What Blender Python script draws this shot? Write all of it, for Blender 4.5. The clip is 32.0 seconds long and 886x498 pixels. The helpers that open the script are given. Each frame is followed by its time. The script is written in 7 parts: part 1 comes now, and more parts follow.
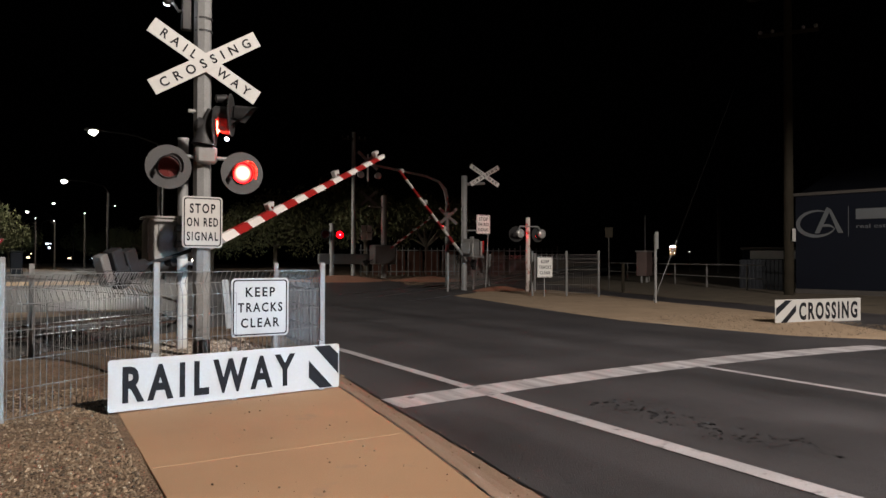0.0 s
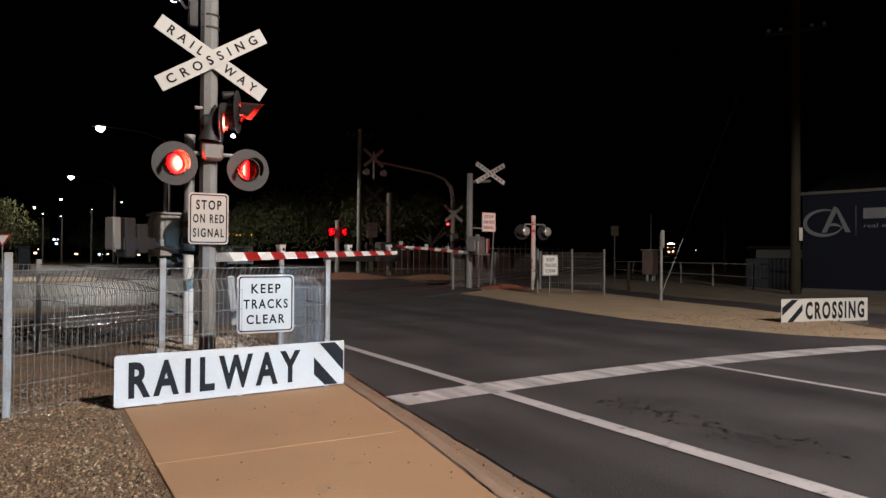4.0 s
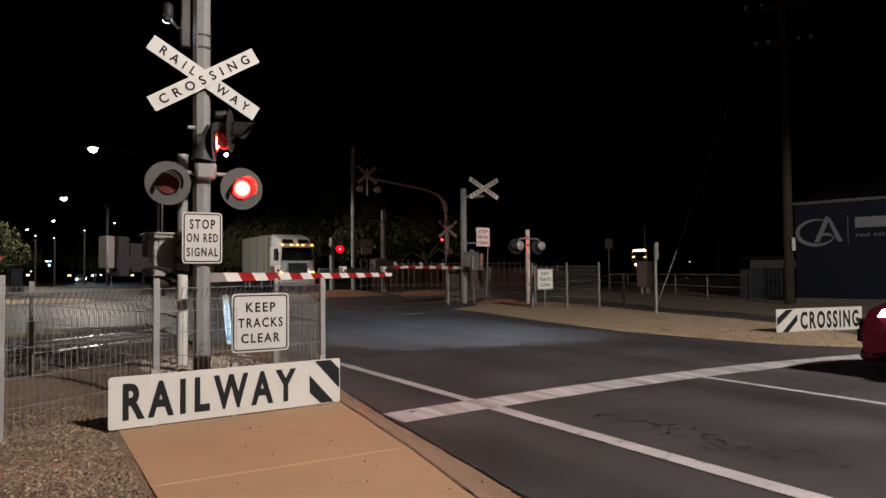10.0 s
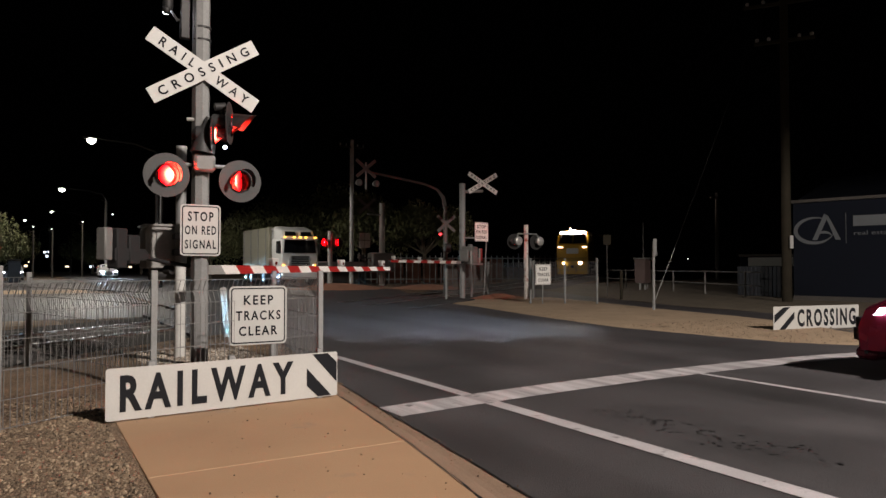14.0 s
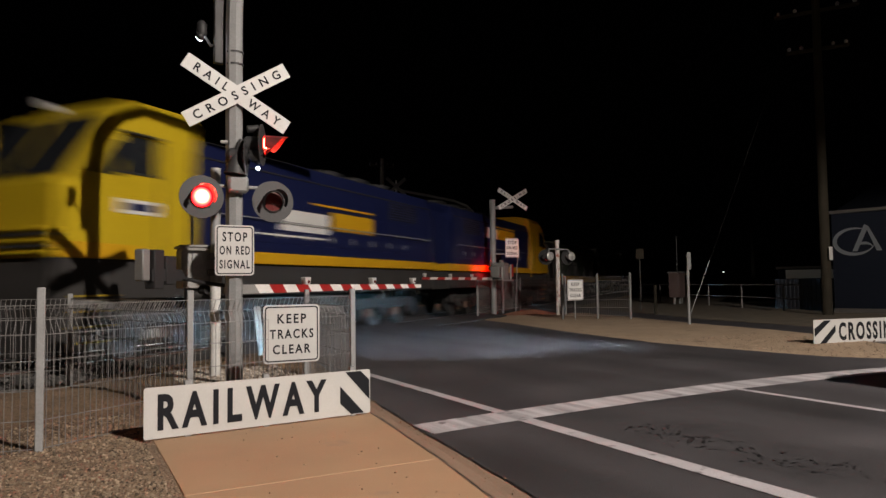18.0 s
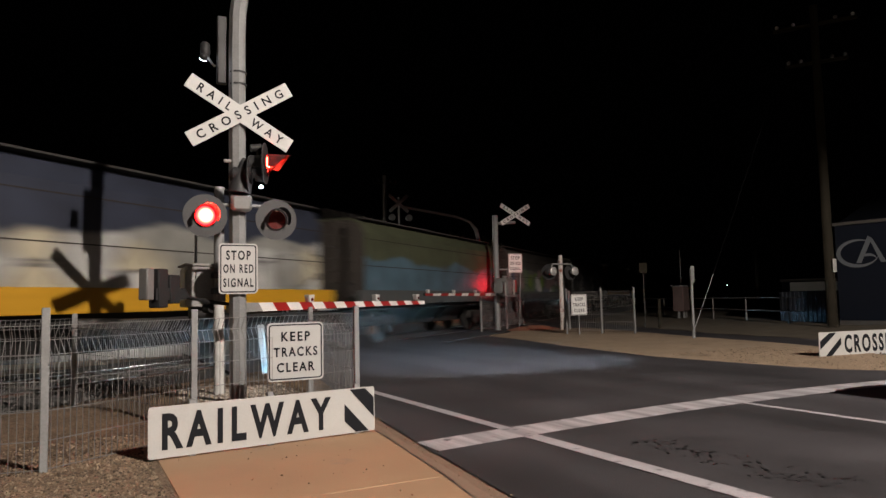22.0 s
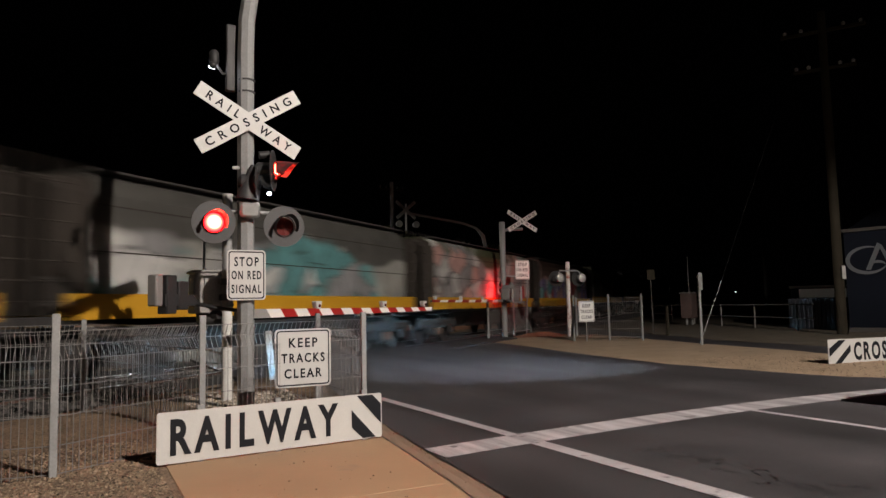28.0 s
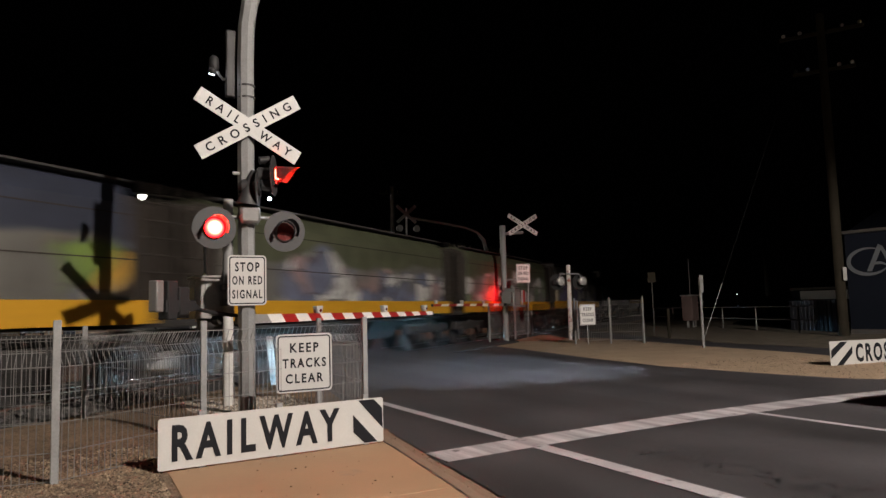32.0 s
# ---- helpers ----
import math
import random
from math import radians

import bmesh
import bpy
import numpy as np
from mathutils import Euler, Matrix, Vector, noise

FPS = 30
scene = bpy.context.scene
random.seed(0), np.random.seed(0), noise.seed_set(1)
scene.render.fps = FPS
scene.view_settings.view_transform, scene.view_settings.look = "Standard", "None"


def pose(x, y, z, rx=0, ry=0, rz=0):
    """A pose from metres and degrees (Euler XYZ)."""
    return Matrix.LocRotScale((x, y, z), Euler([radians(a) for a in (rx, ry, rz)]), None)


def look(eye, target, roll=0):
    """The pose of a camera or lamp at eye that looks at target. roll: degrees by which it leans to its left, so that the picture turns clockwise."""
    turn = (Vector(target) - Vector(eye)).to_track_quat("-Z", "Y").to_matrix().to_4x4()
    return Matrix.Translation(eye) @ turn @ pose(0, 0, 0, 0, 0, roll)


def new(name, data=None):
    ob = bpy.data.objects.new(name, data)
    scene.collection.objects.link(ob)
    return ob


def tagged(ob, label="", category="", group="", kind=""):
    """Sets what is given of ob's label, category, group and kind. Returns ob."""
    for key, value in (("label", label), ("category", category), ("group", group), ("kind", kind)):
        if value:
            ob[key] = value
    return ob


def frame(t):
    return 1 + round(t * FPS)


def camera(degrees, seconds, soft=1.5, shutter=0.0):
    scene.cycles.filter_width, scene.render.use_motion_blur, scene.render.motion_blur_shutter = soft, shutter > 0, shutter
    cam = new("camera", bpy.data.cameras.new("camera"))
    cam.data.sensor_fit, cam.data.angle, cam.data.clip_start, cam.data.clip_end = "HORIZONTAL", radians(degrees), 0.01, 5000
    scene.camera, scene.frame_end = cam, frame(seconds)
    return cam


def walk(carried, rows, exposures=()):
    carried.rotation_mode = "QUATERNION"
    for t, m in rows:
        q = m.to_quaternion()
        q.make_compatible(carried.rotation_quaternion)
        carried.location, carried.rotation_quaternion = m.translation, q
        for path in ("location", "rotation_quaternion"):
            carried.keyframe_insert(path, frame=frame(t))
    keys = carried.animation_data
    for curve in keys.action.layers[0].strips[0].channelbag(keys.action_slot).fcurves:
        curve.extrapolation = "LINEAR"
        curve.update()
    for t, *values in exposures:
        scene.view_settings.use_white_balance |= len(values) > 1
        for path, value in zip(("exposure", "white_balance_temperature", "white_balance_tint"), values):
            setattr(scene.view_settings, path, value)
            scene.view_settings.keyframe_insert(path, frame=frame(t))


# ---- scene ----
cam = camera(65, 32.0, soft=1.5, shutter=0.9)
PATH = [
    (0, look((0, 0, 1.25), (5.116, 8.591, 1.398), 0.14)),
    (0.5, look((0, 0, 1.25), (5.084, 8.609, 1.447), 0.07)),
    (1, look((0, 0, 1.25), (5.064, 8.620, 1.468), 0.17)),
    (1.5, look((0, 0, 1.25), (5.054, 8.626, 1.461), 0.31)),
    (2, look((0, 0, 1.25), (5.054, 8.626, 1.448), 0.41)),
    (2.5, look((0, 0, 1.25), (5.059, 8.624, 1.430), 0.46)),
    (3, look((0, 0, 1.25), (5.059, 8.625, 1.403), 0.49)),
    (3.5, look((0, 0, 1.25), (5.054, 8.628, 1.375), 0.48)),
    (5.5, look((0, 0, 1.25), (5.050, 8.631, 1.344), 0.17)),
    (6, look((0, 0, 1.25), (5.053, 8.629, 1.347), 0.08)),
    (6.5, look((0, 0, 1.25), (5.053, 8.629, 1.353), -0.04)),
    (7, look((0, 0, 1.25), (5.051, 8.630, 1.369), -0.13)),
    (7.5, look((0, 0, 1.25), (5.052, 8.629, 1.393), -0.20)),
    (8, look((0, 0, 1.25), (5.060, 8.623, 1.444), -0.35)),
    (8.5, look((0, 0, 1.25), (5.093, 8.602, 1.525), -0.42)),
    (9, look((0, 0, 1.25), (5.110, 8.590, 1.576), -0.45)),
    (9.5, look((0, 0, 1.25), (5.116, 8.585, 1.597), -0.48)),
    (10, look((0, 0, 1.25), (5.115, 8.587, 1.586), -0.50)),
    (10.5, look((0, 0, 1.25), (5.112, 8.589, 1.556), -0.51)),
    (11, look((0, 0, 1.25), (5.110, 8.591, 1.530), -0.48)),
    (11.5, look((0, 0, 1.25), (5.106, 8.594, 1.511), -0.42)),
    (12, look((0, 0, 1.25), (5.106, 8.594, 1.509), -0.33)),
    (12.5, look((0, 0, 1.25), (5.105, 8.595, 1.518), -0.23)),
    (13, look((0, 0, 1.25), (5.096, 8.599, 1.549), -0.09)),
    (13.5, look((0, 0, 1.25), (5.107, 8.593, 1.543), -0.01)),
    (14, look((0, 0, 1.25), (5.136, 8.576, 1.507), 0.02)),
    (14.5, look((0, 0, 1.25), (5.164, 8.560, 1.504), -0.01)),
    (16.5, look((-0.003, -0.005, 1.25), (4.933, 8.680, 1.710), -0.61)),
    (17, look((-0.004, -0.007, 1.25), (4.854, 8.721, 1.721), -0.65)),
    (17.5, look((-0.004, -0.008, 1.25), (4.790, 8.754, 1.736), -0.68)),
    (18, look((-0.005, -0.010, 1.25), (4.744, 8.776, 1.750), -0.70)),
    (18.5, look((-0.006, -0.011, 1.25), (4.694, 8.799, 1.793), -0.76)),
    (19, look((-0.007, -0.012, 1.25), (4.688, 8.799, 1.817), -0.83)),
    (19.5, look((-0.007, -0.014, 1.25), (4.704, 8.787, 1.842), -0.93)),
    (20, look((-0.008, -0.015, 1.25), (4.725, 8.773, 1.862), -1.09)),
    (20.5, look((-0.009, -0.016, 1.25), (4.742, 8.760, 1.888), -1.19)),
    (21, look((-0.010, -0.018, 1.25), (4.740, 8.757, 1.917), -1.29)),
    (21.5, look((-0.010, -0.019, 1.25), (4.722, 8.763, 1.951), -1.33)),
    (22, look((-0.011, -0.021, 1.25), (4.697, 8.771, 1.982), -1.29)),
    (22.5, look((-0.012, -0.022, 1.25), (4.682, 8.774, 2.022), -1.26)),
    (23, look((-0.012, -0.023, 1.25), (4.674, 8.773, 2.066), -1.29)),
    (23.5, look((-0.013, -0.025, 1.25), (4.662, 8.775, 2.091), -1.34)),
    (24, look((-0.014, -0.026, 1.25), (4.648, 8.781, 2.090), -1.36)),
    (24.5, look((-0.015, -0.028, 1.25), (4.635, 8.787, 2.069), -1.37)),
    (25, look((-0.015, -0.029, 1.25), (4.624, 8.795, 2.043), -1.39)),
    (25.5, look((-0.016, -0.030, 1.25), (4.621, 8.796, 2.027), -1.35)),
    (27.5, look((-0.019, -0.036, 1.25), (4.611, 8.791, 2.052), -1.19)),
    (28, look((-0.019, -0.037, 1.25), (4.597, 8.795, 2.077), -1.22)),
    (28.5, look((-0.019, -0.037, 1.25), (4.575, 8.806, 2.085), -1.18)),
    (29, look((-0.019, -0.037, 1.25), (4.568, 8.808, 2.102), -1.24)),
    (29.5, look((-0.019, -0.037, 1.25), (4.567, 8.807, 2.116), -1.20)),
    (30, look((-0.019, -0.037, 1.25), (4.567, 8.806, 2.127), -1.20)),
    (30.5, look((-0.019, -0.037, 1.25), (4.568, 8.805, 2.132), -1.26)),
    (31, look((-0.019, -0.037, 1.25), (4.569, 8.803, 2.141), -1.35)),
    (31.5, look((-0.019, -0.037, 1.25), (4.579, 8.798, 2.142), -1.44)),
    (32, look((-0.019, -0.037, 1.25), (4.588, 8.794, 2.135), -1.57)),
]
walk(cam, PATH)
# ---- night sky and street lighting ----
world = bpy.data.worlds.new("night")
scene.world = world
world.use_nodes = True
world.node_tree.nodes["Background"].inputs[0].default_value = (0.45, 0.38, 0.42, 1)
world.node_tree.nodes["Background"].inputs[1].default_value = 0.0003
scene.view_settings.exposure = 0.0


def lamp(name, kind, at, target, power, colour, size=0.3, spread=150):
    data = bpy.data.lights.new(name, kind)
    data.energy, data.color = power, colour
    if kind == "SPOT":
        data.spot_size, data.spot_blend, data.shadow_soft_size = radians(spread), 0.12, size
    elif kind == "AREA":
        data.shape, data.size = "DISK", size
    else:
        data.shadow_soft_size = size
    ob = new(name, data)
    ob.matrix_world = look(at, target)
    return ob


# the road lamp behind the viewer that throws the shadows on the train
lamp("street_light", "SPOT", (7.65, -10.6, 11.8), (7.65, -10.0, 0.0), 24000, (1.0, 0.88, 0.79), 0.18, 156)
# ---- materials ----
def material(name, colour, rough=0.6, metal=0.0, vary=0.25, grain=30.0, bump=0.15, big=1.5, spots=None, speck=0.0, coord="Object"):
    """Procedural surface: two scales of colour variation and a fine relief."""
    m = bpy.data.materials.new(name)
    m.use_nodes = True
    nt = m.node_tree
    n, l = nt.nodes, nt.links
    b = n["Principled BSDF"]
    b.inputs["Metallic"].default_value = metal
    tc = n.new("ShaderNodeTexCoord")
    fine, wide = n.new("ShaderNodeTexNoise"), n.new("ShaderNodeTexNoise")
    fine.inputs["Scale"].default_value, fine.inputs["Detail"].default_value = grain, 6
    wide.inputs["Scale"].default_value, wide.inputs["Detail"].default_value = big, 5
    for t in (fine, wide):
        l.new(tc.outputs[coord], t.inputs["Vector"])
    add = n.new("ShaderNodeMath")
    add.operation = "ADD"
    l.new(fine.outputs["Fac"], add.inputs[0])
    l.new(wide.outputs["Fac"], add.inputs[1])
    ramp = n.new("ShaderNodeMapRange")
    ramp.inputs[1].default_value, ramp.inputs[2].default_value = 0.6, 1.4
    ramp.inputs[3].default_value, ramp.inputs[4].default_value = 1 - vary, 1 + vary
    l.new(add.outputs[0], ramp.inputs[0])
    mul = n.new("ShaderNodeVectorMath")
    mul.operation = "SCALE"
    mul.inputs[0].default_value = colour
    l.new(ramp.outputs[0], mul.inputs["Scale"])
    out = mul.outputs[0]
    if spots:
        mask = n.new("ShaderNodeTexNoise")
        mask.inputs["Scale"].default_value, mask.inputs["Detail"].default_value = spots[1], 8
        l.new(tc.outputs[coord], mask.inputs["Vector"])
        mr = n.new("ShaderNodeMapRange")
        mr.inputs[1].default_value, mr.inputs[2].default_value = spots[2], spots[2] + 0.12
        l.new(mask.outputs["Fac"], mr.inputs[0])
        mix = n.new("ShaderNodeMix")
        mix.data_type = "RGBA"
        l.new(mr.outputs[0], mix.inputs[0])
        l.new(out, mix.inputs[6])
        mix.inputs[7].default_value = (*spots[0], 1)
        out = mix.outputs[2]
    l.new(out, b.inputs["Base Color"])
    rr = n.new("ShaderNodeMapRange")
    rr.inputs[3].default_value, rr.inputs[4].default_value = max(0.03, rough - 0.12), min(1, rough + 0.12)
    l.new(wide.outputs["Fac"], rr.inputs[0])
    l.new(rr.outputs[0], b.inputs["Roughness"])
    if bump:
        bp = n.new("ShaderNodeBump")
        bp.inputs["Strength"].default_value, bp.inputs["Distance"].default_value = bump, 0.01
        l.new(fine.outputs["Fac"], bp.inputs["Height"])
        l.new(bp.outputs[0], b.inputs["Normal"])
    return m


def glow(name, colour, strength, base=(0.02, 0.02, 0.02)):
    m = bpy.data.materials.new(name)
    m.use_nodes = True
    b = m.node_tree.nodes["Principled BSDF"]
    b.inputs["Base Color"].default_value = (*base, 1)
    b.inputs["Emission Color"].default_value = (*colour, 1)
    b.inputs["Emission Strength"].default_value = strength
    b.inputs["Roughness"].default_value = 0.3
    return m



def asphalt():
    """Worn asphalt: stone grain, long wheel-worn bands along the road, patches."""
    m = material("asphalt", (0.049, 0.0465, 0.050), 0.6, 0, 0.5, 110, 0.6, 0.9)
    n, l = m.node_tree.nodes, m.node_tree.links
    b = n["Principled BSDF"]
    src = b.inputs["Base Color"].links[0].from_socket
    tc, mp, w = n.new("ShaderNodeTexCoord"), n.new("ShaderNodeMapping"), n.new("ShaderNodeTexNoise")
    mp.inputs["Scale"].default_value = (1.1, 0.07, 1)
    w.inputs["Scale"].default_value, w.inputs["Detail"].default_value = 1.0, 4
    l.new(tc.outputs["Object"], mp.inputs["Vector"])
    l.new(mp.outputs[0], w.inputs["Vector"])
    r = n.new("ShaderNodeMapRange")
    r.inputs[1].default_value, r.inputs[2].default_value, r.inputs[3].default_value, r.inputs[4].default_value = 0.35, 0.65, 0.72, 1.35
    l.new(w.outputs["Fac"], r.inputs[0])
    s = n.new("ShaderNodeVectorMath")
    s.operation = "SCALE"
    l.new(src, s.inputs[0])
    l.new(r.outputs[0], s.inputs["Scale"])
    l.new(s.outputs[0], b.inputs["Base Color"])
    return m


def gravel(name, dark, light, size):
    """Loose stones: cells of differing tone with rounded relief."""
    m = bpy.data.materials.new(name)
    m.use_nodes = True
    n, l = m.node_tree.nodes, m.node_tree.links
    b = n["Principled BSDF"]
    b.inputs["Roughness"].default_value = 0.95
    tc, v, big = n.new("ShaderNodeTexCoord"), n.new("ShaderNodeTexVoronoi"), n.new("ShaderNodeTexNoise")
    v.inputs["Scale"].default_value = size
    big.inputs["Scale"].default_value, big.inputs["Detail"].default_value = 1.3, 6
    l.new(tc.outputs["Object"], v.inputs["Vector"])
    l.new(tc.outputs["Object"], big.inputs["Vector"])
    sep = n.new("ShaderNodeSeparateColor")
    l.new(v.outputs["Color"], sep.inputs[0])
    mixf = n.new("ShaderNodeMath")
    mixf.operation = "MULTIPLY_ADD"
    l.new(sep.outputs[0], mixf.inputs[0])
    mixf.inputs[1].default_value = 0.65
    r = n.new("ShaderNodeMapRange")
    r.inputs[1].default_value, r.inputs[2].default_value, r.inputs[3].default_value, r.inputs[4].default_value = 0.3, 0.7, -0.2, 0.45
    l.new(big.outputs["Fac"], r.inputs[0])
    l.new(r.outputs[0], mixf.inputs[2])
    mix = n.new("ShaderNodeMix")
    mix.data_type = "RGBA"
    mix.inputs[6].default_value, mix.inputs[7].default_value = (*dark, 1), (*light, 1)
    l.new(mixf.outputs[0], mix.inputs[0])
    l.new(mix.outputs[2], b.inputs["Base Color"])
    bp = n.new("ShaderNodeBump")
    bp.inputs["Strength"].default_value, bp.inputs["Distance"].default_value = 1.0, 0.02
    bp.invert = True
    l.new(v.outputs["Distance"], bp.inputs["Height"])
    l.new(bp.outputs[0], b.inputs["Normal"])
    return m


ASPHALT = asphalt()
WIRE = material("dull_fence_wire", (0.23, 0.228, 0.225), 0.5, 0.6, 0.2, 60, 0.0, 6)
GALV = material("galvanised_steel", (0.25, 0.255, 0.255), 0.58, 0.2, 0.2, 60, 0.05, 6)
GALV_DULL = material("weathered_steel_paint", (0.36, 0.36, 0.35), 0.55, 0.2, 0.25, 40, 0.08, 4)
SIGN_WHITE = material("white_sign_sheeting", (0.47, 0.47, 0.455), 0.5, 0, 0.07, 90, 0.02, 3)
# paler copy for far signs: light they throw back is put into the colour
SIGN_LIT = material("lit_white_sign_sheeting", (0.80, 0.80, 0.78), 0.5, 0, 0.07, 90, 0.02, 3)
SIGN_BLACK = material("black_sign_letters", (0.009, 0.010, 0.013), 0.75, 0, 0.15, 60, 0.02, 4)
SIGN_BLACK.node_tree.nodes["Principled BSDF"].inputs["Specular IOR Level"].default_value = 0.2
BLACK = material("black_paint", (0.03, 0.03, 0.031), 0.55, 0, 0.25, 50, 0.05, 4)
RED_BAND = material("red_reflective_band", (0.33, 0.018, 0.017), 0.45, 0, 0.1, 60, 0.03, 4)
DIRT = gravel("gravelly_dirt", (0.085, 0.054, 0.034), (0.34, 0.235, 0.15), 60)
FAR_DIRT = material("pale_dusty_dirt", (0.37, 0.275, 0.185), 0.95, 0, 0.22, 70, 0.5, 1.1, spots=((0.20, 0.15, 0.10), 3.0, 0.6))
FOOTPATH = material("concrete_path", (0.365, 0.230, 0.134), 0.85, 0, 0.16, 120, 0.2, 1.3, spots=((0.25, 0.19, 0.14), 2.2, 0.63))
KERB = material("concrete_kerb", (0.215, 0.143, 0.098), 0.88, 0, 0.25, 90, 0.3, 2.0)


def tyre_worn(m, low, high):
    """Wear in streaks along the road, as tyres leave it."""
    n, l = m.node_tree.nodes, m.node_tree.links
    b = n["Principled BSDF"]
    src = b.inputs["Base Color"].links[0].from_socket
    tc, mp, w = n.new("ShaderNodeTexCoord"), n.new("ShaderNodeMapping"), n.new("ShaderNodeTexNoise")
    mp.inputs["Scale"].default_value = (7.0, 0.5, 1)
    w.inputs["Scale"].default_value, w.inputs["Detail"].default_value = 1.0, 5
    l.new(tc.outputs["Object"], mp.inputs["Vector"])
    l.new(mp.outputs[0], w.inputs["Vector"])
    r, s = n.new("ShaderNodeMapRange"), n.new("ShaderNodeVectorMath")
    for k, v in ((1, 0.35), (2, 0.62), (3, high), (4, low)):
        r.inputs[k].default_value = v
    l.new(w.outputs["Fac"], r.inputs[0])
    s.operation = "SCALE"
    l.new(src, s.inputs[0])
    l.new(r.outputs[0], s.inputs["Scale"])
    l.new(s.outputs[0], b.inputs["Base Color"])
    return m


STOP_PAINT = tyre_worn(material("worn_stop_line_paint", (0.46, 0.445, 0.465), 0.7, 0, 0.18, 70, 0.2, 2.5, spots=((0.15, 0.145, 0.15), 7, 0.62)), 0.62, 1.1)
PAINT = material("road_line_paint", (0.41, 0.395, 0.415), 0.7, 0, 0.2, 70, 0.2, 2.5, spots=((0.13, 0.125, 0.125), 9, 0.60))
WOOD = material("weathered_pole_timber", (0.029, 0.025, 0.018), 0.9, 0, 0.35, 40, 0.5, 2)
STEEL_RAIL = material("polished_rail_head", (0.60, 0.60, 0.61), 0.30, 1.0, 0.1, 90, 0.0, 1.2)
RUST = material("rusty_rail_web", (0.10, 0.06, 0.045), 0.85, 0.2, 0.3, 60, 0.3, 4)
BALLAST = gravel("ballast_stone", (0.018, 0.017, 0.016), (0.085, 0.082, 0.078), 18)
SLEEPER = material("concrete_sleeper", (0.11, 0.10, 0.09), 0.9, 0, 0.2, 40, 0.3, 2)
LOCO_BLUE = material("loco_blue_paint", (0.0078, 0.0115, 0.050), 0.38, 0, 0.12, 25, 0.03, 0.8)
LOCO_YELLOW = material("loco_yellow_paint", (0.54, 0.30, 0.010), 0.38, 0, 0.10, 25, 0.03, 0.9)
DARK_STEEL = material("grimy_underframe", (0.035, 0.033, 0.032), 0.8, 0.2, 0.35, 30, 0.2, 2)
GLASS_DARK = material("dark_window_glass", (0.015, 0.017, 0.02), 0.08, 0, 0.1, 5, 0.0, 1)
WALL_DARK = material("dark_painted_wall", (0.0066, 0.0085, 0.0142), 0.9, 0, 0.2, 30, 0.1, 0.7)
for m in (WALL_DARK, WOOD):
    m.node_tree.nodes["Principled BSDF"].inputs["Specular IOR Level"].default_value = 0.12
CABINET = material("grey_painted_cabinet", (0.17, 0.17, 0.165), 0.5, 0.1, 0.15, 40, 0.06, 2)
# ---- building kit ----
def thing(name, at=(0, 0, 0), turn=0.0, label="", category="", group="", kind=""):
    ob = new(name)
    ob.empty_display_size = 0.2
    ob.matrix_world = pose(*at, 0, 0, turn)
    return tagged(ob, label, category, group, kind)


def mesh_of(bm, name, smooth=False):
    me = bpy.data.meshes.new(name)
    bmesh.ops.recalc_face_normals(bm, faces=bm.faces)
    bm.to_mesh(me)
    bm.free()
    if smooth:
        me.shade_smooth()
        me.set_sharp_from_angle(angle=radians(40))
    return me


def part(name, bm, mat, parent=None, label="", smooth=True):
    me = bm if isinstance(bm, bpy.types.Mesh) else mesh_of(bm, name, smooth)
    if mat is not None and not me.materials:
        me.materials.append(mat)
    ob = new(name, me)
    if parent is not None:
        ob.parent = parent
    if label:
        ob["label"] = label
    return ob


def box(lo, hi, bevel=0.0, bm=None, m=None, seg=1):
    """A box between two corners, its edges rounded; m places it."""
    own = bmesh.new()
    bmesh.ops.create_cube(own, size=1.0)
    lo, hi = Vector(lo), Vector(hi)
    for v in own.verts:
        v.co = Vector([lo[i] + (v.co[i] + 0.5) * (hi[i] - lo[i]) for i in range(3)])
    if bevel > 0:
        bmesh.ops.bevel(own, geom=own.edges[:], offset=min(bevel, 0.49 * min(abs(hi[i] - lo[i]) for i in range(3))), segments=seg, affect="EDGES", profile=0.5)
    if m is not None:
        bmesh.ops.transform(own, matrix=m, verts=own.verts)
    return own if bm is None else merge(bm, own)


def merge(bm, other):
    me = bpy.data.meshes.new("t")
    other.to_mesh(me)
    other.free()
    bm.from_mesh(me)
    bpy.data.meshes.remove(me)
    return bm


def tube(points, radius, sides=10, bm=None, cap=True):
    """A round bar along points; radius a number or one per point."""
    own = bmesh.new()
    pts = [Vector(p) for p in points]
    rad = [radius] * len(pts) if isinstance(radius, (int, float)) else radius
    rings = []
    ref = Vector((0, 0, 1)) if abs((pts[1] - pts[0]).normalized().z) < 0.95 else Vector((1, 0, 0))
    for i, p in enumerate(pts):
        d = (pts[min(i + 1, len(pts) - 1)] - pts[max(i - 1, 0)]).normalized()
        u = (ref - d * ref.dot(d)).normalized()
        w = d.cross(u)
        rings.append([own.verts.new(p + (u * math.cos(2 * math.pi * k / sides) + w * math.sin(2 * math.pi * k / sides)) * rad[i]) for k in range(sides)])
    for a, b in zip(rings, rings[1:]):
        for k in range(sides):
            own.faces.new((a[k], a[(k + 1) % sides], b[(k + 1) % sides], b[k]))
    if cap:
        own.faces.new(rings[0][::-1])
        own.faces.new(rings[-1])
    return own if bm is None else merge(bm, own)


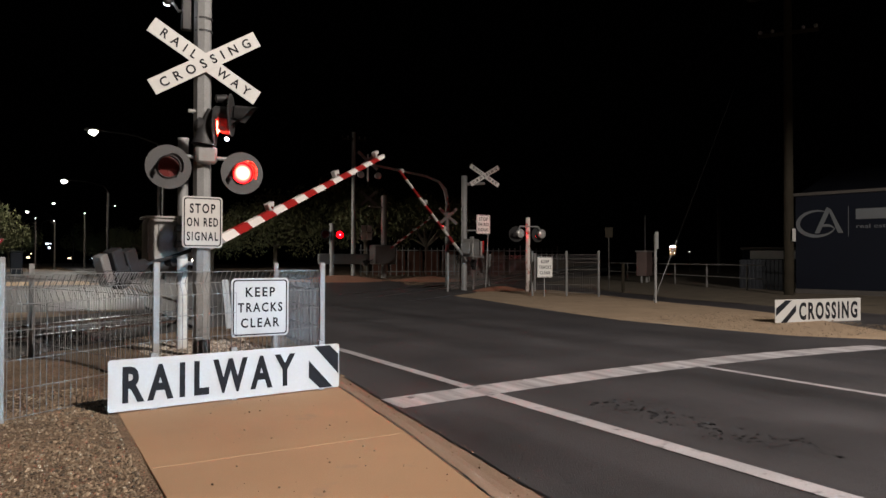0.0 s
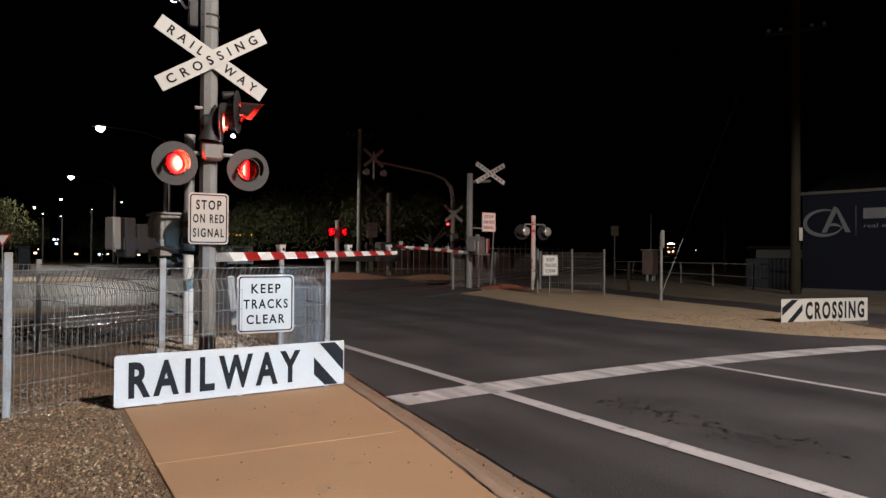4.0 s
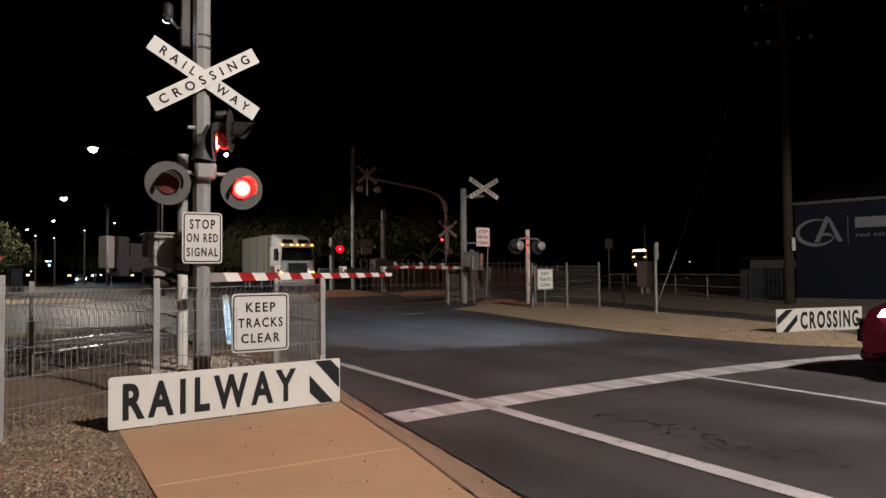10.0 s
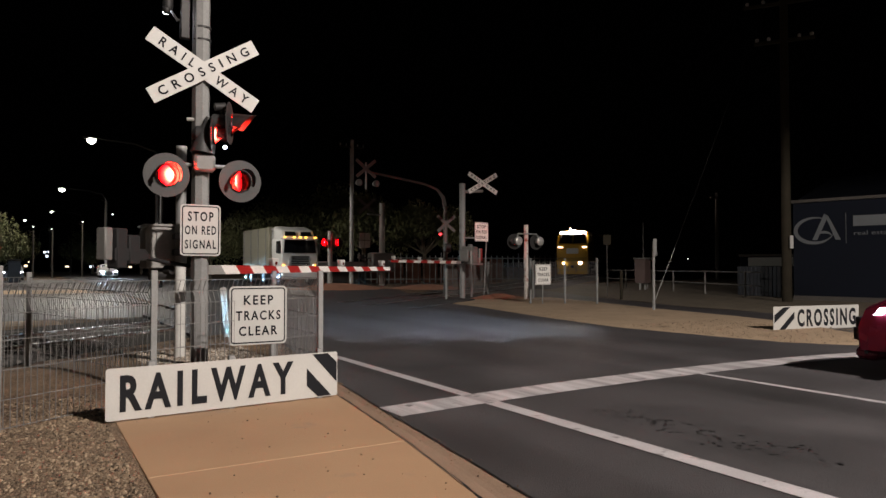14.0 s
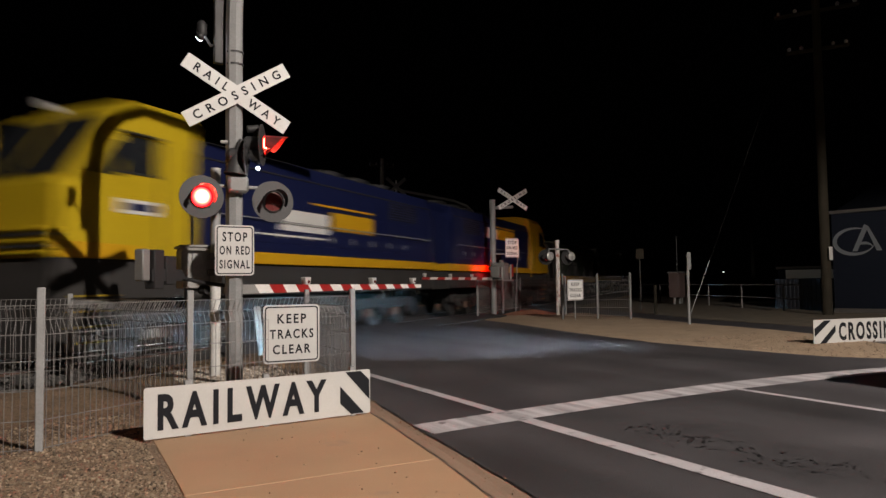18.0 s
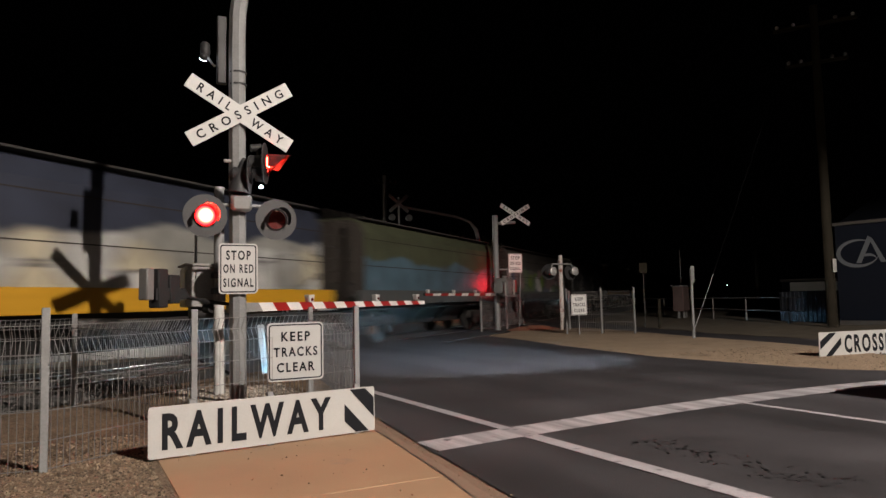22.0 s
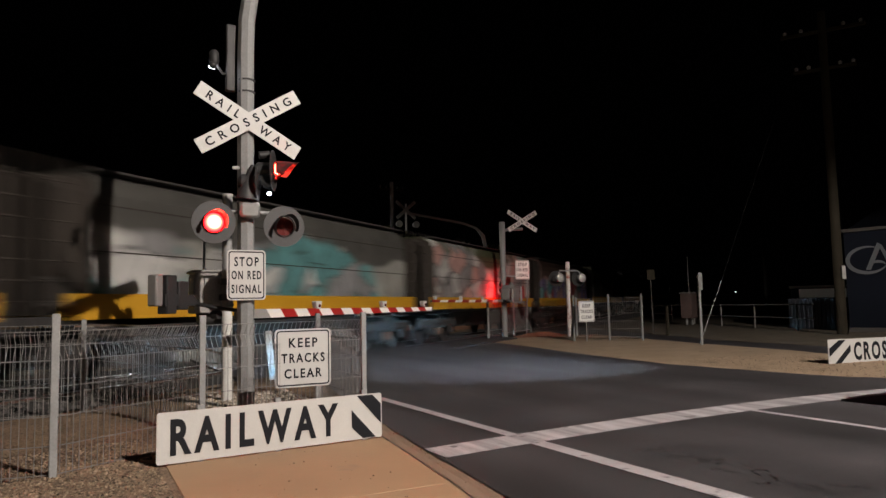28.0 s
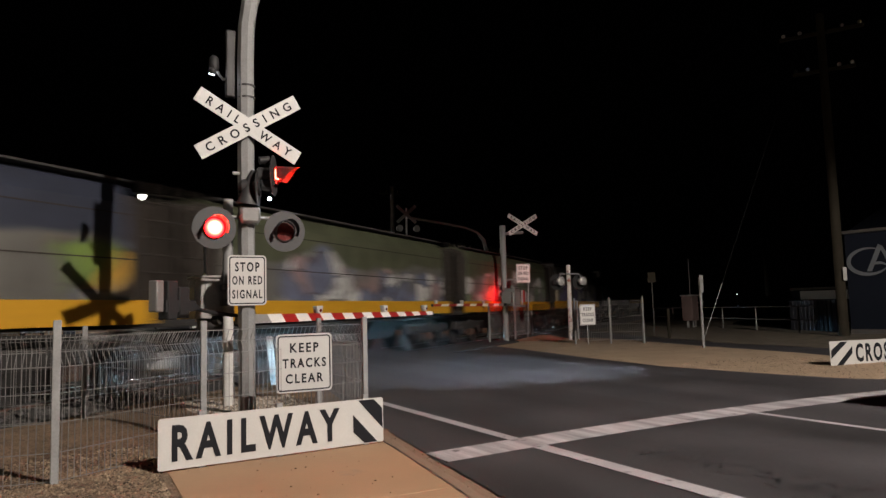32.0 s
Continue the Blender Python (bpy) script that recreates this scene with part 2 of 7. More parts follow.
def prism(outline, y0, y1, bevel=0.0, bm=None):
    """A plate: an outline in x and z, drawn out from y0 to y1."""
    own = bmesh.new()
    a = [own.verts.new((x, y0, z)) for x, z in outline]
    b = [own.verts.new((x, y1, z)) for x, z in outline]
    own.faces.new(a)
    own.faces.new(b[::-1])
    for i in range(len(a)):
        j = (i + 1) % len(a)
        own.faces.new((a[i], b[i], b[j], a[j]))
    if bevel:
        bmesh.ops.bevel(own, geom=own.edges[:], offset=bevel, segments=1, affect="EDGES")
    return own if bm is None else merge(bm, own)


def rounded(w, h, r, n=5, cx=0.0, cz=0.0):
    """Outline of a rounded rectangle about (cx, cz)."""
    out = []
    for sx, sz, a0 in ((1, 1, 0), (-1, 1, 90), (-1, -1, 180), (1, -1, 270)):
        for k in range(n + 1):
            a = radians(a0 + 90 * k / n)
            out.append((cx + sx * (w / 2 - r) + r * math.cos(a), cz + sz * (h / 2 - r) + r * math.sin(a)))
    return out


def disc(radius, y0, y1, n=32, hole=0.0):
    bm = bmesh.new()
    ring = lambda r, y: [bm.verts.new((r * math.cos(2 * math.pi * k / n), y, r * math.sin(2 * math.pi * k / n))) for k in range(n)]
    a, b = ring(radius, y0), ring(radius, y1)
    c, d = (ring(hole, y0), ring(hole, y1)) if hole else (None, None)
    for k in range(n):
        j = (k + 1) % n
        bm.faces.new((a[k], b[k], b[j], a[j]))
        if hole:
            bm.faces.new((c[k], a[k], a[j], c[j]))
            bm.faces.new((b[k], d[k], d[j], b[j]))
            bm.faces.new((d[k], c[k], c[j], d[j]))
    if not hole:
        bm.faces.new(a)
        bm.faces.new(b[::-1])
    return bm


def letters(text, width, height, bold=0.012, depth=0.002, space=1.0):
    """Raised lettering in the plane x, z, facing -y, centred, of a given width and height."""
    cu = bpy.data.curves.new("lettering", "FONT")
    cu.space_character = space
    cu.body, cu.align_x, cu.size, cu.offset, cu.extrude, cu.resolution_u = text, "LEFT", 1.0, bold, 0.01, 3
    ob = bpy.data.objects.new("lettering", cu)
    scene.collection.objects.link(ob)
    me = bpy.data.meshes.new_from_object(ob.evaluated_get(bpy.context.evaluated_depsgraph_get()))
    bpy.data.objects.remove(ob)
    bpy.data.curves.remove(cu)
    co = np.empty(len(me.vertices) * 3)
    me.vertices.foreach_get("co", co)
    co = co.reshape(-1, 3)
    lo, hi = co.min(0), co.max(0)
    q = np.empty_like(co)
    q[:, 0] = ((co[:, 0] - lo[0]) / (hi[0] - lo[0]) - 0.5) * width
    q[:, 2] = ((co[:, 1] - lo[1]) / (hi[1] - lo[1]) - 0.5) * height
    q[:, 1] = -(co[:, 2] - lo[2]) / (hi[2] - lo[2]) * depth
    me.vertices.foreach_set("co", q.ravel())
    me.update()
    return me


def spell(parent, text, width, height, bold, space, at, mat, label=""):
    """Lettering as one raised part a letter, facing -y, centred on a place of the parent."""
    me = letters(text, width, height, bold, 0.002, space)
    bm = bmesh.new()
    bm.from_mesh(me)
    bpy.data.meshes.remove(me)
    seen, islands = set(), []
    for v in bm.verts:
        if v in seen:
            continue
        stack, group = [v], []
        seen.add(v)
        while stack:
            u = stack.pop()
            group.append(u)
            for ed in u.link_edges:
                w = ed.other_vert(u)
                if w not in seen:
                    seen.add(w)
                    stack.append(w)
        islands.append(group)
    spans = sorted(((min(v.co.x for v in g), max(v.co.x for v in g), g) for g in islands), key=lambda s: s[0])
    glyphs = []
    for a, b, g in spans:
        if glyphs and a < glyphs[-1][1] - 1e-4:
            glyphs[-1][1] = max(b, glyphs[-1][1])
            glyphs[-1][2].extend(g)
        else:
            glyphs.append([a, b, list(g)])
    for a, b, g in glyphs:
        one, index = bmesh.new(), {}
        for v in g:
            index[v] = one.verts.new((v.co.x - (a + b) / 2, v.co.y, v.co.z))
        for f in {f for v in g for f in v.link_faces}:
            one.faces.new([index[v] for v in f.verts])
        ob = part("letter", one, mat, parent, label, smooth=False)
        ob.location = (at[0] + (a + b) / 2, at[1], at[2])
    bm.free()


# the railway: it runs at 50.9 degrees to the road, 10.6 m off
AZ = radians(50.9)
ALONG, ACROSS = Vector((math.sin(AZ), math.cos(AZ), 0)), Vector((-math.cos(AZ), math.sin(AZ), 0))
TRACK = 10.6


def rail_place(s, c, z=0.0):
    """World place: s metres along the railway, c across it."""
    p = ALONG * s + ACROSS * c
    return (p.x, p.y, z)


RAIL_TURN = 90 - 50.9


def grade(s):
    """The line climbs gently beyond the crossing."""
    return 0.0105 * max(0.0, s - 38)


# ---- ground, road and railway ----
def sheet(name, xs, ys, height, mat, kind="structure", label="", inside=None):
    bm = bmesh.new()
    grid = [[bm.verts.new((x, y, height(x, y))) for x in xs] for y in ys]
    for j in range(len(ys) - 1):
        for i in range(len(xs) - 1):
            if inside is None or inside((xs[i] + xs[i + 1]) / 2, (ys[j] + ys[j + 1]) / 2):
                bm.faces.new((grid[j][i], grid[j][i + 1], grid[j + 1][i + 1], grid[j + 1][i]))
    loose = [v for v in bm.verts if not v.link_faces]
    bmesh.ops.delete(bm, geom=loose, context="VERTS")
    ob = part(name, bm, mat, None)
    return tagged(ob, label, name, kind=kind)


RIGHT_EDGE = ((-60, 22), (0, 22), (3, 18), (4.5, 13.5), (5.5, 11.9), (6.3, 11.3), (7, 10.85), (8.5, 10.65), (10.5, 10.5), (14.2, 11.2), (18.3, 12.2), (22.6, 12.8), (26, 14.2), (34, 17.5), (60, 18.8), (400, 18.8))
VERGE_EDGE = ((-30, 22.1), (3, 18.2), (4.5, 13.6), (5.5, 12.4), (7.2, 13.4), (9.8, 15.0), (11, 15.4), (13.5, 16.0), (15.6, 16.6), (18.3, 17.4), (22.5, 18.6))
STREET_EDGE = ((-12, 22.0), (5.5, 16.9), (11.9, 17.6), (15.3, 18.1), (21.4, 20.3), (33, 25.5))


def along(table, y):
    return float(np.interp(y, [p[0] for p in table], [p[1] for p in table]))


def road_edges(y):
    """Left and right gutter of the road at y."""
    left = 2.02 + 0.10 * y + 0.0035 * y * y if 0 < y < 12 else (2.02 + 0.05 * y if y <= 0 else 3.72)
    return left, along(RIGHT_EDGE, y)


def road_height(x, y):
    u = (x - 2.45) / 8.25 * 2 - 1
    return 0.07 * max(0.0, 1 - u * u)


def ground_height(x, y):
    return -0.04


steps = lambda a, b, n: [a + (b - a) * k / n for k in range(n + 1)]
far = [-1500, -400, -120, -60, -30]
xs = far + steps(-20, 40, 60)[1:] + [60, 120, 300, 700, 1500]
ys = far + steps(-20, 60, 80)[1:] + [90, 150, 300, 700, 1500]
sheet("ground", xs, ys, ground_height, DIRT, label="flat gravelly ground round the level crossing")
def strip(name, left, right, ys, height, mat, label, across=6, kind="structure", parent=None):
    """A surface between two edges x = left(y), right(y)."""
    bm = bmesh.new()
    rows = []
    for y in ys:
        a, b = left(y), right(y)
        rows.append([bm.verts.new((a + (b - a) * k / across, y, height(a + (b - a) * k / across, y))) for k in range(across + 1)])
    for p, q in zip(rows, rows[1:]):
        for k in range(across):
            bm.faces.new((p[k], p[k + 1], q[k + 1], q[k]))
    ob = part(name, bm, mat, parent, smooth=False)
    return tagged(ob, label, name.replace("_", " "), kind=kind) if parent is None else ob


road_y = steps(-60, -4, 14) + steps(-3, 26, 58) + steps(28, 60, 16) + [80, 120, 200, 400]
road = strip("road", lambda y: road_edges(y)[0], lambda y: road_edges(y)[1], road_y, road_height, ASPHALT, "worn dark grey asphalt road with a cambered surface", 22)


def line(name, x0, x1, y0, y1, label, n=1, mat=PAINT):
    bm = bmesh.new()
    for k in range(n):
        for j in range(6):
            xa, xb = x0 + (x1 - x0) * k / n, x0 + (x1 - x0) * (k + 1) / n
            ya, yb = y0 + (y1 - y0) * j / 6, y0 + (y1 - y0) * (j + 1) / 6
            bm.faces.new([bm.verts.new((x, y, road_height(x, y) + 0.005)) for x, y in ((xa, ya), (xb, ya), (xb, yb), (xa, yb))])
    return tagged(part(name, bm, mat, None, smooth=False), label, "road marking", kind="structure")


line("edge_line", 3.52, 3.67, -40, 5.15, "faded white painted edge line")
line("edge_line", 3.54, 3.66, 5.57, 8.9, "faded white painted edge line")
line("lane_line", 6.36, 6.45, -40, 5.15, "thin white painted lane line")
line("stop_line", 2.68, 10.6, 5.15, 5.57, "broad worn white stop line across the road", 24, STOP_PAINT)

# kerb and gutter, path, verge
kerb_y = steps(-40, 8.4, 60)
def path_edge(y):
    """Where the footpath meets the kerb."""
    return road_edges(y)[0] - float(np.interp(y, [2.6, 4.2], [0.405, 0.315]))


strip("gutter", lambda y: path_edge(y) + 0.14, lambda y: road_edges(y)[0] + 0.005, kerb_y, lambda x, y: 0.006 + 0.02 * (x < path_edge(y) + 0.16), KERB, "brown-grey concrete gutter beside the road", 2)


bm = bmesh.new()
prof = [(0.004, -0.05), (0.004, 0.095), (0.105, 0.085), (0.135, 0.06), (0.148, -0.05)]
rows = [[bm.verts.new((path_edge(y) + dx, y, z + 0.004 * noise.noise((y * 3, dx * 20, 2)))) for dx, z in prof] for y in kerb_y]
for p, q in zip(rows, rows[1:]):
    for k in range(len(prof) - 1):
        bm.faces.new((p[k], p[k + 1], q[k + 1], q[k]))
tagged(part("kerb", bm, KERB, None), "low worn concrete kerb along the path", "kerb", kind="structure")

path_slabs = tagged(new("footpath"), "tan concrete footpath in large poured slabs", "footpath", kind="structure")
for y0 in [4.10 - 2.75 * k for k in range(1, 8)] + [4.10]:
    y1 = y0 + 2.747 if y0 < 4 else 6.05
    bm = bmesh.new()
    outline = [(0.58, y0 + 0.005), (path_edge(y0) - 0.004, y0 + 0.005), (path_edge((y0 + y1) / 2) - 0.004, (y0 + y1) / 2), (path_edge(y1) - 0.004, y1), (0.58, y1)]
    a = [bm.verts.new((x, y, 0.10)) for x, y in outline]
    b = [bm.verts.new((x, y, -0.05)) for x, y in outline]
    bm.faces.new(a)
    for k in range(5):
        bm.faces.new((a[k], b[k], b[(k + 1) % 5], a[(k + 1) % 5]))
    bmesh.ops.bevel(bm, geom=[e for e in bm.edges if all(v.co.z > 0.05 for v in e.verts)], offset=0.004, segments=1, affect="EDGES")
    part("slab", bm, FOOTPATH, path_slabs, smooth=False)


def bank_height(x, y):
    n = noise.noise((x * 0.9, y * 0.9, 3.1)) * 0.03 + noise.noise((x * 4, y * 4, 1.1)) * 0.008
    return n


def clump_height(x, y):
    c = -math.cos(AZ) * x + math.sin(AZ) * y
    z = 0.07 + bank_height(x, y) * (1 - 0.7 * min(1, max(0, (x + 0.4) / 0.8))) + 0.025 * min(1, max(0, (x + 1.2) / 1.4))
    if c > 7.2:
        z -= min(0.125, (c - 7.2) * 0.09)
    z += 0.10 * math.exp(-((x - 0.3) ** 2 + (y - 8.0) ** 2) / 1.2)
    return z


sheet("verge", steps(-14, 0.6, 60), steps(-12, 14, 90), lambda x, y: clump_height(x, y), DIRT, label="gravelly tan dirt beside the footpath", inside=lambda x, y: -math.cos(AZ) * x + math.sin(AZ) * y < 7.95)
sheet("verge", steps(0.55, 3.8, 20), steps(6.0, 13.5, 50), lambda x, y: clump_height(x, y) + 0.02 * min(1, max(0, (x - 0.57) / 0.5)), DIRT, label="gravelly tan dirt round the crossing signal", inside=lambda x, y: -math.cos(AZ) * x + math.sin(AZ) * y < 8.2 and x < road_edges(y)[0] - 0.2)


def far_verge_height(x, y):
    e = road_edges(y)[1]
    return min(0.0, -0.03 + (x - e) * 0.12) + bank_height(x, y) * 0.6


strip("verge", lambda y: road_edges(y)[1] - 0.02, lambda y: along(VERGE_EDGE, y), steps(5.5, 22.4, 60), far_verge_height, FAR_DIRT, "pale gravel verge across the road", 16)
VERGE_DARK = material("dry_brown_verge", (0.115, 0.095, 0.066), 0.95, 0, 0.35, 40, 0.5, 1.2, spots=((0.06, 0.05, 0.035), 2.5, 0.55))
strip("far_verge", lambda y: along(STREET_EDGE, y) - 0.05, lambda y: along(STREET_EDGE, y) + 26, steps(-12, 40, 52), lambda x, y: -0.008 + 0.03 * noise.noise((x * 0.5, y * 0.5, 7)), VERGE_DARK, "dry brown verge beyond the side street", 40)
strip("side_street", lambda y: along(VERGE_EDGE, y) - 0.3 if y > 5.5 else 21.5, lambda y: along(STREET_EDGE, y), steps(-12, 33, 45), lambda x, y: -0.015, ASPHALT, "dark asphalt side street behind the verge", 4)

# the street beyond the railway: a pale sandy shoulder, asphalt, a dirt island and asphalt again
strip("shoulder", lambda y: -30, lambda y: 0.75 - 0.1 * (y - 17.6), steps(17.6, 19.2, 6), lambda x, y: -0.034 + 0.012 * noise.noise((x, y * 2, 5)), FAR_DIRT, "pale sandy shoulder beyond the railway", 40)
strip("far_street", lambda y: -60, lambda y: 3.73, steps(19.2, 38.0, 12), lambda x, y: -0.03, ASPHALT, "grey asphalt street beyond the railway", 6)
strip("traffic_island", lambda y: -40, lambda y: 2.6, steps(38.0, 40.6, 5), lambda x, y: 0.09 if 38.3 < y < 40.4 else -0.03, FAR_DIRT, "low dry dirt island between two carriageways", 30)
strip("far_street", lambda y: -60, lambda y: 3.73, steps(40.6, 78.0, 12), lambda x, y: -0.03, ASPHALT, "grey asphalt street beyond the dirt island", 6)

# ---- railway ----
track = tagged(new("railway_track"), "railway track on stone ballast with shiny rails", "railway track", kind="structure")
bm = bmesh.new()
ss = steps(-60, 420, 200)
prof = [(-2.95, -0.035), (-1.7, -0.02), (0, -0.02), (1.7, -0.02), (2.9, -0.045)]
rows = [[bm.verts.new(Vector(rail_place(s, TRACK + c, z + grade(s))) + Vector((0, 0, 0.02 * noise.noise((s * 2, c, 0))))) for c, z in prof] for s in ss]
for p, q in zip(rows, rows[1:]):
    for k in range(4):
        bm.faces.new((p[k], p[k + 1], q[k + 1], q[k]))
part("ballast_bed", bm, BALLAST, track)
for side in (-0.8, 0.8):
    bm = bmesh.new()
    prof = [(-0.07, -0.10), (-0.02, -0.08), (-0.02, 0.0), (-0.035, 0.01), (0.035, 0.01), (0.02, 0.0), (0.02, -0.08), (0.07, -0.10)]
    ends = [[bm.verts.new(rail_place(s, TRACK + side + c, z + 0.02 + grade(s))) for c, z in prof] for s in (-60, 0, 20, 38, 120, 420)]
    for p, q in zip(ends, ends[1:]):
        for k in range(len(prof) - 1):
            bm.faces.new((p[k], p[k + 1], q[k + 1], q[k]))
    rail = part("rail", bm, RUST, track, smooth=False)
    bm = bmesh.new()
    q = [[bm.verts.new(rail_place(s, TRACK + side + c, z + grade(s))) for c, z in ((-0.033, 0.031), (-0.027, 0.045), (0.027, 0.045), (0.033, 0.031))] for s in (-60, 0, 20, 38, 120, 420)]
    for a, b in zip(q, q[1:]):
        for k in range(3):
            bm.faces.new((a[k], a[k + 1], b[k + 1], b[k]))
    part("rail_head", bm, STEEL_RAIL, rail, "shiny worn rail head", smooth=False)
sleeper = mesh_of(box((-0.11, -1.25, -0.12), (0.11, 1.25, -0.003), 0.015), "sleeper")
for k in range(90):
    s = -24 + 0.65 * k
    p = rail_place(s, TRACK)
    if 4.0 < s < 24 and 3 < p[0] < 14:
        continue
    ob = part("sleeper", sleeper, SLEEPER, track)
    ob.matrix_local = pose(*p, 0, 0, RAIL_TURN)
# asphalt deck between and beside the rails at the crossing
for c0, c1 in ((-2.7, -0.9), (-0.70, 0.70), (0.9, 2.7)):
    bm = bmesh.new()
    across = lambda x, c: (x + (TRACK + c) * math.cos(AZ)) / math.sin(AZ)
    top = [rail_place(s, TRACK + c, 0.04) for s, c in ((across(2.55, c0), c0), (across(14.6, c0), c0), (across(14.6, c1), c1), (across(2.55, c1), c1))]
    a = [bm.verts.new(p) for p in top]
    b = [bm.verts.new((x, y, -0.2)) for x, y, z in top]
    bm.faces.new(a)
    for k in range(4):
        bm.faces.new((a[k], b[k], b[(k + 1) % 4], a[(k + 1) % 4]))
    part("deck_panel", bm, ASPHALT, track, "asphalt crossing deck between the rails", smooth=False)

# dark tar and oil spots on the near lane
TAR = material("tar_spot", (0.012, 0.012, 0.013), 0.45, 0, 0.2, 60, 0.1, 5)
rnd = random.Random(7)
bm = bmesh.new()
for k in range(120):
    u = rnd.random()
    x, y = 4.2 + rnd.gauss(0, 0.10) + 0.12 * (u > 0.8), 4.45 - 1.85 * u
    if k > 112:
        x, y = rnd.choice(((7.0, 3.8), (7.3, 3.9), (4.1, 2.5), (4.3, 2.45), (2.62, 2.95), (5.5, 3.2)))
        x, y = x + rnd.gauss(0, 0.05), y + rnd.gauss(0, 0.05)
    a, b, w = 0.008 + 0.020 * rnd.random() ** 2, 0.006 + 0.012 * rnd.random(), rnd.random() * 3
    pts = []
    for i in range(9):
        t = i * 2 * math.pi / 9
        f = 0.7 + 0.5 * rnd.random()
        px_, py_ = a * f * math.cos(t), b * f * math.sin(t)
        pts.append(bm.verts.new((x + px_ * math.cos(w) - py_ * math.sin(w), y + px_ * math.sin(w) + py_ * math.cos(w), road_height(x, y) + 0.004)))
    bm.faces.new(pts)
tagged(part("tar_spots", bm, TAR, None, smooth=False), "small dark tar spots on the asphalt", "tar spots", kind="stuff")

# ragged cracks where asphalt meets the gutter, and where the path meets the kerb
def crack(name, edge, z, wide, label):
    bm = bmesh.new()
    prev = None
    for k in range(220):
        y = -2 + 0.045 * k if z < 0.05 else -2 + 0.036 * k
        x = edge(y) + 0.012 * noise.noise((y * 3, z * 50, 0)) + 0.008 * noise.noise((y * 13, 4, z))
        w = wide * (0.5 + abs(noise.noise((y * 5, 9, z))))
        cur = (bm.verts.new((x - w, y, z)), bm.verts.new((x + w, y, z)))
        if prev:
            bm.faces.new((prev[0], prev[1], cur[1], cur[0]))
        prev = cur
    tagged(part(name, bm, TAR, None, smooth=False), label, "crack", kind="structure")


crack("gutter_crack", lambda y: road_edges(y)[0], 0.012, 0.012, "ragged dark crack between asphalt and gutter")
crack("path_crack", lambda y: path_edge(y) + 0.004, 0.103, 0.007, "ragged dark joint between path and kerb")
crack("kerb_crack", lambda y: path_edge(y) + 0.15, 0.030, 0.005, "thin dark joint between kerb and gutter")


def pebbles(name, count, area, z, size, mat, seed, label):
    """Loose small stones strewn over a patch of ground."""
    rnd = random.Random(seed)
    verts, faces = [], []
    for k in range(count):
        x, y = area(rnd)
        r = size * (0.5 + 1.1 * rnd.random() ** 2)
        h = r * (0.5 + 0.4 * rnd.random())
        w = rnd.random() * 6.28
        i = len(verts)
        zz = z(x, y)
        n = 5
        for t in range(n):
            a = w + t * 2 * math.pi / n
            f = 0.8 + 0.4 * rnd.random()
            verts.append((x + r * f * math.cos(a), y + r * f * math.sin(a), zz - 0.003))
        for t in range(n):
            a = w + 0.3 + t * 2 * math.pi / n
            f = 0.5 + 0.3 * rnd.random()
            verts.append((x + r * f * math.cos(a), y + r * f * math.sin(a), zz + h))
        for t in range(n):
            u = (t + 1) % n
            faces.append((i + t, i + u, i + n + u, i + n + t))
        faces.append(tuple(i + n + t for t in range(n)))
    me = bpy.data.meshes.new(name)
    me.from_pydata(verts, [], faces)
    return tagged(part(name, me, mat, None, smooth=False), label, "gravel", kind="stuff")


def stone_material(name, dark, light):
    m = material(name, light, 0.95, 0, 0.2, 40, 0.2, 3)
    n, l = m.node_tree.nodes, m.node_tree.links
    b = n["Principled BSDF"]
    g, r = n.new("ShaderNodeNewGeometry"), n.new("ShaderNodeValToRGB")
    r.color_ramp.elements[0].color, r.color_ramp.elements[1].color = (*dark, 1), (*light, 1)
    l.new(g.outputs["Random Per Island"], r.inputs[0])
    l.new(r.outputs[0], b.inputs["Base Color"])
    return m


PEBBLE = stone_material("tan_gravel_stones", (0.045, 0.031, 0.020), (0.35, 0.265, 0.18))
PALE = stone_material("pale_gravel_stones", (0.18, 0.15, 0.12), (0.62, 0.56, 0.48))
pebbles("gravel", 21000, lambda r: (0.52 - 3.2 * r.random() ** 1.2, 2.6 + 4.2 * r.random()), clump_height, 0.0088, PEBBLE, 3, "loose tan gravel beside the footpath")
pebbles("gravel", 4200, lambda r: (1.15 + 1.45 * r.random(), 6.7 + 3.2 * r.random()), lambda x, y: clump_height(x, y) + 0.02, 0.014, PALE, 4, "pale loose gravel round the signal base")
pebbles("gravel", 3600, lambda r: (10.9 + 3.4 * r.random(), 6.4 + 4.5 * r.random()), lambda x, y: far_verge_height(x, y), 0.009, PEBBLE, 5, "loose gravel on the far verge")
pebbles("gravel", 6000, lambda r: rail_place(-9 + 18 * r.random(), TRACK - 3.0 + 5.2 * r.random())[:2], lambda x, y: -0.02, 0.03, stone_material("ballast_stones", (0.022, 0.021, 0.02), (0.13, 0.125, 0.12)), 6, "grey railway ballast stones")
def gutter_spot(r):
    y = 1.5 + 5.0 * r.random()
    return (road_edges(y)[0] - 0.2 + 0.26 * r.random(), y)


LITTER = stone_material("dry_leaf_bits", (0.05, 0.03, 0.02), (0.30, 0.2, 0.12))
pebbles("litter", 90, lambda r: (0.7 + 1.3 * r.random(), 1.8 + 4.0 * r.random()), lambda x, y: 0.101, 0.006, LITTER, 8, "dry leaf bits and grit on the path")
pebbles("litter", 160, gutter_spot, lambda x, y: 0.012, 0.005, LITTER, 9, "grit gathered along the gutter")
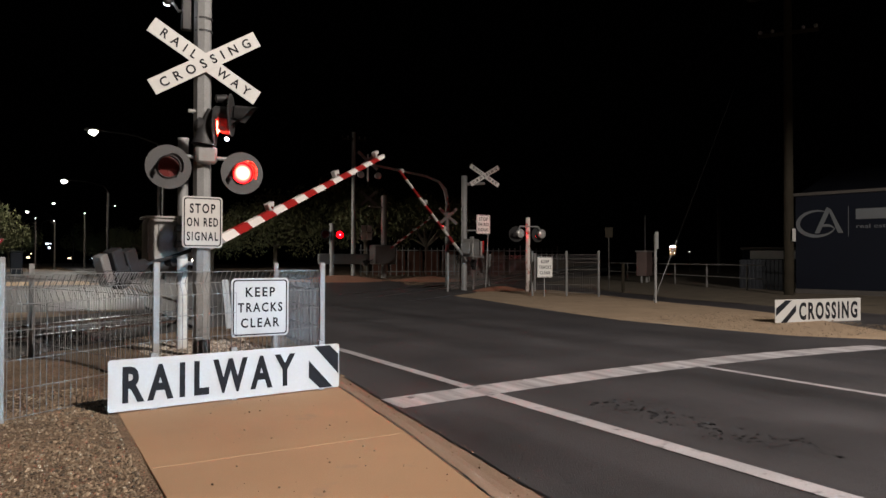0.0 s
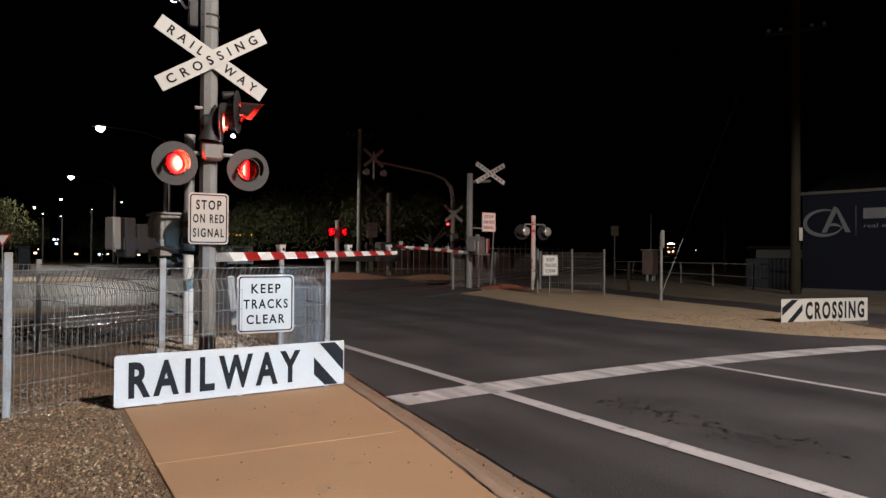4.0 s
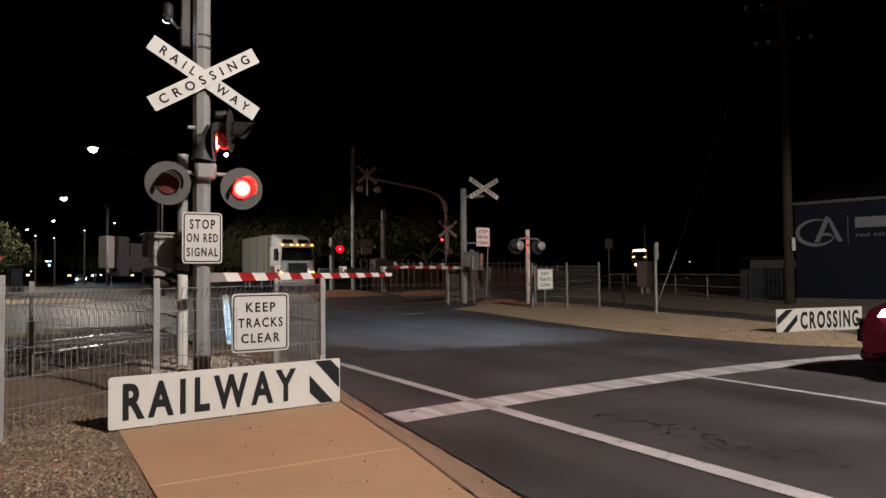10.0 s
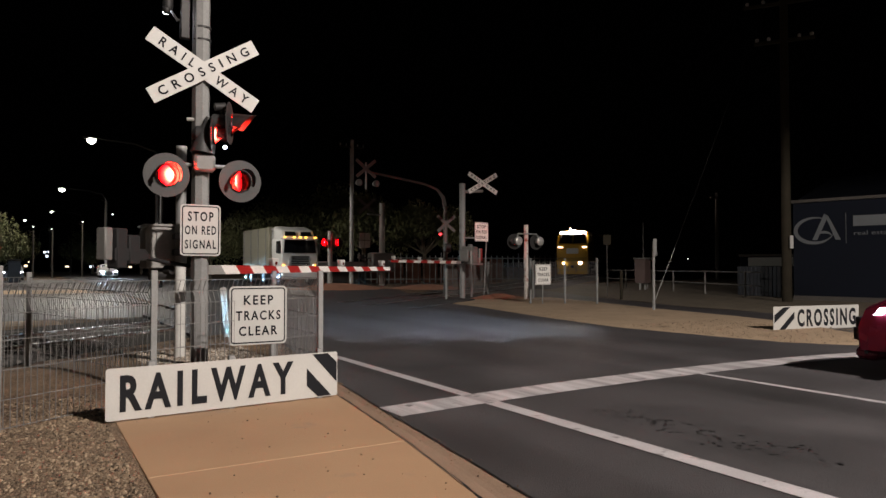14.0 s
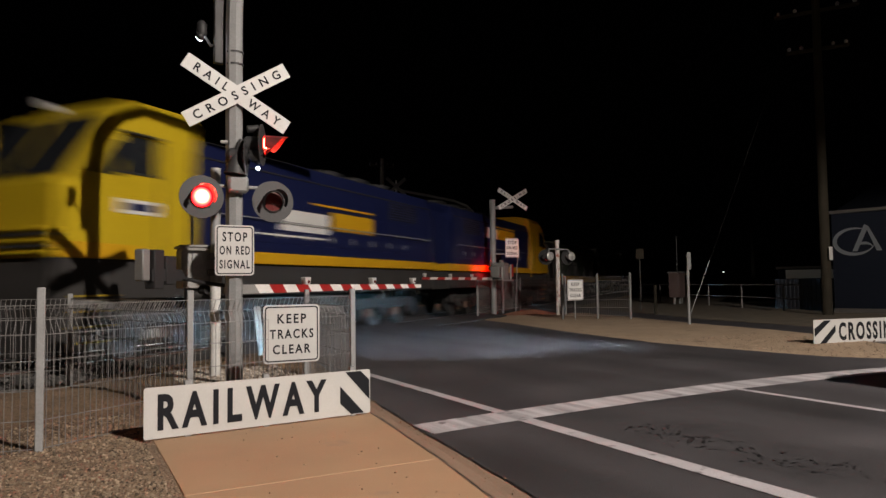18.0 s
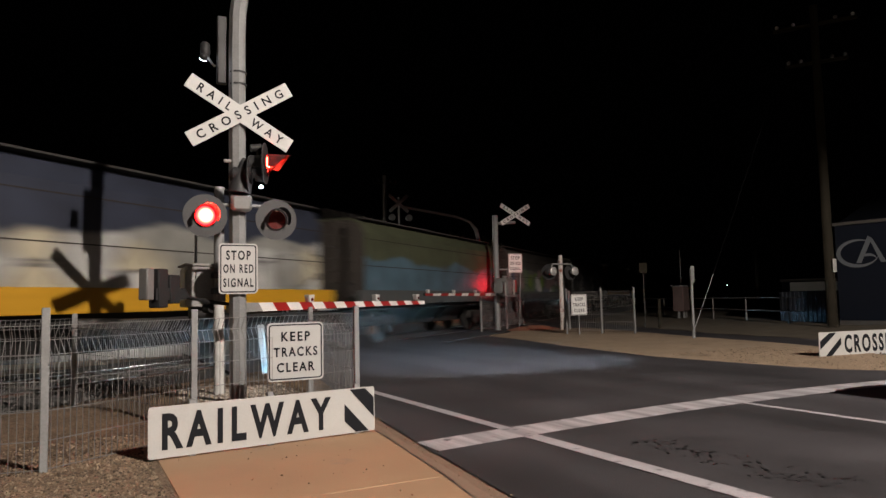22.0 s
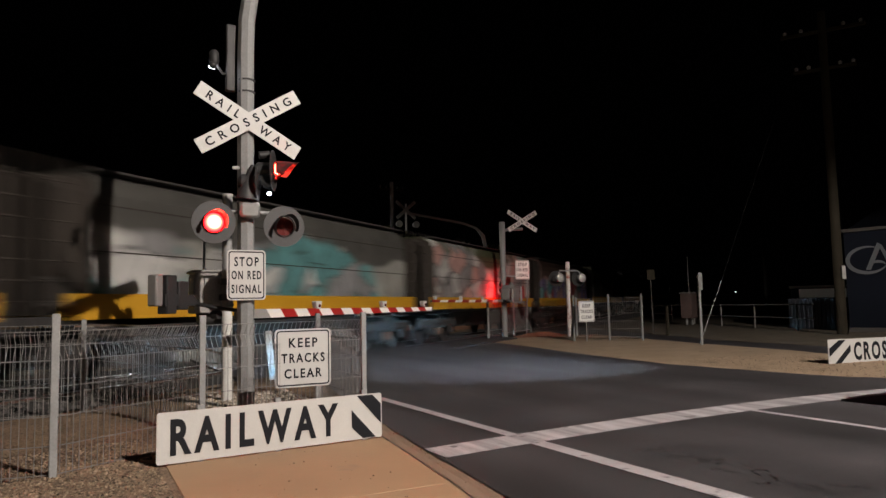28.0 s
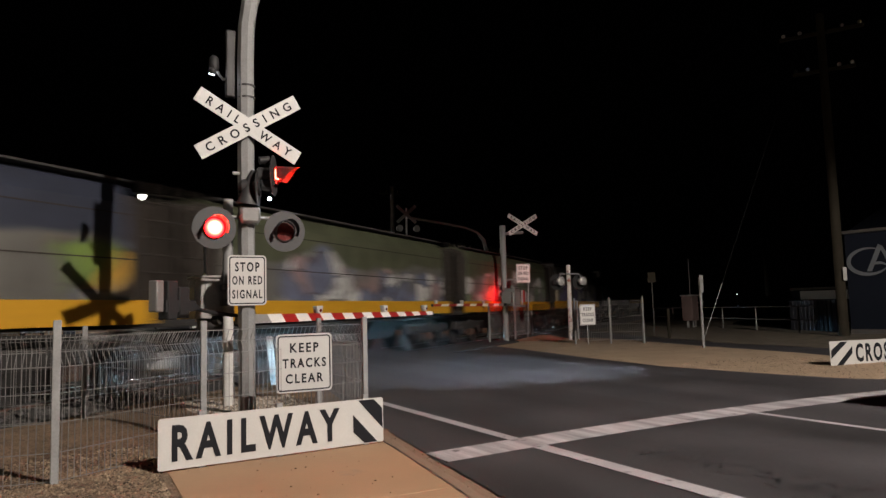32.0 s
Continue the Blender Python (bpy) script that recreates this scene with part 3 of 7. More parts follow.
# ---- signs ----
def sign_plate(parent, name, w, h, lines, border=True, r=0.04, at=(0, 0, 0), label="", bold=0.022, white=SIGN_WHITE):
    """White plate facing -y, with a black border line and lines of lettering: (text, width, height, z)."""
    p = part(name, prism(rounded(w, h, r, cx=at[0], cz=at[2]), at[1] - 0.004, at[1] + 0.004), white, parent, label, smooth=False)
    if border:
        bm = bmesh.new()
        o, i = rounded(w - 0.03, h - 0.03, r * 0.8, cx=at[0], cz=at[2]), rounded(w - 0.055, h - 0.055, r * 0.6, cx=at[0], cz=at[2])
        vo, vi = [bm.verts.new((x, at[1] - 0.0065, z)) for x, z in o], [bm.verts.new((x, at[1] - 0.0065, z)) for x, z in i]
        for k in range(len(vo)):
            j = (k + 1) % len(vo)
            bm.faces.new((vo[k], vo[j], vi[j], vi[k]))
        part("border", bm, SIGN_BLACK, p, smooth=False)
    for text, tw, th, tz in lines:
        spell(p, text, tw, th * 0.93, bold, 1.3, (at[0], at[1] - 0.0055, at[2] + tz), SIGN_BLACK)
    return p


def stripes(parent, w, h, x0, x1, cuts, y=-0.007):
    """Black diagonal hazard bands on a board, between x0 and x1."""
    for pts in cuts:
        bm = bmesh.new()
        bm.faces.new([bm.verts.new((x0 + u * (x1 - x0), y, v * h)) for u, v in pts])
        part("hazard_stripe", bm, SIGN_BLACK, parent, smooth=False)


SIGN_BACK = material("weathered_sign_back", (0.17, 0.17, 0.165), 0.7, 0.1, 0.2, 40, 0.05, 3)


def crossbuck(parent, at, length=1.31, width=0.175, angle=32.0, text=True, back=False, white=SIGN_WHITE):
    x, y, z = at
    for sign_, words in ((-1, (("RAIL", -0.332, 0.422), ("WAY", 0.355, 0.415))), (1, (("CROSSING", 0.0, 1.14),))):
        bm = prism([(-length / 2, -width / 2), (length / 2, -width / 2), (length / 2, width / 2), (-length / 2, width / 2)], -0.004, 0.004)
        b = part("blade", bm, SIGN_BACK if back else white, parent, "white reflective crossing blade", smooth=False)
        b.matrix_local = pose(x, y - (0.012 if sign_ > 0 else 0), z) @ pose(0, 0, 0, 0, -sign_ * (angle if sign_ > 0 else angle - 1.8), 0)
        if text:
            for word, cx, w in words:
                spell(b, word, w * length / 1.34, width * 0.58, 0.020, 1.9, (cx * length / 1.34, -0.006, 0), SIGN_BLACK)


LENS_DARK = material("unlit_red_lens", (0.10, 0.012, 0.01), 0.25, 0, 0.2, 60, 0.05, 8)


def lens_glow(gain, base, reach, hot):
    """A red lens lit from behind: a hot yellowish middle, deep red towards the rim."""
    m = glow("lit_red_lens", (1.0, 0.02, 0.024), 400.0)
    n, l = m.node_tree.nodes, m.node_tree.links
    b = n["Principled BSDF"]
    tc, v = n.new("ShaderNodeTexCoord"), n.new("ShaderNodeVectorMath")
    v.operation = "LENGTH"
    l.new(tc.outputs["Object"], v.inputs[0])

    def fall(r0, r1, power, gain, base):
        r, p, g = n.new("ShaderNodeMapRange"), n.new("ShaderNodeMath"), n.new("ShaderNodeMath")
        for k, x in ((1, r0), (2, r1), (3, 1.0), (4, 0.0)):
            r.inputs[k].default_value = x
        p.operation, g.operation = "POWER", "MULTIPLY_ADD"
        p.inputs[1].default_value, g.inputs[1].default_value, g.inputs[2].default_value = power, gain, base
        l.new(v.outputs["Value"], r.inputs[0])
        l.new(r.outputs[0], p.inputs[0])
        l.new(p.outputs[0], g.inputs[0])
        return g.outputs[0]

    tint = n.new("ShaderNodeMix")
    tint.data_type = "RGBA"
    l.new(fall(0.05, 0.105, 1.0, 1.0, 0.0), tint.inputs[0])
    tint.inputs[6].default_value, tint.inputs[7].default_value = (1.0, 0.0008, 0.0028, 1), (*hot, 1)
    l.new(tint.outputs[2], b.inputs["Emission Color"])
    l.new(fall(0.0, reach, 6.0, gain, base), b.inputs["Emission Strength"])
    return m


LENS_LIT = lens_glow(50000.0, 40.0, 0.12, (1.0, 0.028, 0.014))
LENS_FAR = lens_glow(110000.0, 8.0, 0.10, (1.0, 0.006, 0.012))
WHITE_LED = glow("white_side_light", (0.86, 0.9, 1.0), 40.0)
FLASHERS = []


def flasher(parent, at, phase, board=0.235, lens=0.105, turn=0.0, visor=True):
    """A round signal: backing board, lamp housing, visor and a two-sided lens that turns in the housing."""
    base = Matrix.Translation(at) @ pose(0, 0, 0, 0, 0, turn)
    b = part("backing_board", disc(board, -0.004, 0.004, 40, lens * 0.98), BLACK, parent, "round matt black backing board")
    b.matrix_local = base
    h = part("lamp_housing", tube([(0, -0.03, 0), (0, 0.0, 0), (0, 0.17, 0), (0, 0.20, 0)], [lens + 0.012, lens * 0.975, lens + 0.004, lens * 0.5], 24, cap=False), BLACK, b)
    part("housing_cap", tube([(0, 0.165, 0), (0, 0.215, 0)], [lens + 0.006, lens * 0.6], 20), BLACK, b)
    if visor:
        bm = bmesh.new()
        n = 18
        f, g = [], []
        for k in range(n + 1):
            a = radians(-25 + 230 * k / n)
            reach = 0.30 - 0.17 * abs(k / n - 0.5) * 2
            f.append(bm.verts.new(((lens + 0.015) * math.cos(a), -0.045, (lens + 0.015) * math.sin(a))))
            g.append(bm.verts.new(((lens + 0.02) * math.cos(a), -reach, (lens + 0.02) * math.sin(a) - 0.02)))
        for k in range(n):
            bm.faces.new((f[k], f[k + 1], g[k + 1], g[k]))
        bmesh.ops.solidify(bm, geom=bm.faces[:], thickness=0.004)
        part("visor", bm, BLACK, b, "black hooded visor")
    bm = bmesh.new()
    rings = [[bm.verts.new((lens * r * math.cos(a * math.pi / 12), y, lens * r * math.sin(a * math.pi / 12))) for a in range(24)] for r, y in ((0.02, -0.055), (0.5, -0.047), (0.85, -0.024), (1.0, 0.0), (1.0, 0.006), (0.02, 0.012))]
    for p, q in zip(rings, rings[1:]):
        for k in range(24):
            bm.faces.new((p[k], p[(k + 1) % 24], q[(k + 1) % 24], q[k]))
    bm.faces.new(rings[0])
    bm.faces.new(rings[-1])
    me = mesh_of(bm, "lens", False)
    me.materials.append(LENS_DARK)
    me.materials.append(LENS_LIT if visor else LENS_FAR)
    for f in me.polygons:
        if f.normal.y < -0.05:
            f.material_index = 1
    lens_ob = part("lens", me, None, b, "red lens that flashes")
    FLASHERS.append((lens_ob, phase))
    return b


# ---- the near crossing signal ----
POLE = (1.655, 8.02)
signal = thing("crossing_signal", (POLE[0], POLE[1], 0.05), 0, "grey steel crossing signal mast with crossbuck and red flashers", "crossing signal")
mast = [(0, 0, -0.1), (-0.01, 0, 4.2), (0.0, 0, 4.58), (0.04, 0.0, 4.88), (0.14, 0.0, 5.18), (0.36, 0.0, 5.48), (0.75, 0.0, 5.72), (4.2, 0.0, 6.25)]
part("mast", tube(mast, 0.096, 8), GALV, signal, "curved eight-sided galvanised steel mast", smooth=False)
part("base_plate", box((-0.2, -0.2, -0.02), (0.2, 0.2, 0.03), 0.006), GALV_DULL, signal)
crossbuck(signal, (0.0, -0.13, 3.36))
flasher(signal, (-0.385, -0.16, 2.18), 1, lens=0.108)
flasher(signal, (0.395, -0.16, 2.16), 0, lens=0.108)
part("cross_arm", tube([(-0.40, -0.06, 2.32), (0.40, -0.06, 2.32)], 0.022, 8), GALV, signal)
part("junction_box", box((-0.11, -0.19, 2.24), (0.12, -0.1, 2.44), 0.03), CABINET, signal)
for z in (3.72, 3.86):
    part("pole_band", tube([(0, 0, z), (0, 0, z + 0.02)], 0.099, 18), BLACK, signal)
sign_plate(signal, "stop_sign", 0.425, 0.56, (("STOP", 0.27, 0.115, 0.15), ("ON RED", 0.33, 0.105, 0.0), ("SIGNAL", 0.33, 0.105, -0.155)), at=(-0.025, -0.135, 1.60), label="white sign with black lettering")
DARK_CAM = material("dull_dark_plastic", (0.016, 0.016, 0.017), 0.6, 0, 0.2, 40, 0.02, 3)
# side-facing pair of flashers with white pilot lights
side = part("side_bracket", tube([(-0.16, -0.02, 2.83), (0.25, -0.05, 2.83), (0.27, -0.05, 2.94)], 0.02, 8), GALV_DULL, signal)
flasher(signal, (0.10, -0.13, 2.66), 0, 0.22, 0.095, turn=70)
flasher(signal, (0.27, -0.17, 2.80), 1, 0.235, 0.095, turn=66)
part("pilot_light", box((0.20, -0.2, 2.51), (0.238, -0.16, 2.545), 0.012), WHITE_LED, signal, "small white pilot light")
part("pilot_light", box((0.13, -0.2, 2.755), (0.17, -0.16, 2.80), 0.014), WHITE_LED, signal, "small white pilot light")
part("hinge_knuckle", tube([(0.12, -0.1, 2.98), (0.24, -0.1, 3.0)], 0.045, 12), DARK_CAM, signal)
part("hinge_stem", tube([(0.2, -0.1, 2.98), (0.22, -0.12, 2.8)], 0.025, 8), DARK_CAM, signal)
part("bell_cone", tube([(-0.02, -0.13, 2.45), (0.0, -0.13, 2.62), (0.05, -0.13, 2.85)], [0.13, 0.08, 0.03], 16), BLACK, signal, "dark conical lamp housing")
part("aerial", box((-0.22, 0.06, 3.75), (-0.10, 0.14, 4.55), 0.012), DARK_CAM, signal, "dark slim aerial box")
part("camera_bracket", tube([(-0.1, 0.1, 4.0), (-0.25, 0.1, 3.95), (-0.32, 0.1, 4.05)], 0.018, 8), DARK_CAM, signal)
part("lamp_shell", tube([(-0.35, 0.1, 4.04), (-0.35, 0.1, 4.10), (-0.35, 0.1, 4.19), (-0.35, 0.1, 4.22)], [0.045, 0.06, 0.055, 0.03], 14), DARK_CAM, signal, "small dark lamp shell")
# a two-sided bulb that turns in its shell once a second
bm = bmesh.new()
bmesh.ops.create_uvsphere(bm, u_segments=16, v_segments=10, radius=0.046)
me = mesh_of(bm, "side_lamp", True)
me.materials.append(DARK_CAM)
me.materials.append(WHITE_LED)
for f in me.polygons:
    if f.center.y < 0:
        f.material_index = 1
strobe = part("side_lamp", me, None, signal, "white side lamp that flashes")

# ---- boom barrier ----
SOOT = material("sooty_black_steel", (0.011, 0.011, 0.012), 0.8, 0, 0.3, 40, 0.1, 3)
DARK_CLAMP = material("dark_clamp_steel", (0.07, 0.07, 0.07), 0.6, 0.3, 0.2, 40, 0.05, 3)


def hull_box(outline, y0, y1):
    """A box drawn out along y from an outline in x and z, with worn edges."""
    return prism(outline, y0, y1, 0.012)


BOOM = (1.407, 8.158)
gate = thing("boom_barrier_stand", (1.66, 9.2, 0.05), 0, "grey boom barrier machine on a steel post", "barrier machine")
WHITE_POST = material("chalky_white_post_paint", (0.55, 0.55, 0.53), 0.6, 0, 0.15, 30, 0.1, 3, spots=((0.25, 0.24, 0.22), 6, 0.62))
part("post", tube([(0, 0, 1.2), (0, 0, 2.70)], 0.064, 16), GALV, gate, "round galvanised post")
part("post_foot", tube([(0, 0, -0.05), (0, 0, 1.2)], 0.066, 16), WHITE_POST, gate, "lower post painted chalky white")
part("post_cap", tube([(0, 0, 2.69), (0, 0, 2.72)], 0.069, 16), GALV_DULL, gate)
part("foot_plate", box((-0.2, -0.2, -0.02), (0.2, 0.2, 0.03), 0.006), GALV_DULL, gate)
for x in (-0.14, 0.14):
    for y in (-0.14, 0.14):
        part("anchor_bolt", tube([(x, y, 0.03), (x, y, 0.07)], 0.014, 6), GALV, gate)
MACHINE = material("pale_grey_machine_paint", (0.27, 0.265, 0.255), 0.5, 0.1, 0.2, 40, 0.06, 2)
mbox = part("machine_box", hull_box([(-0.395, 1.18), (0.08, 1.18), (0.10, 1.26), (0.10, 1.69), (-0.36, 1.72), (-0.395, 1.67)], 0.09, 0.62), MACHINE, gate, "grey steel machine box")
part("lid", box((-0.42, 0.06, 1.705), (0.12, 0.65, 1.735), 0.008), MACHINE, mbox)
part("service_panel", box((-0.27, 0.075, 1.30), (0.07, 0.088, 1.64), 0.006), GALV, mbox, "paler service panel")
part("hinge_rod", tube([(-0.395, 0.075, 1.27), (-0.395, 0.075, 1.64)], 0.012, 6), GALV, mbox)
part("motor_drum", tube([(-0.32, 0.3, 1.13), (0.06, 0.3, 1.13)], 0.11, 18), BLACK, gate, "dark motor drum")
part("mounting_clamp", box((-0.09, -0.085, 1.34), (0.09, 0.1, 1.42), 0.01), DARK_CLAMP, gate)
part("mounting_clamp", box((-0.09, -0.085, 1.54), (0.09, 0.1, 1.62), 0.01), DARK_CLAMP, gate)
part("vent_pipe", tube([(-0.24, 0.3, 1.72), (-0.24, 0.3, 2.12)], 0.018, 8), GALV, gate)

STRIPE_W = material("white_reflective_band", (0.75, 0.73, 0.70), 0.45, 0, 0.1, 60, 0.03, 4)


def boom(at, length, turn, band=0.29, start=-0.455, lamps=(1.23, 3.16, 4.72), off=0.0):
    """A red and white arm along +x, off metres from its pivot, with slanting bands and a counterweight behind."""
    b = thing("boom_barrier", at, turn, "red and white striped boom arm with small lamps", "boom barrier")
    n = round((length - start) / band)
    for k in range(n):
        bm = bmesh.new()
        vs = []
        for e in (k, k + 1):
            h = 0.058 - 0.026 * e / n
            lean = 0.0 if e in (0, n) else 0.05
            vs.append([bm.verts.new((off + start + band * e - (lean if zz > 0 else -lean), yy, zz)) for yy, zz in ((-0.025, -h), (0.025, -h), (0.025, h), (-0.025, h))])
        for i in range(4):
            bm.faces.new((vs[0][i], vs[0][(i + 1) % 4], vs[1][(i + 1) % 4], vs[1][i]))
        bm.faces.new(vs[0][::-1])
        bm.faces.new(vs[1])
        part("band", bm, RED_BAND if k % 2 and k > 1 else (STRIPE_W if k > 1 else MACHINE), b, smooth=False)
    part("end_cap", box((off + length - 0.01, -0.028, -0.036), (off + length + 0.03, 0.028, 0.036), 0.006), BLACK, b, "black rubber end cap")
    for x in lamps:
        x += off
        lp = part("lamp_bracket", prism([(x - 0.045, 0.045), (x + 0.045, 0.045), (x + 0.075, 0.15), (x - 0.075, 0.15)], -0.04, 0.04, 0.006), SIGN_WHITE, b, "white flared lamp cup")
        part("lamp_lens", tube([(x, -0.052, 0.085), (x, -0.035, 0.085)], 0.022, 12), LENS_DARK, lp, "small red lamp lens")
    part("hub", tube([(0, 0.03, 0), (0, 0.12, 0)], 0.05, 16), SOOT, b)
    for yy in (-0.05, 0.05):
        bm = prism([(off - 1.60, 0.10), (off - 1.20, 0.10), (off - 1.12, 0.14), (off - 1.20, 0.22), (off - 1.60, 0.22)], yy - 0.01, yy + 0.01)
        part("side_arm", bm, SOOT, b, "black counterweight bracket", smooth=False)
    part("tail_rod", tube([(off - 1.25, 0, 0.15), (off - 0.8, 0, 0.08), (off, 0, 0.0)], 0.022, 8), SOOT, b)
    part("counterweight", box((off - 1.72, -0.06, 0.10), (off - 1.62, 0.06, 0.42), 0.012), CABINET, b, "pale counterweight block")
    part("counterweight", box((off - 1.58, -0.07, 0.02), (off - 1.44, 0.07, 0.42), 0.012), SOOT, b, "black counterweight plate")
    part("counterweight", box((off - 1.42, -0.07, 0.06), (off - 1.27, 0.07, 0.36), 0.012), SOOT, b, "black counterweight plate")
    return b


near_boom = boom((BOOM[0], BOOM[1], 1.215), 5.05, RAIL_TURN, off=0.7)

# ---- ground boards ----
rw = thing("railway_board", (1.448, 5.745, 0.10), 4.7, "low white board lettered RAILWAY with black stripes", "warning sign")
b = sign_plate(rw, "board", 1.885, 0.385, (), False, 0.02, (0, 0, 0.205))
spell(b, "RAILWAY", 1.37, 0.275, 0.036, 1.4, (-0.160, -0.0055, 0.207), SIGN_BLACK)
for pts in ([(0.65, 0.27), (0.65, 0.12), (0.755, 0.02), (0.88, 0.02)], [(0.70, 0.388), (0.85, 0.388), (0.934, 0.305), (0.934, 0.13)]):
    bm = bmesh.new()
    bm.faces.new([bm.verts.new((x, -0.007, z)) for x, z in pts])
    part("hazard_stripe", bm, SIGN_BLACK, b, smooth=False)
for x in (-0.62, 0.0, 0.78):
    part("leg", box((x - 0.025, 0.006, -0.04), (x + 0.025, 0.05, 0.43), 0.004), GALV, rw)
cr = thing("crossing_board", (13.9, 8.3, -0.03), -9, "low white board lettered CROSSING with black stripes", "warning sign")
b = sign_plate(cr, "board", 2.40, 0.485, (), False, 0.02, (0, 0, 0.25))
spell(b, "CROSSING", 1.66, 0.36, 0.036, 1.3, (0.27, -0.0055, 0.25), SIGN_BLACK)
for pts in ([(-1.18, 0.16), (-1.18, 0.32), (-0.93, 0.475), (-0.75, 0.475)], [(-1.06, 0.025), (-0.90, 0.025), (-0.64, 0.25), (-0.64, 0.385)]):
    bm = bmesh.new()
    bm.faces.new([bm.verts.new((x, -0.007, z)) for x, z in pts])
    part("hazard_stripe", bm, SIGN_BLACK, b, smooth=False)
for x in (-0.9, -0.2, 0.8):
    part("leg", box((x - 0.03, 0.006, -0.12), (x + 0.03, 0.05, 0.46), 0.004), GALV, cr)

keep = thing("keep_clear_sign", (1.985, 6.80, 0.07), 0, "white sign lettered KEEP TRACKS CLEAR on a thin post", "warning sign")
sign_plate(keep, "plate", 0.566, 0.57, (("KEEP", 0.29, 0.10, 0.15), ("TRACKS", 0.44, 0.10, 0.0), ("CLEAR", 0.38, 0.10, -0.15)), at=(-0.025, 0, 0.705))
part("post", tube([(0.12, 0.025, -0.1), (0.12, 0.025, 0.85)], 0.018, 10), GALV, keep)
# ---- train ----
def wheelset(parent, x, r=0.46):
    for y in (-0.8, 0.8):
        part("wheel", tube([(x, y - 0.06, r), (x, y - 0.02, r), (x, y + 0.06, r)], [r, r, r * 0.97], 20), DARK_STEEL, parent)


def bogie(parent, x, n=2, pitch=1.8, r=0.46):
    half = pitch * (n - 1) / 2
    b = part("bogie", box((x - half - 0.6, -1.12, 0.50), (x + half + 0.6, -0.92, 0.82), 0.06), DARK_STEEL, parent, "heavy dark bogie frame")
    part("bogie_frame", box((x - half - 0.6, 0.92, 0.50), (x + half + 0.6, 1.12, 0.82), 0.06), DARK_STEEL, b)
    part("bolster", box((x - 0.25, -1.15, 0.62), (x + 0.25, 1.15, 0.98), 0.05), DARK_STEEL, b)
    for k in range(n):
        u = x + (k - (n - 1) / 2) * pitch
        wheelset(b, u, r)
        for y in (-1.14, 1.14):
            part("axle_box", box((u - 0.16, y - 0.06, r - 0.15), (u + 0.16, y + 0.06, r + 0.15), 0.03), DARK_STEEL, b)
    for k in range(n - 1):
        u = x + (k - (n - 2) / 2) * pitch
        for y in (-1.10, 1.10):
            for d in (-0.13, 0.13):
                part("spring", tube([(u + d, y, 0.30), (u + d, y, 0.52)], 0.075, 10), RUST, b, "rusty coil spring")
    return b


def hull_xyz(quad, thick):
    """A thick pane through four points."""
    bm = bmesh.new()
    bm.faces.new([bm.verts.new(v) for v in quad])
    bmesh.ops.solidify(bm, geom=bm.faces[:], thickness=thick)
    return bm


def hull(sections, bm=None):
    """A body from cross-sections: (x, outline of (y, z))."""
    own = bmesh.new()
    rings = [[own.verts.new((x, y, z)) for y, z in o] for x, o in sections]
    for a, b in zip(rings, rings[1:]):
        for k in range(len(a)):
            j = (k + 1) % len(a)
            own.faces.new((a[k], a[j], b[j], b[k]))
    own.faces.new(rings[0][::-1])
    own.faces.new(rings[-1])
    return own if bm is None else merge(bm, own)


def profile(w, z0, z1, round_=0.35, top=0.55):
    return [(-w, z0), (w, z0), (w, z1 - round_), (w * 0.9, z1 - round_ * 0.35), (w * top, z1), (-w * top, z1), (-w * 0.9, z1 - round_ * 0.35), (-w, z1 - round_)]


HEAD_LAMP = glow("headlamp", (1.0, 0.80, 0.64), 700.0)
SIDE_LAMP = glow("side_headlamp", (1.0, 0.78, 0.66), 60.0)
DITCH_LAMP = glow("ditch_lamp", (1.0, 0.74, 0.55), 6.0)


LOCO_ROOF = material("grimy_grey_roof", (0.013, 0.013, 0.015), 0.7, 0, 0.25, 20, 0.1, 1)
LOCO_PALE = material("loco_pale_panel", (0.11, 0.125, 0.16), 0.5, 0, 0.15, 20, 0.02, 1)
LOCO_WHITE = material("loco_white_band", (0.62, 0.62, 0.60), 0.45, 0, 0.1, 20, 0.02, 1)


def cab_hull(cx, length, w, z0, top, rake, shoulder):
    """A driver's cab with a flat nose and a raked windscreen."""
    return hull([(cx(length), profile(w, z0, top, shoulder, 0.55)), (cx(1.45 + rake), profile(w, z0, top, shoulder, 0.55)), (cx(0.92 + rake), profile(w - 0.01, z0, top - 0.30, shoulder * 0.8, 0.7)),
                 (cx(0.36 + 0.25 * rake), profile(w - 0.03, z0, 2.95, 0.12, 0.9)), (cx(0.22), profile(w - 0.04, z0, 2.84, 0.10, 0.9))])


LOCO_LEMON = material("loco_lemon_paint", (0.46, 0.33, 0.012), 0.38, 0, 0.12, 25, 0.03, 0.9)


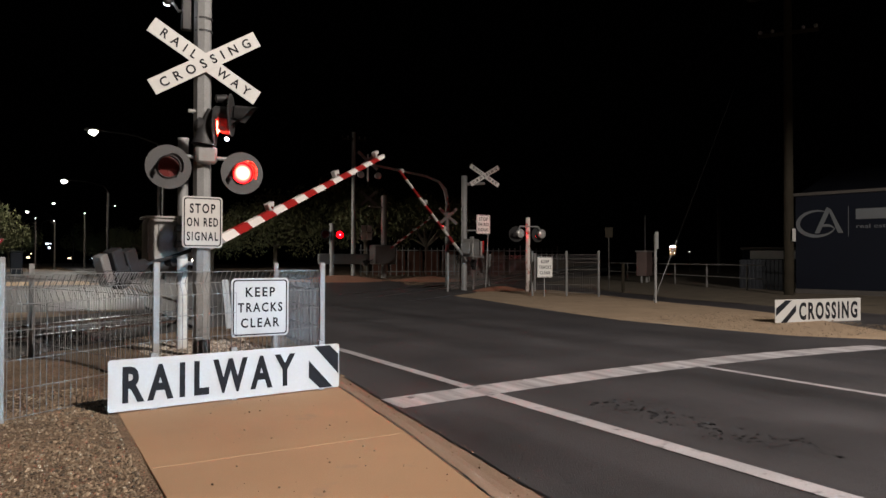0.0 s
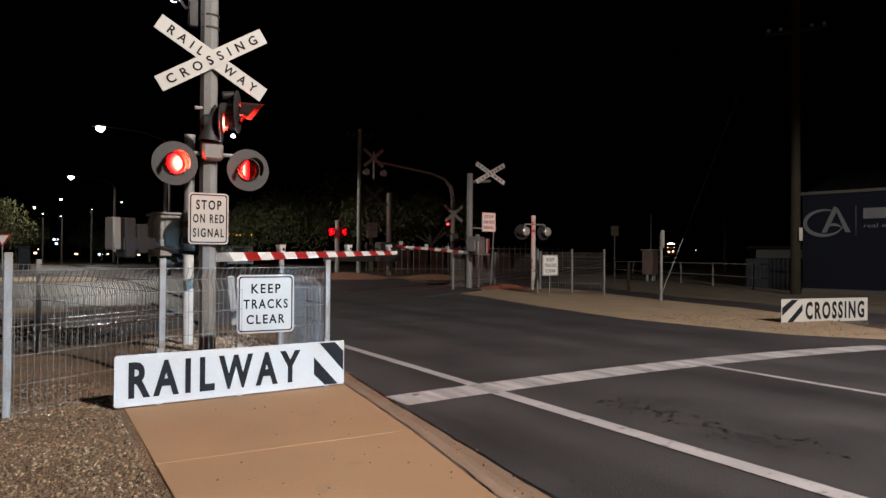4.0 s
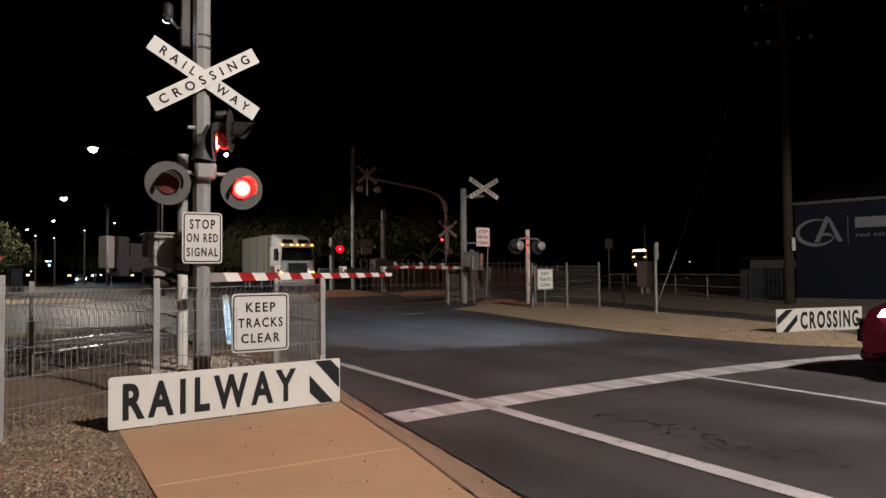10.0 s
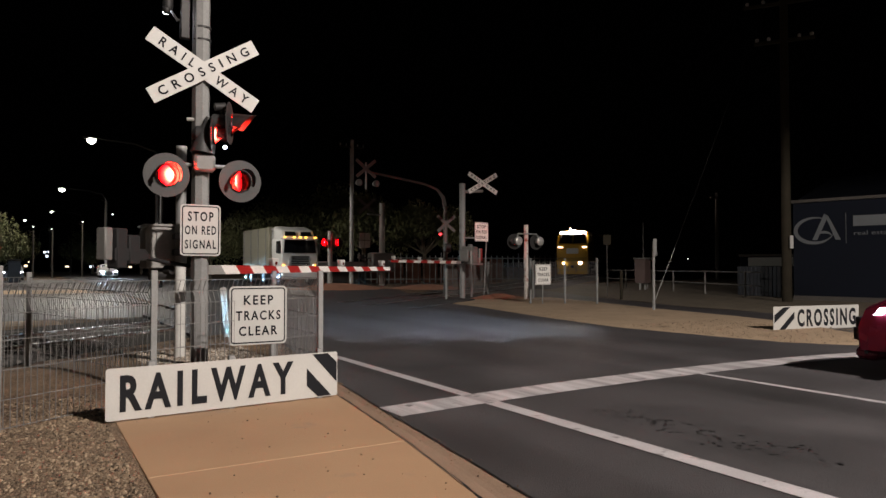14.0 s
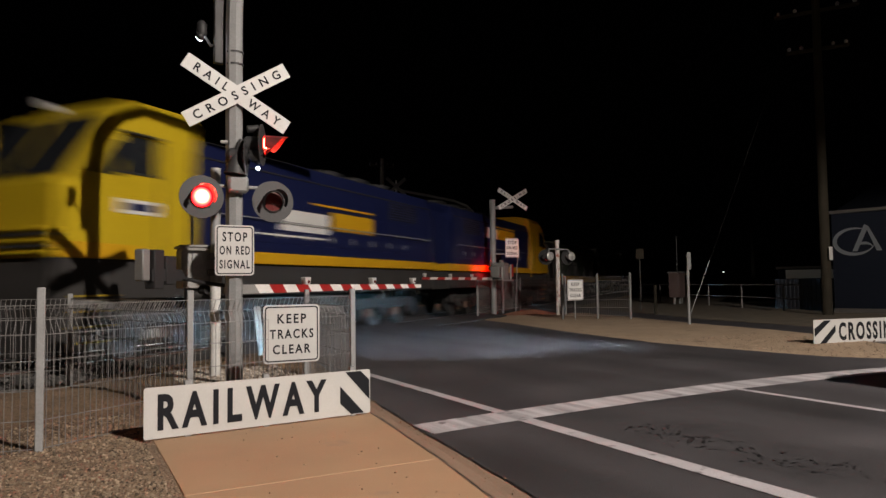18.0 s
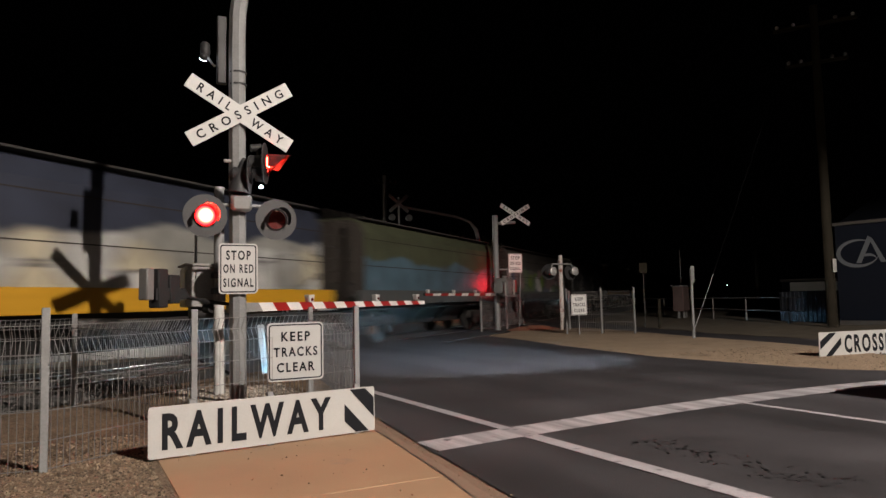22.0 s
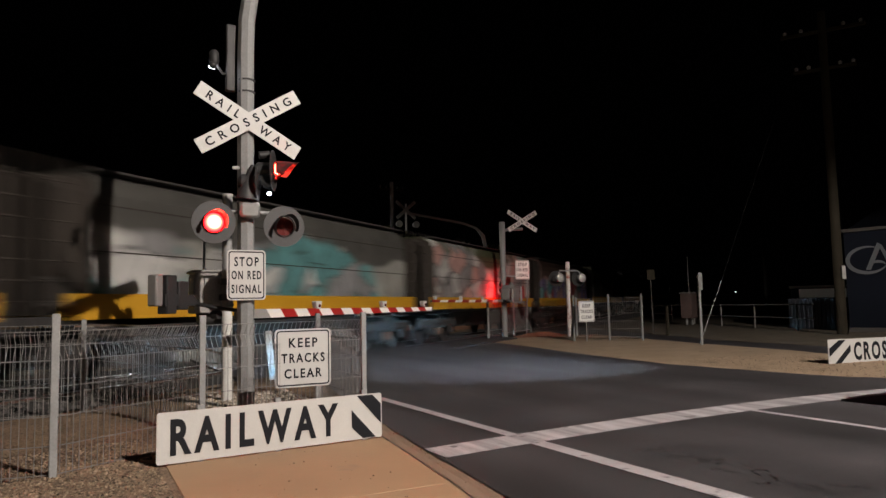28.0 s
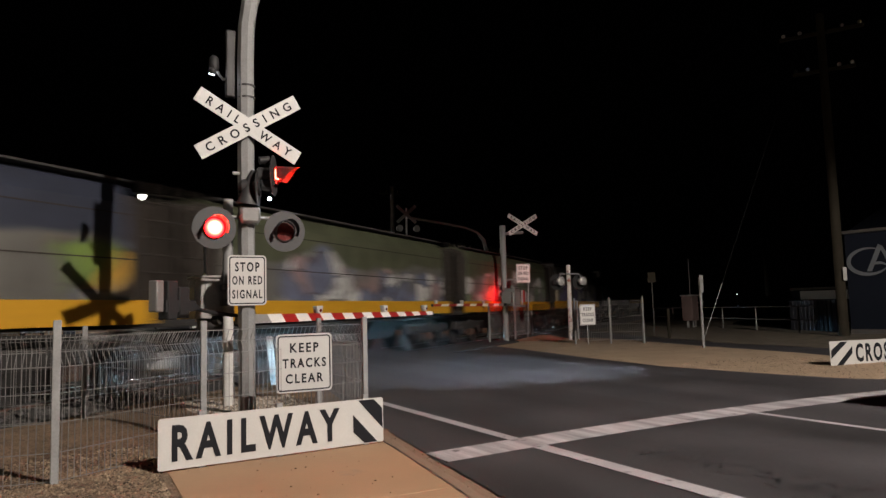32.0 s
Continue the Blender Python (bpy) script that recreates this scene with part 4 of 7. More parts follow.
def loco(length, f, cab_length, sill, marks, roof, label, rear_cab=0.0, plain=False, rake=0.0, top=4.22, shoulder=0.42, yellow=LOCO_YELLOW):
    """A diesel locomotive along x, its cab towards f. sill: its lower and upper edge. marks: painted fields on the sides, measured from the cab's end:
    (name, material, from, to, low, high, label)."""
    L = length / 2
    s0, s1 = sill
    e = thing("locomotive", (0, 0, 0), 0, label, "locomotive", "locomotives of the train")
    cx = lambda u: f * (L - u)
    span = lambda u, v, y0, y1, z0, z1, bev=0.01: box((min(cx(u), cx(v)), y0, z0), (max(cx(u), cx(v)), y1, z1), bev)
    hood_end = 2 * L - (rear_cab if rear_cab else 0.75)
    part("sill", span(0.3, 2 * L - 0.3, -1.465, 1.465, s0, s1, 0.02), LOCO_YELLOW, e, "yellow painted sill")
    part("underframe", span(0.4, 2 * L - 0.4, -1.36, 1.36, 1.02, s0, 0.02), DARK_STEEL, e, "grimy dark underframe")
    part("fuel_tank", box((-2.1, -1.2, 0.35), (2.1, 1.2, 1.02), 0.12), DARK_STEEL, e)
    for s in (-1, 1):
        part("air_tank", tube([(-3.5, s * 1.1, 0.85), (-2.3, s * 1.1, 0.85)], 0.18, 14), DARK_STEEL, e)
    bogie(e, -L + 3.6, 3, 1.7, 0.5)
    bogie(e, L - 3.6, 3, 1.7, 0.5)
    hood = part("hood", hull([(cx(cab_length), profile(1.42, s1 + 0.004, 4.18, 0.52, 0.45)), (cx(hood_end), profile(1.42, s1 + 0.004, 4.18, 0.52, 0.45))]), LOCO_BLUE, e, "blue full-width engine hood", smooth=False)
    # roof: a grey cowl over the shoulders, or a walkway and fans
    if roof == "cowl":
        shell = [(-1.445, 3.64), (-1.30, 4.01), (-0.65, 4.20), (0.65, 4.20), (1.30, 4.01), (1.445, 3.64), (1.425, 3.64), (1.285, 3.99), (0.64, 4.17), (-0.64, 4.17), (-1.285, 3.99), (-1.425, 3.64)]
        part("roof_cowl", hull([(cx(cab_length + 0.05), shell), (cx(hood_end - 0.05), shell)]), LOCO_ROOF, e, "grimy grey curved roof", smooth=False)
    part("roof_walk", span(cab_length + 0.3, hood_end - 0.3, -0.5, 0.5, 4.185, 4.25, 0.02), LOCO_ROOF, e)
    for k in range(3):
        u = hood_end - 1.3 - 1.5 * k
        fan = part("fan_housing", tube([(cx(u), 0, 4.22), (cx(u), 0, 4.34)], 0.55, 20), LOCO_ROOF, e)
        part("fan_grille", disc(0.50, -0.01, 0.01, 20, 0.12), DARK_STEEL, fan).matrix_local = pose(cx(u), 0, 4.35, 90)
    part("exhaust", span(cab_length + 3.0, cab_length + 3.6, -0.22, 0.22, 4.2, 4.42, 0.03), LOCO_ROOF, e)
    part("horn", tube([(cx(1.9), 0.35, 4.36), (cx(1.3), 0.35, 4.40)], [0.03, 0.09], 10), GALV_DULL, e)
    for s in (-1, 1):
        y0, y1 = sorted((s * 1.42, s * 1.432))
        count = int((hood_end - cab_length - 1.6) / 1.05)
        for k in range(count):
            u = cab_length + 0.8 + 1.05 * k
            door = part("hood_door", span(u, u + 0.97, y0, y1, s1 + 0.22, 3.0, 0.006), LOCO_BLUE, hood)
            part("latch", span(u + 0.82, u + 0.88, s * 1.436 - 0.006, s * 1.436 + 0.006, 2.25, 2.4, 0), GALV_DULL, door)
        for name, mat, a, b, z0, z1, words in marks:
            part(name, span(a, b, s * 1.437 - 0.006, s * 1.437 + 0.006, z0, z1, 0), mat, e, words, smooth=False)
        lv = part("louvre", span(hood_end - 2.9, hood_end - 1.1, y0, y1 + 0.006 * s, 3.10, 3.58, 0.004), LOCO_ROOF, e)
        for k in range(6):
            part("slat", span(hood_end - 2.85, hood_end - 1.15, s * 1.446 - 0.008, s * 1.446 + 0.008, 3.13 + 0.075 * k, 3.165 + 0.075 * k, 0.003), LOCO_BLUE, lv)
        part("drip_rail", span(cab_length, hood_end, s * 1.43 - 0.012, s * 1.43 + 0.012, 3.635, 3.665, 0), LOCO_ROOF, e)
        if not plain:
            part("handrail", tube([(cx(cab_length + 0.3), s * 1.52, 2.62), (cx(hood_end - 0.2), s * 1.52, 2.62)], 0.013, 6), GALV, e)
            for k in range(6):
                u = cab_length + 0.5 + (hood_end - cab_length - 0.9) * k / 5
                part("stanchion", tube([(cx(u), s * 1.52, 2.62), (cx(u), s * 1.44, 2.58)], 0.012, 6), GALV, e)
    ex, reach = cx, cab_length
    es = lambda u, v, y0, y1, z0, z1, bev=0.01: box((min(ex(u), ex(v)), y0, z0), (max(ex(u), ex(v)), y1, z1), bev)
    cab = part("cab", cab_hull(ex, reach, 1.468, s0 + 0.004, top, rake, shoulder), yellow, e, "yellow driver's cab", smooth=False)
    for s in (-1, 1):
        y0, y1 = sorted((s * 1.462, s * 1.482))
        w = min(1.85 + 0.5 * rake, reach - 0.6)
        win = part("side_window", es(w - 0.72, w, y0, y1, 3.12, 3.72, 0.02), GLASS_DARK, cab)
        part("window_frame", es(w - 0.76, w + 0.04, y0 - 0.004, y1 - 0.008 if s > 0 else y1, 3.08, 3.12, 0.004), LOCO_ROOF, win)
        part("window_visor", es(w - 0.80, w + 0.08, s * 1.52 - 0.06, s * 1.52 + 0.06, 3.74, 3.77, 0.006), BLACK, win, "black sun visor")
        part("door_seam", es(reach - 0.12, reach - 0.09, y0, y1 - 0.008 if s > 0 else y1, s0 + 0.1, 3.7, 0), LOCO_ROOF, cab)
        part("door_seam", es(reach - 0.86, reach - 0.83, y0, y1 - 0.008 if s > 0 else y1, s0 + 0.1, 3.7, 0), LOCO_ROOF, cab)
        plate = part("cab_number", es(w - 0.75, w + 0.05, y0, y1, 2.42, 2.66, 0.004), LOCO_WHITE, cab, "white number panel with plain bars")
        part("number_bar", es(w - 0.65, w - 0.05, s * 1.484 - 0.004, s * 1.484 + 0.004, 2.48, 2.60, 0), LOCO_BLUE, plate)
        for k in range(4):
            part("step", es(0.6, 1.2, s * 1.35 - 0.08, s * 1.35 + 0.08, 0.35 + 0.24 * k, 0.38 + 0.24 * k, 0.005), yellow, e)
        part("grab_rail", tube([(ex(reach - 0.06), s * 1.52, 1.5), (ex(reach - 0.06), s * 1.52, 3.3)], 0.016, 6), yellow, e)
        part("corner_window", hull_xyz([(ex(0.56 + 0.4 * rake), s * 1.455, 3.02), (ex(1.0 + 0.6 * rake), s * 1.475, 3.02), (ex(1.0 + 0.9 * rake), s * 1.472, 3.60), (ex(0.84 + 0.8 * rake), s * 1.462, 3.60)], 0.03), GLASS_DARK, cab)
    for y in (-0.64, 0.64):
        part("windscreen", hull_xyz([(ex(0.34 + 0.26 * rake), y - 0.62, 2.99), (ex(0.34 + 0.26 * rake), y + 0.62, 2.99), (ex(0.84 + 0.96 * rake), y + 0.58, top - 0.40), (ex(0.84 + 0.96 * rake), y - 0.58, top - 0.40)], 0.07), GLASS_DARK, cab, "dark raked windscreen pane")
    part("pilot", hull([(ex(0.75), [(-1.4, 0.25), (1.4, 0.25), (1.44, s0), (-1.44, s0)]), (ex(0.22), [(-1.35, 0.18), (1.35, 0.18), (1.42, s0), (-1.42, s0)])]), yellow if plain else DARK_STEEL, e, "yellow pilot plate" if plain else "grimy pilot plate", smooth=False)
    for k in range(5):
        part("anticlimber_rib", es(0.12, 0.24, -1.4, 1.4, s0 + 0.06 + 0.09 * k, s0 + 0.10 + 0.09 * k, 0.006), BLACK if k % 2 else yellow, e)
    for y in (-0.35, 0.35):
        part("brake_hose", tube([(ex(0.22), y, 0.95), (ex(0.05), y, 0.8), (ex(0.02), y, 0.45)], 0.03, 8), BLACK, e)
    if rear_cab:
        # an upright yellow cab end behind the hood, with two windows and vents each side
        end = part("rear_cab", hull([(cx(hood_end - 0.02), profile(1.468, s1 + 0.004, 4.42, 0.78, 0.5)), (cx(2 * L - 0.42), profile(1.468, s1 + 0.004, 4.42, 0.78, 0.5)), (cx(2 * L - 0.25), profile(1.42, s1 + 0.004, 4.0, 0.5, 0.5))]), yellow, e, "yellow rear cab section", smooth=False)
        for s in (-1, 1):
            y0, y1 = sorted((s * 1.462, s * 1.482))
            for a, b in ((0.38, 0.72), (1.45, 2.0)):
                part("side_window", span(hood_end + a, hood_end + b, y0, y1, 2.86, 3.46, 0.02), GLASS_DARK, end)
            for k in range(5):
                part("vent_slat", span(hood_end + 0.35, hood_end + 0.75, s * 1.478 - 0.01, s * 1.478 + 0.01, 1.72 + 0.06 * k, 1.75 + 0.06 * k, 0.004), LOCO_ROOF, end)
                part("vent_slat", span(hood_end + 1.4, hood_end + 1.8, s * 1.478 - 0.01, s * 1.478 + 0.01, 1.72 + 0.06 * k, 1.75 + 0.06 * k, 0.004), LOCO_ROOF, end)
            part("gutter", span(hood_end, 2 * L - 0.4, s * 1.50 - 0.05, s * 1.50 + 0.05, 3.64, 3.68, 0.008), yellow, end)
            part("door_seam", span(hood_end + 1.12, hood_end + 1.15, y0, y1 - 0.008 if s > 0 else y1, s1 + 0.1, 3.55, 0), LOCO_ROOF, end)
            part("cab_number", span(hood_end + 1.4, hood_end + 2.05, y0, y1, 2.2, 2.42, 0.004), LOCO_PALE, end, "small number panel")
    for u0, u1 in ((-0.1, 0.3), (2 * L - 0.3, 2 * L + 0.1)):
        part("coupler", span(u0, u1, -0.12, 0.12, 0.75, 1.0, 0.03), DARK_STEEL, e)
    if not rear_cab:
        part("rear_end", hull([(cx(hood_end), profile(1.42, s1 + 0.004, 4.1, 0.52, 0.45)), (cx(2 * L - 0.3), profile(1.36, s1 + 0.004, 3.85, 0.5, 0.5))]), LOCO_BLUE, e, smooth=False)
        part("end_door", span(2 * L - 0.32, 2 * L - 0.27, -0.35, 0.35, s1 + 0.1, 3.6, 0.01), LOCO_ROOF, e)
    return e


def wagon_material(upper, lower, paint, cover, tide=2.45):
    """A steel side with an upper and a lower colour, partly covered by sprayed lettering in the paints given."""
    m = bpy.data.materials.new("graffitied_wagon_side")
    m.use_nodes = True
    n, l = m.node_tree.nodes, m.node_tree.links
    b = n["Principled BSDF"]
    b.inputs["Roughness"].default_value = 0.6
    tc, oi = n.new("ShaderNodeTexCoord"), n.new("ShaderNodeObjectInfo")
    sep, comb, shift = n.new("ShaderNodeSeparateXYZ"), n.new("ShaderNodeCombineXYZ"), n.new("ShaderNodeVectorMath")
    l.new(tc.outputs["Object"], sep.inputs[0])
    shift.operation = "MULTIPLY_ADD"
    for k in range(3):
        l.new(oi.outputs["Random"], comb.inputs[k])
    l.new(comb.outputs[0], shift.inputs[0])
    shift.inputs[1].default_value = (97, 53, 31)
    l.new(tc.outputs["Object"], shift.inputs[2])

    def field(scale, detail, squash=1.0):
        mp, t = n.new("ShaderNodeMapping"), n.new("ShaderNodeTexNoise")
        mp.inputs["Scale"].default_value = (1, 1, squash)
        t.inputs["Scale"].default_value, t.inputs["Detail"].default_value = scale, detail
        l.new(shift.outputs[0], mp.inputs[0])
        l.new(mp.outputs[0], t.inputs["Vector"])
        return t

    def ranged(src, a0, a1, b0, b1):
        r = n.new("ShaderNodeMapRange")
        for k, v in ((1, a0), (2, a1), (3, b0), (4, b1)):
            r.inputs[k].default_value = v
        l.new(src, r.inputs[0])
        return r.outputs[0]

    def maths(op, p, q):
        t = n.new("ShaderNodeMath")
        t.operation = op
        l.new(p, t.inputs[0])
        l.new(q, t.inputs[1])
        return t.outputs[0]

    def blend(fac, p, q):
        t = n.new("ShaderNodeMix")
        t.data_type = "RGBA"
        l.new(fac, t.inputs[0])
        for k, c in ((6, p), (7, q)):
            if isinstance(c, tuple):
                t.inputs[k].default_value = (*c, 1)
            else:
                l.new(c, t.inputs[k])
        return t.outputs[2]

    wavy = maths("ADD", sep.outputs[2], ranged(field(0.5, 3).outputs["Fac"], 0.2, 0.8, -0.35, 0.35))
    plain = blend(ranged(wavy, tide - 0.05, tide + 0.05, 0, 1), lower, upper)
    # sprayed pieces: broad cells stretched along the side, with dark outlines
    warp = n.new("ShaderNodeMix")
    warp.data_type, warp.inputs[0].default_value = "RGBA", 0.3
    l.new(shift.outputs[0], warp.inputs[6])
    l.new(field(1.1, 3).outputs["Color"], warp.inputs[7])
    cell, edge = n.new("ShaderNodeTexVoronoi"), n.new("ShaderNodeTexVoronoi")
    edge.feature = "DISTANCE_TO_EDGE"
    for v in (cell, edge):
        v.inputs["Scale"].default_value = 2.1
        l.new(warp.outputs[2], v.inputs["Vector"])
    pick = n.new("ShaderNodeSeparateColor")
    l.new(cell.outputs["Color"], pick.inputs[0])
    ramp = n.new("ShaderNodeValToRGB")
    ramp.color_ramp.interpolation = "CONSTANT"
    e = ramp.color_ramp.elements
    e[0].color = (*paint[0], 1)
    e[1].position, e[1].color = 1 / len(paint), (*paint[1], 1)
    for k in range(2, len(paint)):
        e.new(k / len(paint)).color = (*paint[k], 1)
    l.new(pick.outputs[0], ramp.inputs[0])
    piece = blend(ranged(edge.outputs["Distance"], 0.02, 0.05, 0.75, 0.0), ramp.outputs[0], (0.03, 0.03, 0.035))
    low = ranged(sep.outputs[2], 2.3, 3.1, cover, cover - 0.32)
    where = ranged(maths("ADD", field(0.4, 2, 0.7).outputs["Fac"], low), 0.98, 1.04, 0, 1)
    side_ = blend(where, plain, piece)
    grime = maths("MULTIPLY", ranged(field(2.2, 7).outputs["Fac"], 0.3, 0.75, 1.15, 0.6), ranged(field(9.0, 4, 0.12).outputs["Fac"], 0.35, 0.7, 1.1, 0.75))
    sc = n.new("ShaderNodeVectorMath")
    sc.operation = "SCALE"
    l.new(side_, sc.inputs[0])
    l.new(grime, sc.inputs["Scale"])
    l.new(sc.outputs[0], b.inputs["Base Color"])
    return m


WHITE_P, CREAM_P, TEAL_P, PINK_P, BLUE_P, RUST_P, GREEN_P, GREY_P, OCHRE_P = (0.488, 0.488, 0.469), (0.488, 0.440, 0.319), (0.094, 0.244, 0.244), (0.270, 0.190, 0.185), (0.125, 0.140, 0.200), (0.281, 0.140, 0.085), (0.135, 0.180, 0.115), (0.225, 0.225, 0.225), (0.488, 0.281, 0.037)
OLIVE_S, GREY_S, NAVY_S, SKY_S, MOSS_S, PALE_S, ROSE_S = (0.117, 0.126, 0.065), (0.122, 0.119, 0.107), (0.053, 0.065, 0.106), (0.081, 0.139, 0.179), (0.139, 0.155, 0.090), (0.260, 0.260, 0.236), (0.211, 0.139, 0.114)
MAGENTA_P, LIME_P, LAVENDER_P, RED_P, SALMON_P = (0.20, 0.045, 0.12), (0.16, 0.24, 0.05), (0.20, 0.17, 0.32), (0.32, 0.04, 0.05), (0.46, 0.27, 0.24)
# upper side, lower side, paints, how much is covered, yellow sill or not
LIVERIES = (
    (MOSS_S, GREY_S, (WHITE_P, GREEN_P, GREY_P), 0.56, True),
    (GREY_S, GREY_S, (WHITE_P, CREAM_P, GREY_P, LAVENDER_P), 0.58, True),
    (GREY_S, SKY_S, (TEAL_P, MAGENTA_P, LIME_P, TEAL_P), 0.60, False),
    (NAVY_S, PALE_S, (CREAM_P, WHITE_P), 0.46, True),
    (MOSS_S, SKY_S, (BLUE_P, SKY_S), 0.30, False),
    (GREY_S, GREY_S, (PINK_P, GREEN_P, BLUE_P, WHITE_P, LIME_P), 0.62, False),
    (GREY_S, GREY_S, (GREY_P, BLUE_P, WHITE_P), 0.66, False),
    (MOSS_S, OLIVE_S, (CREAM_P, WHITE_P, GREEN_P), 0.48, True),
    (OLIVE_S, OLIVE_S, (GREEN_P, GREY_P), 0.30, True),
    (GREY_S, MOSS_S, (WHITE_P, TEAL_P, RUST_P), 0.50, True),
    (OLIVE_S, PALE_S, (OCHRE_P, CREAM_P, BLUE_P), 0.52, True),
    (MOSS_S, GREY_S, (WHITE_P, OCHRE_P, GREY_P, LAVENDER_P), 0.55, True),
    (GREY_S, PALE_S, (WHITE_P, TEAL_P, GREY_P), 0.56, True),
    (OLIVE_S, GREY_S, (WHITE_P, SALMON_P, WHITE_P, GREY_P), 0.80, True),
    (ROSE_S, SALMON_P, (WHITE_P, SALMON_P, LAVENDER_P, RED_P, TEAL_P), 0.70, True),
    (OLIVE_S, GREY_S, (CREAM_P, GREEN_P, PINK_P, GREY_P), 0.54, True),
    (NAVY_S, GREY_S, (WHITE_P, OCHRE_P, CREAM_P, BLUE_P), 0.54, True),
    (NAVY_S, GREY_S, (CREAM_P, OCHRE_P, BLUE_P, LIME_P), 0.52, True),
    (MOSS_S, GREY_S, (PINK_P, WHITE_P, BLUE_P), 0.54, True),
)
# ends darker than their rust brown: shade in the recess is put into colour
WAGON_END = material("shaded_rusty_wagon_end", (0.030, 0.024, 0.019), 0.85, 0, 0.35, 20, 0.2, 1.5)
WAGON_YELLOW = material("faded_yellow_sill", (0.50, 0.26, 0.012), 0.6, 0, 0.2, 12, 0.05, 0.7, spots=((0.45, 0.41, 0.35), 0.9, 0.66))
WAGON_SILL = material("dull_grey_sill", (0.07, 0.075, 0.075), 0.7, 0, 0.25, 12, 0.1, 0.7)


def hopper(livery):
    upper, lower, paint, cover, yellow = livery
    # upper colour halved: shading of the curved upper side is put into the paint
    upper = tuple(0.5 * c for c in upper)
    e = thing("grain_wagon", (0, 0, 0), 0, "tall grain hopper wagon with graffiti and a yellow sill" if yellow else "tall grain hopper wagon covered in graffiti, with a grey sill", "wagon", "wagons of the train")
    L = 6.38
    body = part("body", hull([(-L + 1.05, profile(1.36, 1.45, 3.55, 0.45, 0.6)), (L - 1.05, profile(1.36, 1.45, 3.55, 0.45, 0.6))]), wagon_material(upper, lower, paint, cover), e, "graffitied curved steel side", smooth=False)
    for y in (-1.36, 1.36):
        for z in (2.18, 2.92):
            part("seam", box((-L + 1.05, y - 0.008, z), (L - 1.05, y + 0.008, z + 0.02)), WAGON_END, body)
    for s in (-1, 1):
        part("end_slope", hull([(s * (L - 1.05), profile(1.28, 1.2, 3.5, 0.45, 0.6)), (s * (L - 0.95), profile(1.0, 1.2, 3.46, 0.3, 0.6)), (s * (L - 0.30), profile(0.95, 1.2, 3.40, 0.2, 0.6))]), WAGON_END, e, "rusty sloped hopper end with its shade coloured in", smooth=False)
        for y in (-1.22, 1.22):
            part("end_post", box((s * (L - 0.35) - 0.05, y - 0.06, 1.18), (s * (L - 0.35) + 0.05, y + 0.06, 3.3), 0.01), WAGON_END, e)
        ladder = part("ladder", tube([(s * (L - 0.12), -1.30, 1.18), (s * (L - 0.12), -1.30, 3.55)], 0.018, 6), WAGON_END, e, "rusty steel end ladder")
        part("stile", tube([(s * (L - 0.55), -1.30, 1.18), (s * (L - 0.55), -1.30, 3.55)], 0.018, 6), WAGON_END, ladder)
        for k in range(7):
            part("rung", tube([(s * (L - 0.12), -1.30, 1.4 + 0.3 * k), (s * (L - 0.55), -1.30, 1.4 + 0.3 * k)], 0.014, 6), WAGON_END, ladder)
        part("end_platform", box((min(s * (L - 1.2), s * (L + 0.02)), -1.3, 1.05), (max(s * (L - 1.2), s * (L + 0.02)), 1.3, 1.18), 0.01), DARK_STEEL, e)
        bogie(e, s * (L - 1.75))
        part("coupler", box((min(s * (L - 0.1), s * 6.47), -0.12, 0.75), (max(s * (L - 0.1), s * 6.47), 0.12, 1.0), 0.03), DARK_STEEL, e)
    part("brake_wheel", disc(0.22, -0.015, 0.015, 16, 0.18), DARK_STEEL, e, "round handbrake wheel").matrix_local = pose(-L + 0.2, -1.33, 1.55)
    for y in (-1.385, 1.385):
        part("sill", box((-L + 0.5, y - 0.02, 1.12), (L - 0.5, y + 0.02, 1.52), 0.008), WAGON_YELLOW if yellow else WAGON_SILL, e, "faded yellow side sill" if yellow else "")
    for k in (-2.3, 0, 2.3):
        part("chute", hull([(k - 1.0, [(-1.2, 1.4), (1.2, 1.4), (0.5, 0.45), (-0.5, 0.45)]), (k + 1.0, [(-1.2, 1.4), (1.2, 1.4), (0.5, 0.45), (-0.5, 0.45)])]), DARK_STEEL, e, smooth=False)
    part("brake_pipe", tube([(-L + 0.6, -1.2, 0.98), (L - 0.6, -1.2, 0.98)], 0.03, 8), DARK_STEEL, e)
    for k in (-3.4, -1.15, 1.15, 3.4):
        part("roof_hatch", box((k - 0.9, -0.45, 3.55), (k + 0.9, 0.45, 3.64), 0.03), WAGON_END, e)
    part("walkway", box((-L + 1.05, -1.25, 3.50), (L - 1.05, -0.95, 3.54), 0.004), DARK_STEEL, e)
    return e


# metres a second, and where each vehicle stands along the line at the start
SPEED = 18.8
TRAIN = []
W_, Y_ = LOCO_WHITE, LOCO_YELLOW
lead = loco(18.1, -1, 3.65, (1.29, 1.52), (
    ("panel_label", LOCO_PALE, 10.5, 10.95, 2.38, 2.80, "pale painted panel"), ("panel_label", LOCO_PALE, 13.2, 13.65, 2.38, 2.80, "pale painted panel"),
    ("white_band", W_, 10.9, 12.5, 1.74, 2.20, "white band with painted-over name"), ("yellow_band", Y_, 12.6, 14.3, 1.78, 2.16, "yellow band"), ("thin_line", Y_, 12.5, 14.4, 2.24, 2.28, ""),
), "cowl", "blue and yellow diesel locomotive leading the train, headlamps lit", 2.5, True)
TRAIN.append((lead, 326.7 + 9.05))
